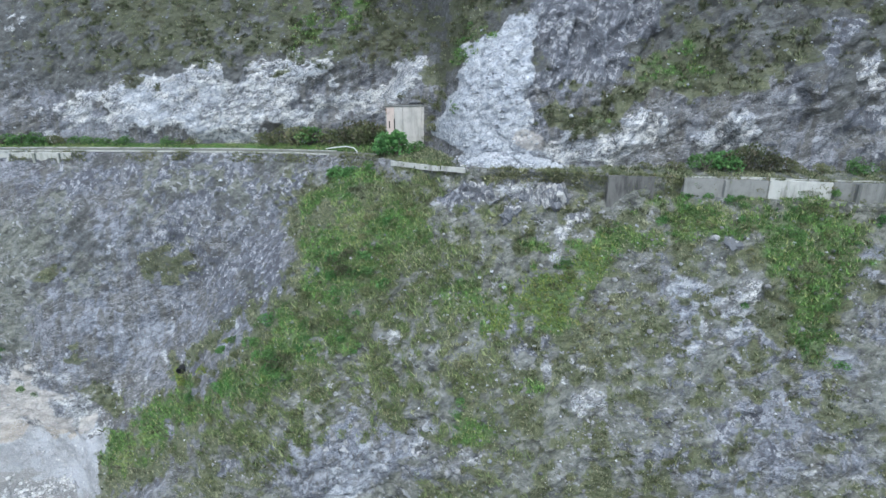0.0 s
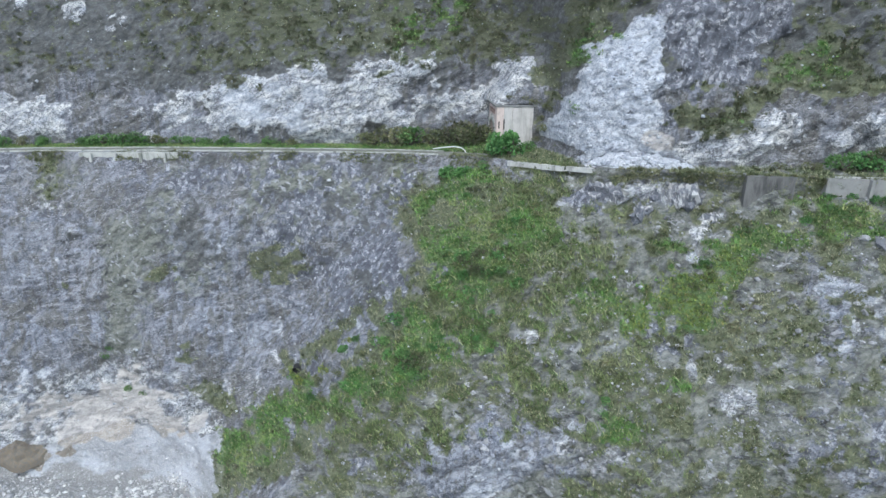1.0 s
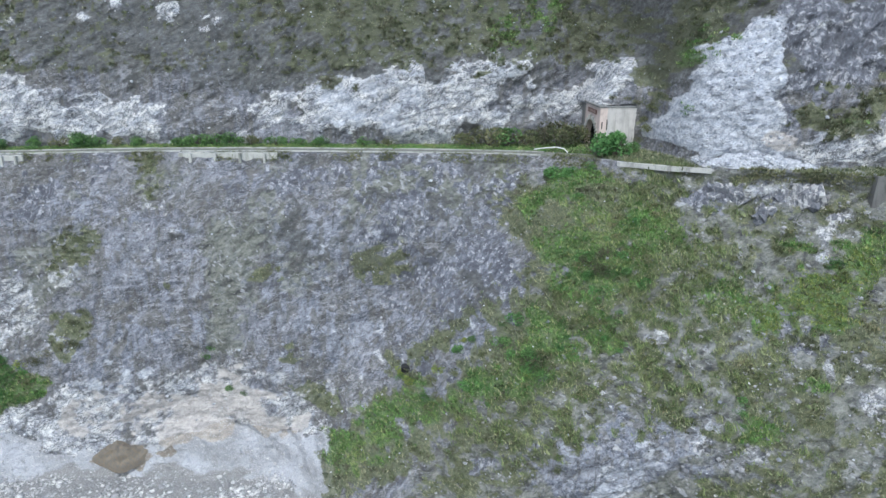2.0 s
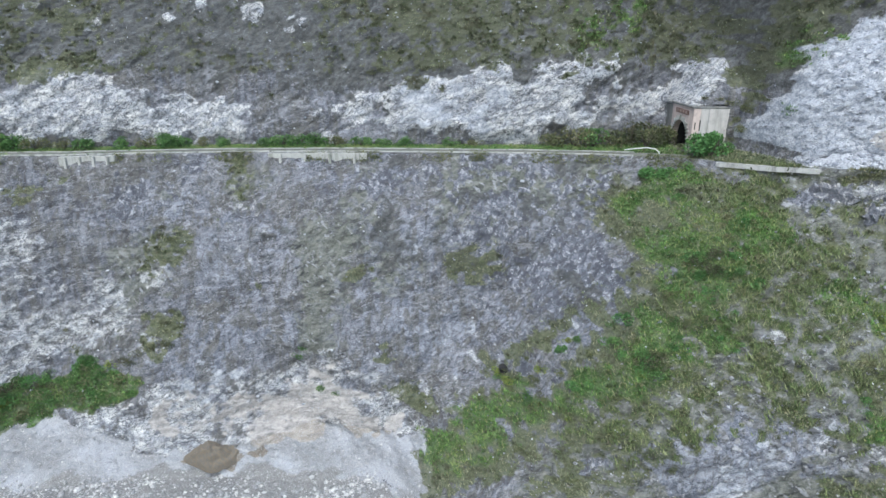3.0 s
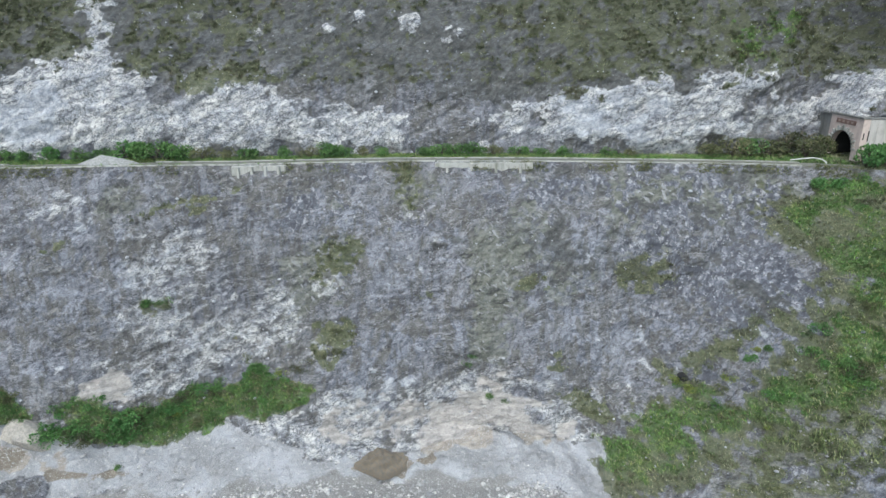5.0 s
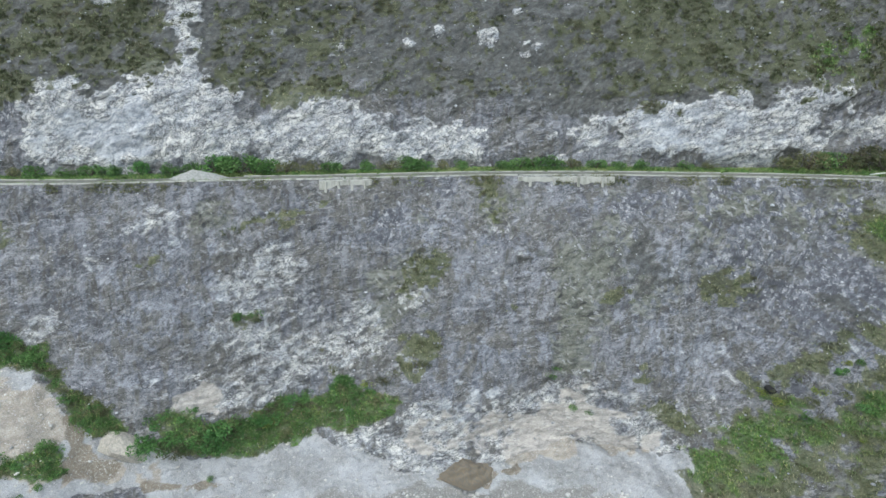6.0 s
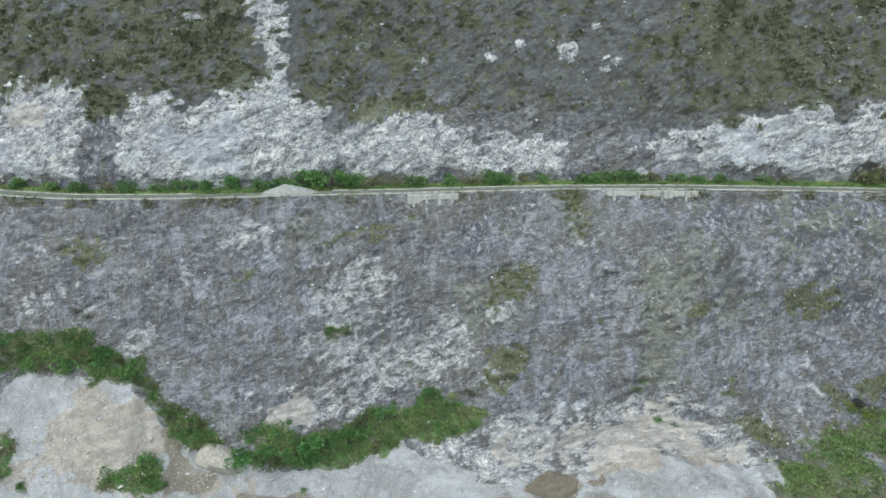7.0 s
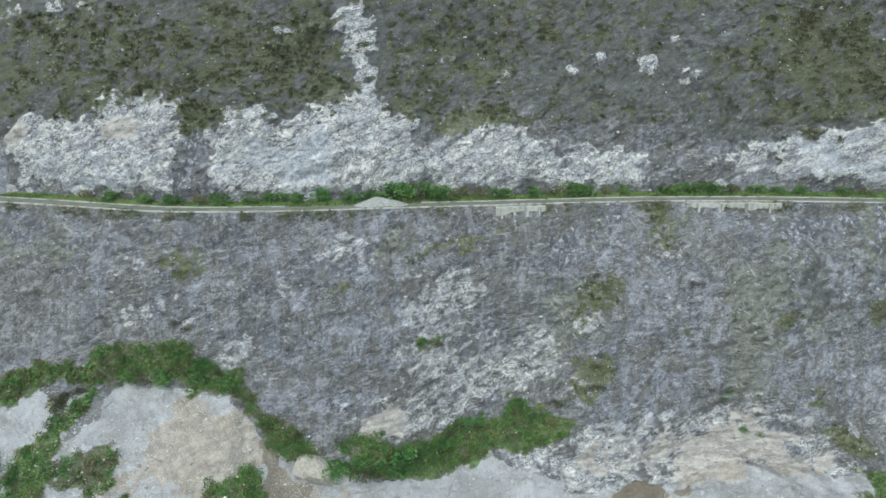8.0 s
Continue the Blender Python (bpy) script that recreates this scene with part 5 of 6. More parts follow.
relief = relief + GRAVEL * ((fractal(GX / 1.2, GZ / 1.2, 51, 3) - 0.5) * 0.7 + facets(GX / 1.1, GZ / 0.9, 59) * 0.12 + (fractal(GX / 4.5 + GZ / 8, GZ / 14, 53, 3) - 0.5) * 2.0 - np.abs(fractal(GX / 7 + GZ / 8, GZ / 22, 55, 3) - 0.5) * 5.0 * soft_step(GZ, 4, 9) + 0.6)
# the pale rock of the cut stands out in rounded bosses
relief = relief - np.where(ZONE == 3, boss, 0) * 0.8
push = relief * face[:, None]
# a grassy ledge at the foot of the old road's wall
ledge = np.where(ZONE == 1, soft_step(GX, 31.5, 34.5) * soft_step(height, -14, -3.6) * (1 - soft_step(height, -3.0, -2.5)), 0)
push = push - ledge * 2.2
GY = GY + push * 0.93
GZ = GZ - push * 0.3
# room for the tunnel behind its portal
reach = np.maximum(0, height - 7.4)
over_portal = np.where(ZONE == 3, soft_step(GX, -11.9 + 0.2 * reach, -10.4 + 1.0 * reach) * (1 - soft_step(GX, -3.0 + 0.6 * reach, 4.0 + 0.6 * reach)), 0)
GY = GY - over_portal * soft_step(height, 7.0, 7.7) * (1 - soft_step(height, 12, 26)) * np.maximum(0, GY - 118.9 - 0.6 * np.maximum(height - 8, 0) - relief * 0.6)
beside = np.where(ZONE == 3, soft_step(GX, -4.4, -3.4) * (1 - soft_step(GX, -0.5, 3)), 0) * (1 - soft_step(height, 9, 14))
GY = GY - beside * np.maximum(0, GY - 117.0 - 0.12 * height - relief * 0.5)
bore = soft_step(GX, -10.3, -10.0) * (1 - soft_step(GX, -4.4, -4.0)) * np.where(ZONE == 3, 1 - soft_step(height, 6.2, 6.7), 0)
GY = GY + bore * 16.0


def mesh_of(name, verts, faces):
    me = bpy.data.meshes.new(name)
    me.from_pydata(verts, [], faces)
    me.update()
    return me


def grid_mesh(name, gx, gy, gz):
    nr, nc = gx.shape
    me = bpy.data.meshes.new(name)
    co = np.stack((gx, gy, gz), -1).reshape(-1, 3).astype(np.float32)
    idx = np.arange(nr * nc).reshape(nr, nc)
    quads = np.stack((idx[:-1, :-1], idx[:-1, 1:], idx[1:, 1:], idx[1:, :-1]), -1).reshape(-1, 4)
    me.vertices.add(len(co))
    me.vertices.foreach_set("co", co.ravel())
    me.loops.add(quads.size)
    me.loops.foreach_set("vertex_index", quads.ravel().astype(np.int32))
    me.polygons.add(len(quads))
    me.polygons.foreach_set("loop_start", np.arange(0, quads.size, 4, dtype=np.int32))
    me.polygons.foreach_set("loop_total", np.full(len(quads), 4, dtype=np.int32))
    me.update(calc_edges=True)
    return me


ground_mesh = grid_mesh("ground", GX, GY, GZ)
for key, values in (("green", GREEN), ("lush", LUSH), ("soil", SOIL), ("humus", HUMUS), ("bed", BED), ("blue", BLUE), ("brown", BROWN), ("pale", PALE), ("tan", TAN), ("dark", DARK), ("gravel", GRAVEL), ("yellow", YELLOW)):
    ground_mesh.attributes.new(key, "FLOAT", "POINT").data.foreach_set("value", values.ravel().astype(np.float32))
ground = tagged(new("ground", ground_mesh), "steep grey rock cliff with grass, gravel foot and river bed", "cliff", kind="structure")
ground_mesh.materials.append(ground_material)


# ---- helpers for things ----
def part(name, me, material, parent=None, label=""):
    """Links a mesh (or bmesh) as one object under its thing."""
    if isinstance(me, bmesh.types.BMesh):
        bm, me = me, bpy.data.meshes.new(name)
        bm.to_mesh(me)
        bm.free()
    if material and not me.materials:
        me.materials.append(material)
    ob = new(name, me)
    if parent:
        ob.parent = parent
    if label:
        ob["label"] = label
    return ob


def thing(name, place, label, category, group="", turn=0.0):
    ob = new(name)
    ob.location = place
    ob.rotation_euler = (0, 0, turn)
    ob.empty_display_size = 0.3
    return tagged(ob, label, category, group)


def box_mesh(name, sx, sy, sz, bevel=0.04, centre=(0, 0, 0)):
    bm = bmesh.new()
    bmesh.ops.create_cube(bm, size=1.0)
    for v in bm.verts:
        v.co = Vector((v.co.x * sx + centre[0], v.co.y * sy + centre[1], v.co.z * sz + centre[2]))
    if bevel:
        bmesh.ops.bevel(bm, geom=list(bm.edges), offset=bevel, segments=1, affect="EDGES")
    return bm


def strip_mesh(x0, x1, inner, outer, low, high, step=1.2, wave=0.0, seed=1):
    """A long strip along the road edge: inner and outer are offsets from the edge, low and high from the road."""
    xs = np.linspace(x0, x1, max(2, int((x1 - x0) / step) + 1))
    verts, faces = [], []
    for k, x in enumerate(xs):
        e, z = float(road_edge(x)), float(road_height(x))
        w = wave * (float(value_noise(np.array(x / 1.7), np.array(0.5), seed)) - 0.5)
        for y, h in ((e + outer, low), (e + outer, high + w), (e + inner, high + w), (e + inner, low)):
            verts.append((x, y, z + h))
        if k:
            a, b = 4 * k - 4, 4 * k
            faces += [(a + i, b + i, b + (i + 1) % 4, a + (i + 1) % 4) for i in range(4)]
    last = 4 * (len(xs) - 1)
    faces += [(3, 2, 1, 0), (last, last + 1, last + 2, last + 3)]
    return mesh_of("strip", verts, faces)


def slope_point(x, z):
    """The point of the finished, rough slope that lies at x and at the height z of the smooth one."""
    col = int(np.argmin(np.abs(cols - x)))
    rz = float(road_height(x))
    if z < rz:
        row = rows_bed + int(round((z - foot_z) / (rz - foot_z) * (n_low - 1)))
        row = max(rows_bed, row)
    else:
        row = rows_bed + rows_low + rows_bench + int(np.argmin(np.abs(up_part - (z - rz))))
    return Vector((GX[row, col], GY[row, col], GZ[row, col]))


# ---- the road ----
road = tagged(part("road", strip_mesh(-330, -12, 3.3, 0.25, -0.3, 0.06, 1.5), road_material), "narrow grey concrete mountain road on the cliff", "road", kind="structure")
kerb_group = "kerb pieces along the road"
for x0, x1 in ((-330, -214), (-213.6, -196), (-195.7, -176), (-175.5, -160), (-159.6, -141), (-140.6, -124), (-123.6, -104), (-103.5, -90), (-89.6, -72), (-71.6, -55), (-54.5, -41), (-40.4, -21)):
    kerb = part("road_kerb", strip_mesh(x0, x1, 0.38, 0.0, 0.02, 0.25, 1.0, 0.14, int(-x0)), kerb_material)
    tagged(kerb, "weathered pale concrete kerb on the road's edge", "kerb", kerb_group)
    footing = part("road_footing", strip_mesh(x0, x1, 0.5, 0.04, -0.7, 0.016, 1.0, 0.0, int(-x0)), wall_material)
    tagged(footing, "dark stained concrete footing under the kerb", "footing", "footings under the kerb")
for x0, x1 in ((-330, -168), (-143, -118), (-117.5, -84), (-83.5, -49), (-48.5, -20)):
    ditch = part("drain_kerb", strip_mesh(x0, x1, 3.6, 3.3, -0.3, 0.2, 1.0, 0.1, int(-x0)), kerb_material)
    tagged(ditch, "thin pale concrete drain edge beside the road", "kerb", "drain edges")


def retaining_wall(x0, x1, drop, material, label, posts=0, proud=0.0):
    """A concrete wall below the road's edge, with its joints as gaps between panels."""
    base = thing("retaining_wall", (0, 0, 0), label, "wall", "retaining walls")
    length = x1 - x0
    count = max(1, round(length / 4.8))
    for k in range(count):
        a = x0 + length * k / count + 0.02
        b = x0 + length * (k + 1) / count - 0.02
        part("panel", strip_mesh(a, b, 0.5, -0.55 - proud, -drop - 0.06 * (k % 2), -0.06, 0.9, 0.03, 5), material, base)
    for k in range(posts):
        x = x0 + length * (k + 0.5) / posts
        e, z = float(road_edge(x)), float(road_height(x))
        part("buttress", box_mesh("buttress", 0.5, 0.7, drop * 0.95, 0.04, (x, e - 0.75 - proud, z - drop * 0.5)), material, base)
    return base


retaining_wall(-128.5, -118.5, 2.3, kerb_material, "streaked pale concrete retaining wall under the road", 4, 0.5)
retaining_wall(-90, -71, 2.0, kerb_material, "streaked grey concrete retaining wall under the road", 4, 0.5)
retaining_wall(-9, 3.5, 0.85, pale_wall_material, "pale concrete parapet wall on the old road")
retaining_wall(23.8, 29.8, 5.2, dark_wall_material, "tall black-stained concrete retaining wall", 0, 0.15)
retaining_wall(33.5, 43.4, 2.7, middle_wall_material, "grey concrete retaining wall with streaks", 1, 0.0)
retaining_wall(43.5, 50.5, 2.9, pale_wall_material, "bright pale concrete retaining wall", 0, 0.05)
retaining_wall(50.6, 66, 3.4, wall_material, "grey ribbed concrete retaining wall", 3, 0.0)
for x0, x1 in ((34.5, 45), (45.3, 66), (66.4, 100)):
    tagged(part("road_kerb", strip_mesh(x0, x1, 0.3, 0.0, -0.5, 0.15, 1.0, 0.2, int(x0)), kerb_material), "weathered pale concrete kerb on the old road", "kerb", kerb_group)


# ---- tunnel portal ----
def build_portal():
    left, right = Vector((-11.0, 126.0, 0)), Vector((-10.3, 116.9, 0))
    along = (right - left).normalized()
    turn = math.atan2(along.y, along.x)
    base_z = float(road_height(-8)) - 0.4
    gate = thing("tunnel_portal", (left.x, left.y, base_z), "pinkish concrete tunnel portal with arch and wing wall", "tunnel", turn=turn)
    wide, high, deep = 9.1, 8.2, 1.1
    ax, aw, spring = 4.1, 3.2, 2.2
    # the front with an arched hole, made of one ring of outline points
    arch = [(ax + aw, 0), (ax + aw, spring)]
    arch += [(ax + aw * math.cos(a), spring + aw * math.sin(a)) for a in np.linspace(0, math.pi, 15)[1:-1]]
    arch += [(ax - aw, spring), (ax - aw, 0)]
    bm = bmesh.new()
    front = [bm.verts.new((x, 0, z)) for x, z in [(wide, 0)] + arch + [(0, 0), (0, high), (wide, high)]]
    f = bm.faces.new(front)
    grown = bmesh.ops.extrude_face_region(bm, geom=[f])
    for v in grown["geom"]:
        if isinstance(v, bmesh.types.BMVert):
            v.co.y += deep
    bmesh.ops.recalc_face_normals(bm, faces=bm.faces)
    bmesh.ops.triangulate(bm, faces=[q for q in bm.faces if len(q.verts) > 4])
    part("facade", bm, pink_material, gate, "faded pink plaster front")
    # arch stones
    for k, a in enumerate(np.linspace(0.05, math.pi - 0.05, 17)):
        long = 1.0 if k % 2 == 0 else 0.7
        r = aw + long / 2 - 0.02
        bm = box_mesh("arch_stone", long, 0.3, 0.36, 0.03)
        bm.transform(Matrix.Translation((ax + r * math.cos(a), -0.1, spring + r * math.sin(a))) @ Matrix.Rotation(-a, 4, "Y"))
        part("arch_stone", bm, kerb_material, gate)
    part("cornice", box_mesh("cornice", wide + 0.4, 1.5, 0.3, 0.05, (wide / 2, 0.4, high + 0.15)), wall_material, gate, "grey stone coping")
    plaque = part("plaque", box_mesh("plaque", 5.4, 0.16, 0.85, 0.03, (4.5, -0.08, 7.1)), plaque_material, gate, "dark brown name plaque")
    for k in range(4):
        part("letter_bar", box_mesh("letter_bar", 0.62, 0.06, 0.5, 0.02, (2.7 + 1.2 * k, -0.18, 7.1)), letter_material, plaque)
    # the bore behind the arch, its inner darkness put into the colour
    bm = bmesh.new()
    rings = []
    for depth in (deep - 0.05, 4.0, 14.0):
        rings.append([bm.verts.new((x * 1.0, depth, z)) for x, z in arch])
    for a, b in zip(rings, rings[1:]):
        for i in range(len(a) - 1):
            bm.faces.new((a[i], b[i], b[i + 1], a[i + 1]))
    bm.faces.new(rings[-1])
    part("bore", bm, black_material, gate, "dark unlit tunnel bore")
    part("side_wall", box_mesh("side_wall", 0.6, 4.5, high - 0.2, 0.03, (0.3, deep + 2.26, (high - 0.2) / 2)), wall_material, gate, "grey concrete side of the portal")
    part("flank_wall", box_mesh("flank_wall", 5.0, 0.8, 8.3, 0.05, (-2.55, 0.75, 4.15)), wall_material, gate, "stained concrete beside the portal")
    # wing wall in upright panels
    swing = radians(92)
    at_corner = Matrix.Translation((wide + 0.02, 0.02, 0)) @ Matrix.Rotation(swing, 4, "Z")
    x = 0.0
    for k, w in enumerate((1.35, 1.5, 3.4, 1.6)):
        h = high - 0.02 - 0.06 * k
        panel = box_mesh("wing_panel", w, 0.9, h, 0.03, (x + w / 2, 0.45, h / 2))
        panel.transform(at_corner)
        part("wing_panel", panel, pink_material if k == 0 else portal_wing_material, gate, "streaked pale concrete wing wall")
        x += w + 0.05
    # slots as black boxes on the wall, their shade put into the colour
    for k, (sx, low, tall) in enumerate(((0.45, 4.3, 1.3), (1.38, 4.1, 1.9))):
        slot = box_mesh("weep_slot", 0.2, 0.1, tall, 0.02, (sx, -0.03, low + tall / 2))
        slot.transform(at_corner)
        part("weep_slot", slot, black_material, gate, "dark upright drain slot")
    coping = box_mesh("wing_coping", 8.2, 1.2, 0.25, 0.04, (4.1, 0.5, high + 0.06))
    coping.transform(at_corner)
    part("wing_coping", coping, wall_material, gate)
    return gate


build_portal()


# ---- stones ----
def chunk_mesh(name, seed, detail=1, flat=0.7):
    rnd = random.Random(seed)
    bm = bmesh.new()
    bmesh.ops.create_icosphere(bm, subdivisions=detail, radius=0.5)
    for v in bm.verts:
        v.co *= 0.75 + 0.5 * rnd.random()
    for k in range(5):
        n = Vector((rnd.uniform(-1, 1), rnd.uniform(-1, 1), rnd.uniform(-1, 1))).normalized()
        d = rnd.uniform(0.22, 0.36)
        for v in bm.verts:
            over = v.co.dot(n) - d
            if over > 0:
                v.co -= n * over
    for v in bm.verts:
        v.co.z *= flat
    me = bpy.data.meshes.new(name)
    bm.to_mesh(me)
    bm.free()
    return me


boulders = [chunk_mesh("boulder", 40 + k, 2) for k in range(6)]
for me in boulders:
    me.materials.append(boulder_material)


rocks = [chunk_mesh("rock", 60 + k, 2, 0.85) for k in range(5)]
for me in rocks:
    me.materials.append(slope_rock_material)


cliff_rocks = [chunk_mesh("rock", 80 + k, 3, 1.2) for k in range(4)]
for me in cliff_rocks:
    me.materials.append(outcrop_material)
OUTCROPS = ((38.6, 54.2, 4, 0.9, 2.3), (-7, 37.4, 4, 0.9, 2.2), (11, 43.0, 5, 1.3, 1.9), (13, 39.5, 7, 1.6, 1.8), (18, 38.6, 5, 1.4, 1.7), (36, 47, 6, 1.8, 2.0), (32.5, 42, 5, 1.5, 1.7), (20, 33.5, 6, 1.6, 1.9), (9, 41, 4, 0.8, 1.7), (-15, 25, 6, 2.0, 2.0), (-4, 27.5, 4, 1.5, 1.9), (4.5, 26.5, 5, 1.6, 1.8),
            (45, 50, 4, 1.4, 1.6), (44, 57.2, 3, 0.8, 1.8), (-13, 31.5, 4, 1.5, 1.5))
ROAD_OUTCROPS = ((7.5, 56.6, 2, 0.9, 6.2), (11.8, 57.0, 2, 0.9, 6.6), (16, 56.6, 2, 0.9, 6.2), (3, 54.8, 1, 1.0, 4.6), (19.5, 54.8, 2, 1.0, 4.4), (10, 53.8, 2, 1.4, 4.2))


def boulder(x, y, z, size, label, group, shapes=boulders):
    ob = new("boulder", random.choice(shapes))
    ob.location = (x, y, z)
    ob.scale = (size * random.uniform(0.8, 1.3), size * random.uniform(0.8, 1.2), size * random.uniform(0.7, 1.1))
    ob.rotation_euler = (random.uniform(-0.4, 0.4), random.uniform(-0.4, 0.4), random.uniform(0, 6.3))
    return tagged(ob, label, "boulder", group)


def scatter_mesh(name, unit_verts, unit_faces, places, sizes, turns, material, label, category):
    """One object of many small pieces: unit shapes turned about z, scaled and set at their places."""
    n, k = len(places), len(unit_verts[0])
    which = np.random.randint(0, len(unit_verts), n)
    shape = np.array(unit_verts)[which]
    c, s = np.cos(turns)[:, None], np.sin(turns)[:, None]
    size = sizes.reshape(n, -1)
    if size.shape[1] == 1:
        size = np.repeat(size, 3, 1)
    shape = shape * size[:, None, :]
    rx = shape[:, :, 0] * c - shape[:, :, 1] * s
    ry = shape[:, :, 0] * s + shape[:, :, 1] * c
    co = np.stack((rx, ry, shape[:, :, 2]), -1) + places[:, None, :]
    faces = (np.array(unit_faces)[None] + (np.arange(n) * k)[:, None, None]).reshape(-1, len(unit_faces[0]))
    me = poly_mesh(name, co.reshape(-1, 3), faces)
    me.materials.append(material)
    return tagged(new(name, me), label, category, kind="stuff")


def poly_mesh(name, co, faces):
    me = bpy.data.meshes.new(name)
    side = faces.shape[1]
    me.vertices.add(len(co))
    me.vertices.foreach_set("co", co.astype(np.float32).ravel())
    me.loops.add(faces.size)
    me.loops.foreach_set("vertex_index", faces.astype(np.int32).ravel())
    me.polygons.add(len(faces))
    me.polygons.foreach_set("loop_start", np.arange(0, faces.size, side, dtype=np.int32))
    me.polygons.foreach_set("loop_total", np.full(len(faces), side, dtype=np.int32))
    me.update(calc_edges=True)
    return me


def stone_units(count, seed, detail=1):
    out = []
    for k in range(count):
        me = chunk_mesh("unit", seed + k, detail)
        out.append([tuple(v.co) for v in me.vertices])
        faces = [tuple(p.vertices) for p in me.polygons]
        bpy.data.meshes.remove(me)
    return out, faces


# weights for scattering over the finished slope
inner = np.zeros(GX.shape, bool)
inner[:, (cols > -226) & (cols < 71)] = True
CELL = np.zeros(GX.shape)
CELL[:-1, :-1] = np.sqrt((GY[1:, :-1] - GY[:-1, :-1]) ** 2 + (GZ[1:, :-1] - GZ[:-1, :-1]) ** 2) * (GX[:-1, 1:] - GX[:-1, :-1])
CELL = np.where(inner & (GZ < 112) & (GY > 55), np.minimum(CELL, 0.4), 0)


def pick(weight, per_square_metre, most):
    """Random points on the slope, as many per square metre as the weight says."""
    chance = weight * CELL * per_square_metre
    total = chance.sum()
    if total > most:
        chance = chance * (most / total)
    rows_, cols_ = np.nonzero(np.random.random(chance.shape) < chance)
    rows_, cols_ = np.minimum(rows_, GX.shape[0] - 2), np.minimum(cols_, GX.shape[1] - 2)
    f, k = np.random.random((2, len(rows_), 1))
    at, up, side = [np.stack((GX[r, c], GY[r, c], GZ[r, c]), -1) for r, c in ((rows_, cols_), (rows_ + 1, cols_), (rows_, cols_ + 1))]
    return at + (up - at) * f + (side - at) * k, rows_, cols_


unit_stones, stone_faces = stone_units(8, 300)
RUBBLE = broken(cover("rubble", GX, GZ), 57, 1.2)
near_river = np.clip((2.6 - GZ) / 1.4, 0, 1)
at, r_, c_ = pick(GRAVEL * (0.5 + 1.0 * near_river + 0.5 * soft_step(GZ, 8, 14)) * (0.3 + soft_step(fractal(GX / 5, GY / 5, 77, 3), 0.45, 0.62)), 5.0, 34000)
size = np.random.lognormal(-1.5, 0.6, len(at)).clip(0.1, 1.3) * (0.8 + 0.9 * near_river[r_, c_])
scatter_mesh("loose_stones", unit_stones, stone_faces, at, size, np.random.uniform(0, 6.28, len(at)), stone_material, "pale river stones and gravel on the banks", "stones")
at, r_, c_ = pick(np.where((ZONE == 3) | (ZONE == 1), 1.0, 0) * (0.15 + 0.5 * PALE + 0.3 * GREEN + 6.0 * RUBBLE) * (1 - GRAVEL * (1 - RUBBLE)), 0.4, 12000)
size = np.random.lognormal(-1.2, 0.5, len(at)).clip(0.15, 1.0)
scatter_mesh("rock_debris", unit_stones, stone_faces, at, size, np.random.uniform(0, 6.28, len(at)), rubble_material, "angular blue-grey rock debris on the slope", "stones")

at, r_, c_ = pick(HEADLAND * (0.06 + soft_step(fractal(GX / 6, GZ / 5, 66, 4), 0.52, 0.64)), 1.2, 5000)
size = np.random.lognormal(-1.0, 0.5, len(at)).clip(0.15, 1.3)
scatter_mesh("slope_stones", unit_stones, stone_faces, at, size, np.random.uniform(0, 6.28, len(at)), headland_stone_material, "grey stones lying in the dry grass", "stones")

# boulders along the water's edge and on the banks
for k in range(150):
    x = random.uniform(-112, -58) if k < 60 else random.gauss(-80, 9)
    back_off = random.uniform(0.0, 7.0)
    y = float(lower_face(np.array(x), np.array(1.2))) - back_off
    boulder(x, y, 0.7, random.uniform(0.5, 1.8), "pale rounded river boulder at the water's edge", "river boulders")
for x, z, size in ((-184.5, 29.0, 2.3), (-143.2, 6.0, 1.3), (-181, 24, 0.9), (-173, 20.0, 0.8), (-190, 22, 0.8), (-153, 10, 0.9), (-128, 8.2, 0.8), (-134, 11.2, 0.8), (-176, 15, 0.9)):
    p = slope_point(x, z)
    boulder(p.x, p.y - 0.2, p.z + 0.2, size, "single white boulder on the gravel bank", "bank boulders")
def outcrop(x, z, count, spread, size, shapes, label):
    """A knot of rocks that stick out of the slope."""
    for k in range(count):
        p = slope_point(x + random.gauss(0, spread), z + random.gauss(0, spread * 0.6))
        s = size * random.uniform(0.45, 1.15)
        boulder(p.x, p.y + 0.33 * s, p.z - 0.1 * s, s, label, "slope boulders", shapes)


for x, z, count, spread, size in OUTCROPS:
    outcrop(x, z, count, spread, size, rocks, "grey angular rock among the grass")
for x, z, count, spread, size in ROAD_OUTCROPS:
    outcrop(x, z, count, spread, size, cliff_rocks, "streaked pale and dark rock outcrop under the road")


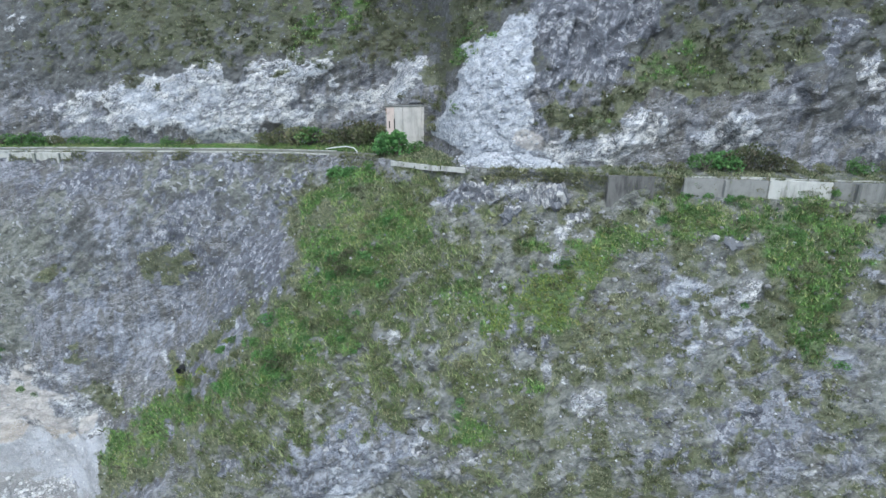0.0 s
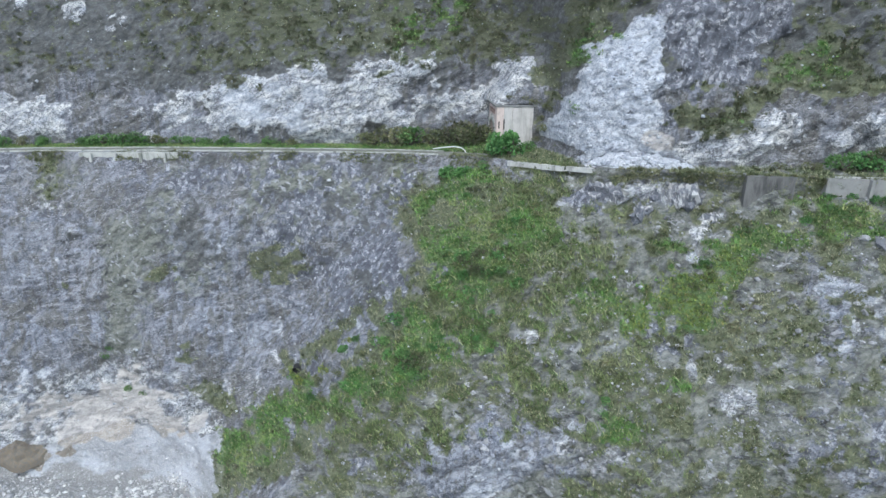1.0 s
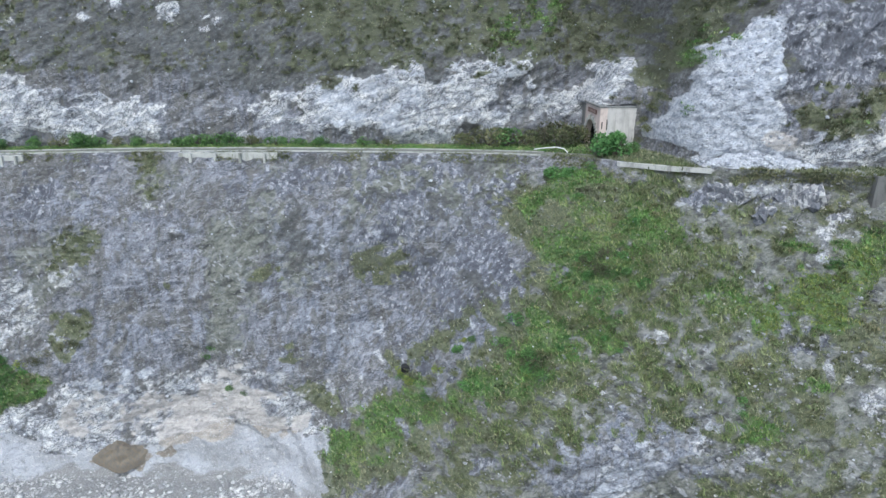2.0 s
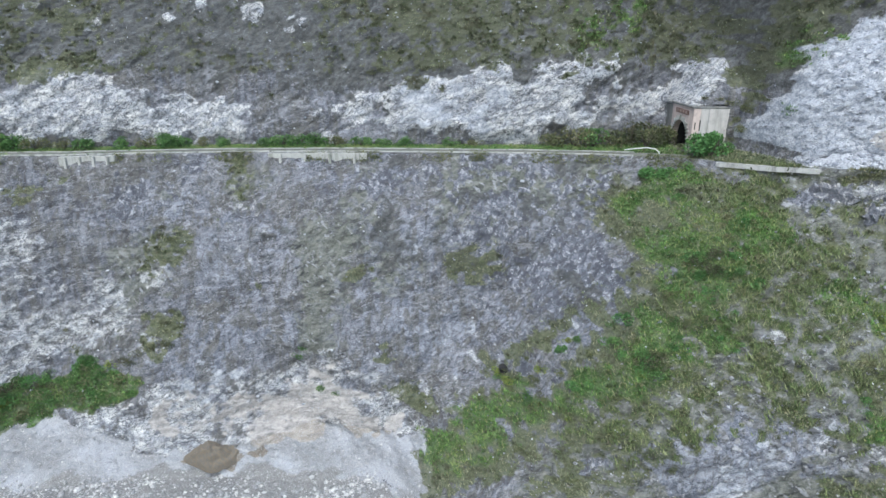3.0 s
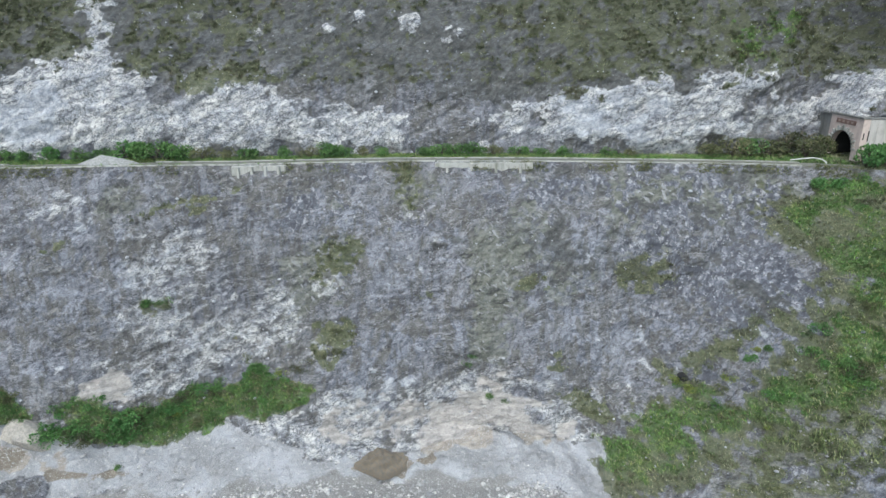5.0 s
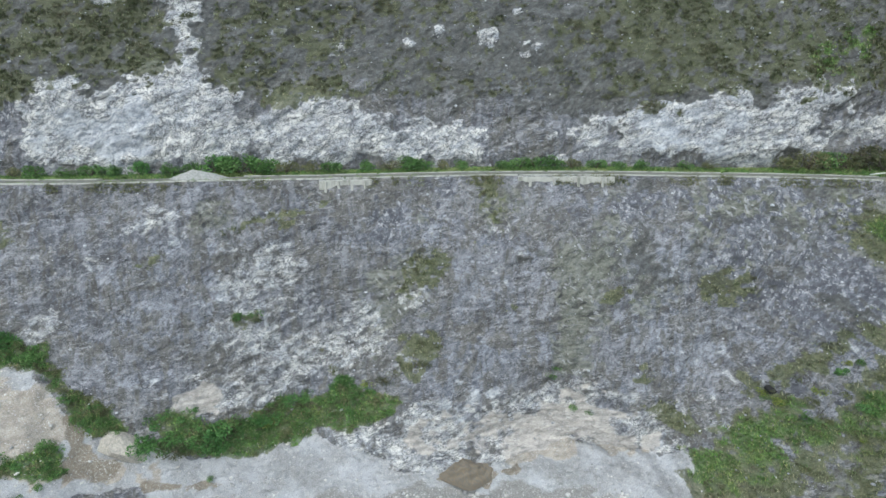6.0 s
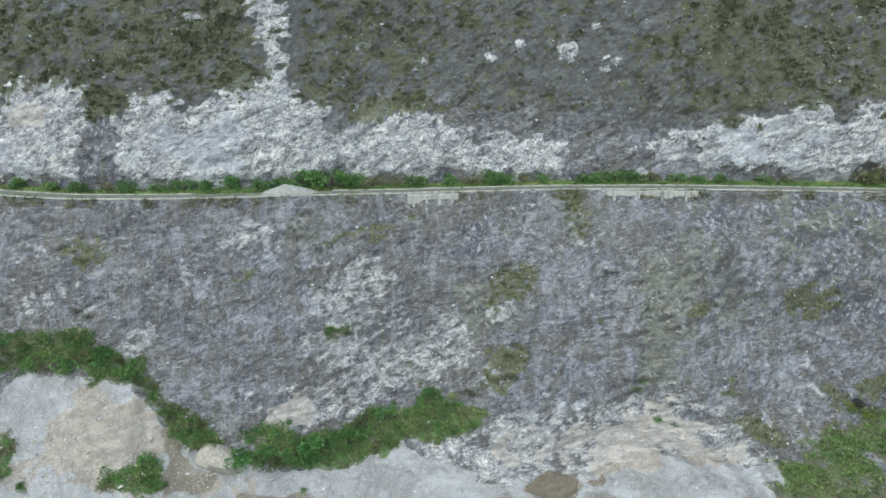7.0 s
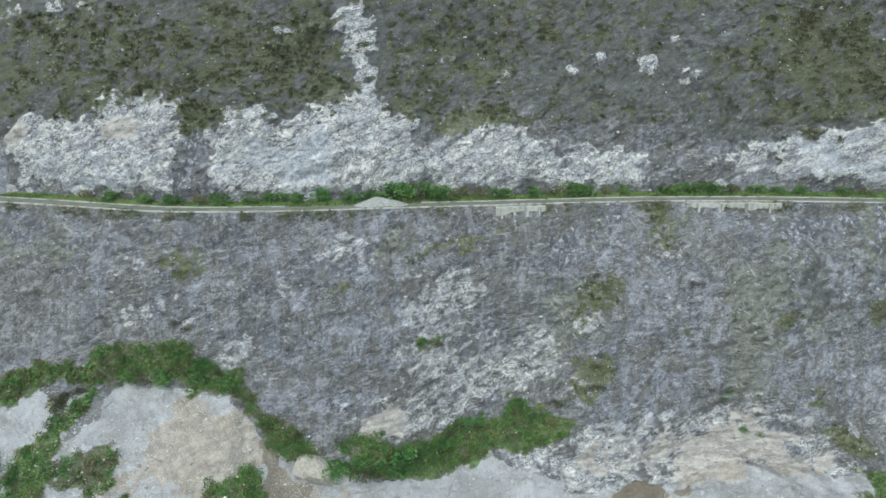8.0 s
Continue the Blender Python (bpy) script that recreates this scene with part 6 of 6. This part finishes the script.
def heap_mesh(name, rx, ry, high, seed, power=1.0, rough=0.15):
    """A heap of loose stuff with an uneven outline; its skirt runs into the ground."""
    verts, faces = [(0, 0, high)], []
    rings, spokes = 12, 40
    for i in range(1, rings + 1):
        for k in range(spokes):
            a = 2 * math.pi * k / spokes
            f = i / (rings - 2)
            edge = 1 + 0.35 * noise.noise((math.cos(a) * 1.3, math.sin(a) * 1.3, seed))
            x, y = f * edge * rx * math.cos(a), f * edge * ry * math.sin(a)
            z = high * max(0, 1 - f) ** power if f <= 1 else -(f - 1) * 1.6 * high
            z += high * rough * noise.noise((x * 0.9, y * 0.9, seed + 3)) * min(1, 2 * max(0, 1.15 - f))
            verts.append((x, y, z))
    for k in range(spokes):
        faces.append((0, 1 + k, 1 + (k + 1) % spokes))
    for i in range(rings - 1):
        for k in range(spokes):
            a, b = 1 + i * spokes + k, 1 + i * spokes + (k + 1) % spokes
            faces.append((a, a + spokes, b + spokes, b))
    return mesh_of(name, verts, faces)


# rockfall that covers the old road
rockfall = part("rubble_mound", heap_mesh("rubble_mound", 7.4, 2.6, 1.9, 4, 0.7, 0.9), rubble_material)
rockfall.location = (11.0, 98.6, float(road_height(11)) + 0.1)
rockfall.rotation_euler = (0.1, 0, -0.42)
tagged(rockfall, "heap of pale blue-grey rubble fallen across the road", "rubble")
n = 1500
u, v = np.random.normal(0, 0.55, n), np.random.normal(0, 0.45, n)
u, v = np.clip(u, -1.5, 1.3), np.clip(v, -0.9, 1.0)
hh = np.maximum(0, 1 - np.hypot(u, v)) ** 0.8 * 2.0 + np.maximum(0, v) * 0.9
place = np.stack((11.0 + u * 6.6 * 0.91 + v * 2.5 * 0.41, 98.6 - u * 6.6 * 0.41 + v * 2.5 * 0.91, float(road_height(11)) + hh - 0.05), -1)
scatter_mesh("rockfall_stones", unit_stones, stone_faces, place, np.random.lognormal(-0.95, 0.55, n).clip(0.15, 1.7), np.random.uniform(0, 6.28, n), rubble_material, "broken blue-grey stones of the rockfall", "stones")

# gravel heap on the road
gravel_heap_material = make_stone_material("grey_gravel", (0.27, 0.28, 0.27), (0.42, 0.42, 0.41))
heap = part("gravel_mound", heap_mesh("gravel_mound", 4.9, 2.1, 1.7, 9, 0.9, 0.12), gravel_heap_material)
heap.location = (-151.5, float(road_edge(-151.5)) + 2.9, float(road_height(-151)) + 0.02)
heap.rotation_euler = (0, 0, 0.15)
tagged(heap, "heap of pale grey gravel on the road", "gravel heap")

# brown dirt heap and a block of tan rock at the cliff's foot
p = slope_point(-99, 5.5)
dirt = part("dirt_mound", heap_mesh("dirt_mound", 4.6, 2.6, 2.5, 21, 1.0, 0.35), dirt_material)
dirt.location = (p.x - 0.6, p.y - 0.1, p.z - 0.3)
dirt.rotation_euler = (radians(36), 0, 0)
tagged(dirt, "heap of damp brown dirt at the cliff's foot", "dirt heap")
block_mesh = chunk_mesh("rock_block", 97, 2, 0.8)
block_mesh.materials.append(tan_rock_material)
p = slope_point(-161, 14.6)
block = new("rock_block", block_mesh)
block.location, block.scale, block.rotation_euler = (p.x, p.y + 0.6, p.z - 0.3), (10.0, 5.5, 7.6), (0.1, 0.35, 0.4)
tagged(block, "pale tan rock block above the gravel bank", "rock")

# white pipe rail at the road's end
curve = bpy.data.curves.new("pipe", "CURVE")
curve.dimensions, curve.bevel_depth, curve.bevel_resolution = "3D", 0.11, 2
line = curve.splines.new("POLY")
ez = float(road_height(-18))
pts = [(-22, 118.2, ez + 0.5), (-20, 118.0, ez + 0.8), (-18, 117.6, ez + 1.05), (-16.6, 117.0, ez + 0.9), (-16, 116.6, ez + 0.4), (-15.9, 116.4, ez - 0.2)]
line.points.add(len(pts) - 1)
for q, c in zip(line.points, pts):
    q.co = (*c, 1)
dg = bpy.context.evaluated_depsgraph_get()
pipe_ob = bpy.data.objects.new("tmp", curve)
scene.collection.objects.link(pipe_ob)
dg.update()
pipe_me = bpy.data.meshes.new_from_object(pipe_ob.evaluated_get(bpy.context.evaluated_depsgraph_get()))
bpy.data.objects.remove(pipe_ob)
tagged(part("pipe_rail", pipe_me, pipe_material), "bent white pipe rail at the road's end", "rail")


# dark drain mouth in the cliff, the shade inside put into its black colour
def build_drain(x, z):
    p = slope_point(x, z)
    d = thing("drain_mouth", (p.x, p.y - 0.35, p.z + 0.1), "dark drain opening in the rock face", "drain")
    bm = bmesh.new()
    bmesh.ops.create_cone(bm, cap_ends=False, segments=18, radius1=0.6, radius2=0.6, depth=1.6)
    bm.transform(Matrix.Rotation(radians(90), 4, "X") @ Matrix.Diagonal((1.25, 0.8, 1, 1)))
    part("pipe_wall", bm, black_material, d)
    bm = bmesh.new()
    bmesh.ops.create_circle(bm, cap_ends=True, segments=18, radius=0.6)
    bm.transform(Matrix.Translation((0, 0.6, 0)) @ Matrix.Rotation(radians(90), 4, "X") @ Matrix.Diagonal((1.25, 0.8, 1, 1)))
    part("pipe_end", bm, black_material, d)
    return d


build_drain(-45.6, 24.4)


# ---- plants ----
def leaf_ball(rnd, verts, faces, centre, radius, count, leaf, squash=0.8):
    """Leaves as small bent blades round a lobe of a crown."""
    for k in range(count):
        n = Vector((rnd.gauss(0, 1), rnd.gauss(0, 1), rnd.gauss(0.25, 1))).normalized()
        at = Vector(centre) + Vector((n.x, n.y, n.z * squash)) * radius * rnd.uniform(0.72, 1.05)
        out = (n + Vector((rnd.uniform(-0.7, 0.7), rnd.uniform(-0.7, 0.7), rnd.uniform(-0.4, 0.6)))).normalized()
        side = out.cross(Vector((rnd.uniform(-1, 1), rnd.uniform(-1, 1), rnd.uniform(-1, 1)))).normalized()
        s = leaf * rnd.uniform(0.6, 1.3)
        a = len(verts)
        verts += [tuple(at - out * s * 0.5), tuple(at + side * s * 0.42), tuple(at + out * s * 0.6), tuple(at - side * s * 0.42)]
        faces.append((a, a + 1, a + 2, a + 3))


def crown_mesh(seed, leaf=0.2, lobes=9, wide=1.0, tall=0.8):
    rnd = random.Random(seed)
    verts, faces = [], []
    for k in range(lobes):
        a = rnd.uniform(0, 6.28)
        d = rnd.uniform(0.05, 0.62) * wide
        z = rnd.uniform(0.32, 0.75) * tall * (1.15 - 0.5 * d)
        leaf_ball(rnd, verts, faces, (d * math.cos(a), d * math.sin(a), z), rnd.uniform(0.24, 0.40), 100, leaf)
    return mesh_of("crown", verts, faces)


def stem_mesh(seed):
    rnd = random.Random(seed)
    bm = bmesh.new()
    for k in range(4):
        a = rnd.uniform(0, 6.28)
        tip = Vector((0.35 * math.cos(a), 0.35 * math.sin(a), 0.6))
        limb = bmesh.ops.create_cone(bm, cap_ends=True, segments=6, radius1=0.05, radius2=0.02, depth=tip.length)
        m = Matrix.Translation(tip / 2) @ tip.to_track_quat("Z", "Y").to_matrix().to_4x4()
        bmesh.ops.transform(bm, matrix=m, verts=limb["verts"])
    me = bpy.data.meshes.new("stem")
    bm.to_mesh(me)
    bm.free()
    me.materials.append(bark_material)
    return me


CROWNS = {}
for kind_name, mat, leaf in (("green", shrub_material, 0.085), ("olive", olive_material, 0.07), ("big", big_leaf_material, 0.095), ("scrub", scrub_material, 0.075), ("lime", yellow_grass_material, 0.09)):
    CROWNS[kind_name] = []
    for k in range(4):
        me = crown_mesh(900 + 10 * k + len(kind_name), leaf)
        me.materials.append(mat)
        CROWNS[kind_name].append(me)
STEMS = [stem_mesh(70 + k) for k in range(3)]
SHRUB_LABELS = {"green": "dense dark green shrub with small leaves", "olive": "dry olive-green bush with thin twigs", "big": "large-leaved bright green shrub in full leaf", "lime": "light yellow-green leafy bush", "scrub": "low dark green scrub bush on rock"}


def shrub(kind_name, place, size, where, group, tall=1.0):
    s = new("shrub")
    s.location = place
    s.scale = (size, size, size * tall)
    s.rotation_euler = (0, 0, random.uniform(0, 6.28))
    tagged(s, SHRUB_LABELS[kind_name] + " " + where, "shrub", group)
    part("crown", random.choice(CROWNS[kind_name]), None, s)
    part("stem", random.choice(STEMS), None, s)
    return s


def road_shrub(kind_name, x, size, back_by=1.0, tall=1.0):
    """A bush on the verge between the road and the rock cut."""
    y = float(cut_foot(x)) - back_by
    shrub(kind_name, (x, y, float(road_height(x)) - 0.15), size * 1.55, "beside the road", "roadside shrubs", tall)


for kind_name, x, size, off in (("green", -157, 1.8, 1.2), ("green", -152, 2.2, 0.8), ("big", -148.5, 3.4, 0.5), ("green", -144.5, 3.4, 0.8), ("green", -142, 3.2, 1.2), ("green", -139.5, 2.6, 1.0),
                                ("olive", -136, 2.2, 1.0), ("olive", -131, 1.8, 1.0), ("green", -127.5, 2.3, 1.2), ("green", -120, 1.9, 1.0), ("olive", -115.5, 2.6, 1.0), ("green", -112, 2.5, 1.0),
                                ("green", -109, 2.3, 1.0), ("olive", -105, 1.7, 1.2), ("green", -101, 1.8, 1.0), ("green", -92, 2.0, 1.0), ("green", -89, 2.3, 0.8), ("green", -85.5, 2.6, 1.0),
                                ("green", -82, 2.2, 0.8), ("olive", -78, 1.7, 1.2), ("green", -73, 1.8, 1.0), ("green", -68, 1.5, 1.0), ("green", -64, 1.6, 1.2), ("green", -55, 1.6, 1.0), ("olive", -50, 1.6, 1.0),
                                ("olive", -34, 3.2, 1.0), ("olive", -30, 3.4, 1.2), ("green", -26.5, 3.3, 1.6), ("olive", -22.5, 2.8, 1.2), ("scrub", -19, 3.4, 1.4), ("scrub", -15.5, 3.6, 1.6),
                                ("big", -162, 2.0, 1.0), ("green", -167, 1.7, 1.0), ("green", -171, 2.0, 1.0), ("green", -176, 1.7, 1.0), ("green", -181, 2.1, 1.2), ("olive", -185, 1.6, 1.0), ("green", -190, 2.0, 1.0),
                                ("green", -196, 1.7, 1.0), ("green", -203, 2.0, 1.0), ("olive", -209, 1.6, 1.0)):
    road_shrub(kind_name, x, size, off, random.uniform(0.8, 1.1))
road_shrub("big", -11.0, 2.9, 13.0, 1.1)
road_shrub("big", -8.2, 3.2, 11.4, 1.1)
road_shrub("green", -5.6, 1.8, 8.0, 1.0)
road_shrub("olive", -4.5, 0.9, 6.5, 0.9)
road_shrub("olive", -14.0, 3.0, 3.0, 1.1)
road_shrub("scrub", -16.5, 2.6, 4.0, 1.1)
for kind_name, x, size, off in (("green", 37.6, 2.0, 1.8), ("big", 40.3, 2.3, 1.6), ("scrub", 43, 2.9, 1.0), ("scrub", 45.5, 2.5, 1.2), ("olive", 48, 1.5, 1.6), ("olive", 52, 1.3, 1.4), ("green", 56, 1.6, 1.6), ("olive", 60, 1.5, 1.0),
                                ("olive", 34, 1.1, 1.4), ("olive", 30, 0.9, 1.0)):
    road_shrub(kind_name, x, size, off)


def slope_shrub(kind_name, x, z, size, where="on the slope", group="slope shrubs"):
    p = slope_point(x, z)
    shrub(kind_name, (p.x, p.y + 0.1 * size, p.z - 0.3 * size), size, where, group, random.uniform(0.75, 1.0))


for x, z, size in ((-2.4, 61.2, 2.0), (-1.6, 63.0, 2.2), (-2.0, 65.0, 2.2), (-1.0, 66.8, 2.0), (-3.0, 67.6, 1.8), (-5.0, 68.2, 1.5), (-8.0, 68.2, 1.3)):
    slope_shrub("olive", x, z, size, "beside the tunnel portal", "bushes round the portal")
# thicket along the foot of the cliff
random.seed(5)
foot_line = ((-213, 24.5), (-205, 26.5), (-197, 29.5), (-189, 32.0), (-183, 33.0), (-178, 31.0), (-172, 25.5), (-167, 20.5), (-162, 16.5), (-156, 14.0), (-150, 13.2), (-144, 13.8), (-138, 15.6), (-132, 17.6), (-126, 19.4), (-119, 20.6))
for (xa, za), (xb, zb) in zip(foot_line, foot_line[1:]):
    for k in range(6):
        f = random.random()
        kind_name = random.choice(("green", "green", "big", "scrub", "lime", "olive")) if xa > -166 else random.choice(("green", "scrub", "olive", "green"))
        slope_shrub(kind_name, xa + (xb - xa) * f, za + (zb - za) * f + random.uniform(-1.6, 1.6), random.uniform(1.6, 3.2) * (0.72 if -176 < xa < -160 else 1.0), "at the cliff's foot", "thicket at the cliff's foot")
for xa, xb, za, zb, n in ((-162, -154, 15.0, 14.0, 6), (-155, -144, 13.8, 14.6, 10), (-145, -136, 14.6, 17, 6), (-192, -180, 32, 32.5, 5)):
    for k in range(n):
        f = (k + random.random()) / n
        slope_shrub(random.choice(("big", "big", "green", "scrub")), xa + (xb - xa) * f, za + (zb - za) * f + random.uniform(-0.8, 0.8), random.uniform(3.0, 4.6), "at the cliff's foot", "thicket at the cliff's foot")
for x, z, size in ((-109, 24.4, 2.6), (-111, 23.6, 2.8), (-113.5, 22.6, 2.6), (-115.5, 21.4, 2.6), (-107, 43.5, 1.6), (-108.6, 45.2, 1.7), (-109.5, 41.8, 1.4), (-107.6, 30.4, 1.6), (-108.8, 28.6, 1.7), (-127.9, 26.4, 1.0), (-184.8, 39.6, 2.2), (-187, 40.2, 1.8), (-139, 33.8, 1.5)):
    slope_shrub(random.choice(("scrub", "olive")), x, z, size, "on the bare cliff", "cliff shrubs")
# brush on the green headland
for x0, z0, n in ((-26.5, 33.2, 5), (-26.8, 35.2, 3), (-16.2, 46.5, 5), (-15.0, 44.4, 4), (-16.9, 56.4, 3), (-19.1, 54.6, 3)):
    for k in range(n):
        slope_shrub(random.choice(("big", "green", "green", "scrub")), x0 + random.gauss(0, 1.5), z0 + random.gauss(0, 1.2), random.uniform(1.8, 3.2), "on the green spur", "brush on the spur")
for k in range(40):
    x = random.uniform(-48, -6)
    f = (-8 - x) / 38
    z = 53 - 31 * f + random.uniform(-9, 3) * (1 - 0.3 * f)
    slope_shrub(random.choice(("green", "green", "olive", "olive", "big", "lime")), x, z, random.uniform(0.9, 2.3), "on the green spur", "brush on the spur")
for x0, z0, n in ((33, 60.5, 5), (43.8, 60, 4), (37, 58.6, 5), (40.5, 58.4, 5), (47.5, 59, 5), (52, 59, 5), (56, 59, 5), (35, 57, 6), (48, 56.5, 7), (46, 49, 6), (49, 44, 4), (18, 50, 5), (3, 31, 4), (32.5, 57.5, 4)):
    for k in range(n):
        slope_shrub(random.choice(("green", "green", "olive", "big")), x0 + random.gauss(0, 4 if n > 5 else 1.2), min(60.5, z0 + random.gauss(0, 1.6)), random.uniform(0.9, 2.0), "on the headland", "brush on the headland")
for x, z, size in ((-83.5, 22.5, 2.0), (-82.5, 24, 1.4), (-79, 16.5, 1.8), (-76.5, 16.0, 1.6), (-193, 14.5, 2.2), (-197, 16, 2.4), (-200, 13.5, 2.2), (-147.5, 7.5, 1.4), (-173, 12.5, 1.8), (-176, 12, 1.6), (-170.5, 13, 1.5)):
    slope_shrub("green", x, z, size, "on the bank", "bank shrubs")


def small_crowns(count, seed, leaf):
    """Little round bushes for the joined brush."""
    units = []
    for k in range(count):
        rnd = random.Random(seed + k)
        verts, quads = [], []
        for b in range(4):
            a, d = rnd.uniform(0, 6.28), rnd.uniform(0.1, 0.5)
            leaf_ball(rnd, verts, quads, (d * math.cos(a), d * math.sin(a), rnd.uniform(0.2, 0.5)), rnd.uniform(0.26, 0.42), 34, leaf)
        units.append(verts)
    return units, quads


def blade_units(count, blades, tall, wide, spread, seed):
    """Tufts of leaning blades, each blade one long triangle."""
    rnd = random.Random(seed)
    units = []
    for k in range(count):
        verts = []
        for b in range(blades):
            a = rnd.uniform(0, 6.28)
            bx, by = spread * rnd.gauss(0, 0.45), spread * rnd.gauss(0, 0.45)
            lx, ly = math.cos(a), math.sin(a)
            w = wide * rnd.uniform(0.6, 1.2)
            reach, h = spread * rnd.uniform(0.2, 0.9), tall * rnd.uniform(0.5, 1.2)
            verts += [(bx - ly * w * 0.5, by + lx * w * 0.5, -0.06), (bx + ly * w * 0.5, by - lx * w * 0.5, -0.06 + h * 0.2), (bx + lx * reach, by + ly * reach - 0.08, h)]
        units.append(verts)
    return units, [(3 * b, 3 * b + 1, 3 * b + 2) for b in range(blades)]


def sow(name, weight, density, most, unit, size_range, material, label, category):
    at, r_, c_ = pick(weight, density, most)
    size = np.random.uniform(size_range[0], size_range[1], len(at))
    return scatter_mesh(name, unit[0], unit[1], at, size, np.random.uniform(0, 6.28, len(at)), material, label, category)


spur_band = HEADLAND * LUSH * soft_step(-GX, 4, 12)
foot_band = np.where((ZONE == 1) & (GZ < 37), np.maximum(LUSH, GREEN), 0) * np.clip((GX + 112) / -6, 0, 1)
upper_band = np.where(ZONE == 3, GREEN, 0)
for name, band, dens, most, mat, seed, leaf, words in (("green_brush", spur_band + foot_band, 0.22, 420, shrub_material, 500, 0.15, "dense green brush on the spur and bank"),
                                                      ("lime_brush", spur_band + 0.8 * foot_band, 0.14, 240, big_leaf_material, 540, 0.17, "light green brush on the spur and bank"),
                                                      ("olive_brush", spur_band + 0.7 * foot_band + 0.5 * HEADLAND * GREEN, 0.16, 420, olive_material, 580, 0.14, "dry olive brush on the headland"),
                                                      ("dark_scrub", upper_band * soft_step(fractal(GX / 5, GZ / 4, 83, 3), 0.45, 0.6), 0.16, 420, scrub_material, 620, 0.14, "dark scrub bushes above the road")):
    at, r_, c_ = pick(band, dens, most)
    at[:, 2] -= 0.2
    scatter_mesh(name, *small_crowns(6, seed, leaf), at, np.random.uniform(0.6, 1.9, len(at)), np.random.uniform(0, 6.28, len(at)), mat, words, "brush")
for name, mat, seed, words in (("leafy_bank_brush", shrub_material, 660, "dense green brush at the cliff's foot"), ("olive_bank_brush", olive_material, 700, "pale olive brush at the cliff's foot")):
    at, r_, c_ = pick(foot_band, 0.2, 150)
    at[:, 2] -= 0.3
    scatter_mesh(name, *small_crowns(6, seed, 0.12), at, np.random.uniform(0.9, 2.6, len(at)), np.random.uniform(0, 6.28, len(at)), mat, words, "brush")
thin = blade_units(14, 11, 0.4, 0.11, 0.5, 11)
coarse = blade_units(14, 16, 0.7, 0.1, 0.8, 13)
leafy = blade_units(14, 13, 0.42, 0.15, 0.5, 12)
land = np.where(ZONE == 0, 0, 1.0)
road_free = np.where((ZONE == 2) & (GX < -12) & (GY < road_edge(GX) + 3.6), np.where(GY < road_edge(GX) + 0.5, 0.3, 0.0), 1.0)
sow("dry_grass", land * np.where(ZONE == 3, 0.28, 1.0) * road_free * GREEN * (1 - 0.5 * LUSH) * (1 - 0.9 * GRAVEL), 3.6, 62000, thin, (0.6, 1.3), dry_grass_material, "dry olive grass tufts on the rock slope", "grass")
SPUR = HEADLAND * GREEN * np.clip(1.1 - LUSH, 0, 1) * soft_step(-GX, -14, 4) * soft_step(GREEN, 0.3, 0.7)
sow("tall_grass", SPUR * soft_step(GZ, 16, 26), 2.4, 9000, coarse, (0.7, 1.5), straw_grass_material, "tall yellowish olive grass on the spur", "grass")
sow("green_grass", land * road_free * np.maximum(LUSH, np.where((ZONE == 2) & (GX < -12), 1.5, 0)) * (1 - YELLOW), 4.6, 40000, leafy, (0.7, 1.4), green_grass_material, "lush green grass and ferns on the slope", "grass")
sow("yellow_grass", land * YELLOW * LUSH, 5.0, 6000, thin, (0.7, 1.3), yellow_grass_material, "yellow-green grass on the headland", "grass")
sow("low_scrub", land * road_free * GREEN * soft_step(fractal(GX / 3, GZ / 3, 88, 3), 0.35, 0.6) * np.where((ZONE == 3), 1.0, 0.3), 2.6, 26000, leafy, (0.7, 1.5), scrub_material, "dark low scrub on the slope", "scrub")
edge_w = np.zeros(GX.shape)
edge_w[rows_bed + rows_low - 6:rows_bed + rows_low + 1] = soft_step(fractal(GX[:7] / 3.5, GZ[:7] * 0, 99, 3), 0.42, 0.6)
sow("verge_grass", edge_w, 5.0, 7000, leafy, (0.6, 1.2), olive_material, "tangled olive grass along the road's edge", "grass")
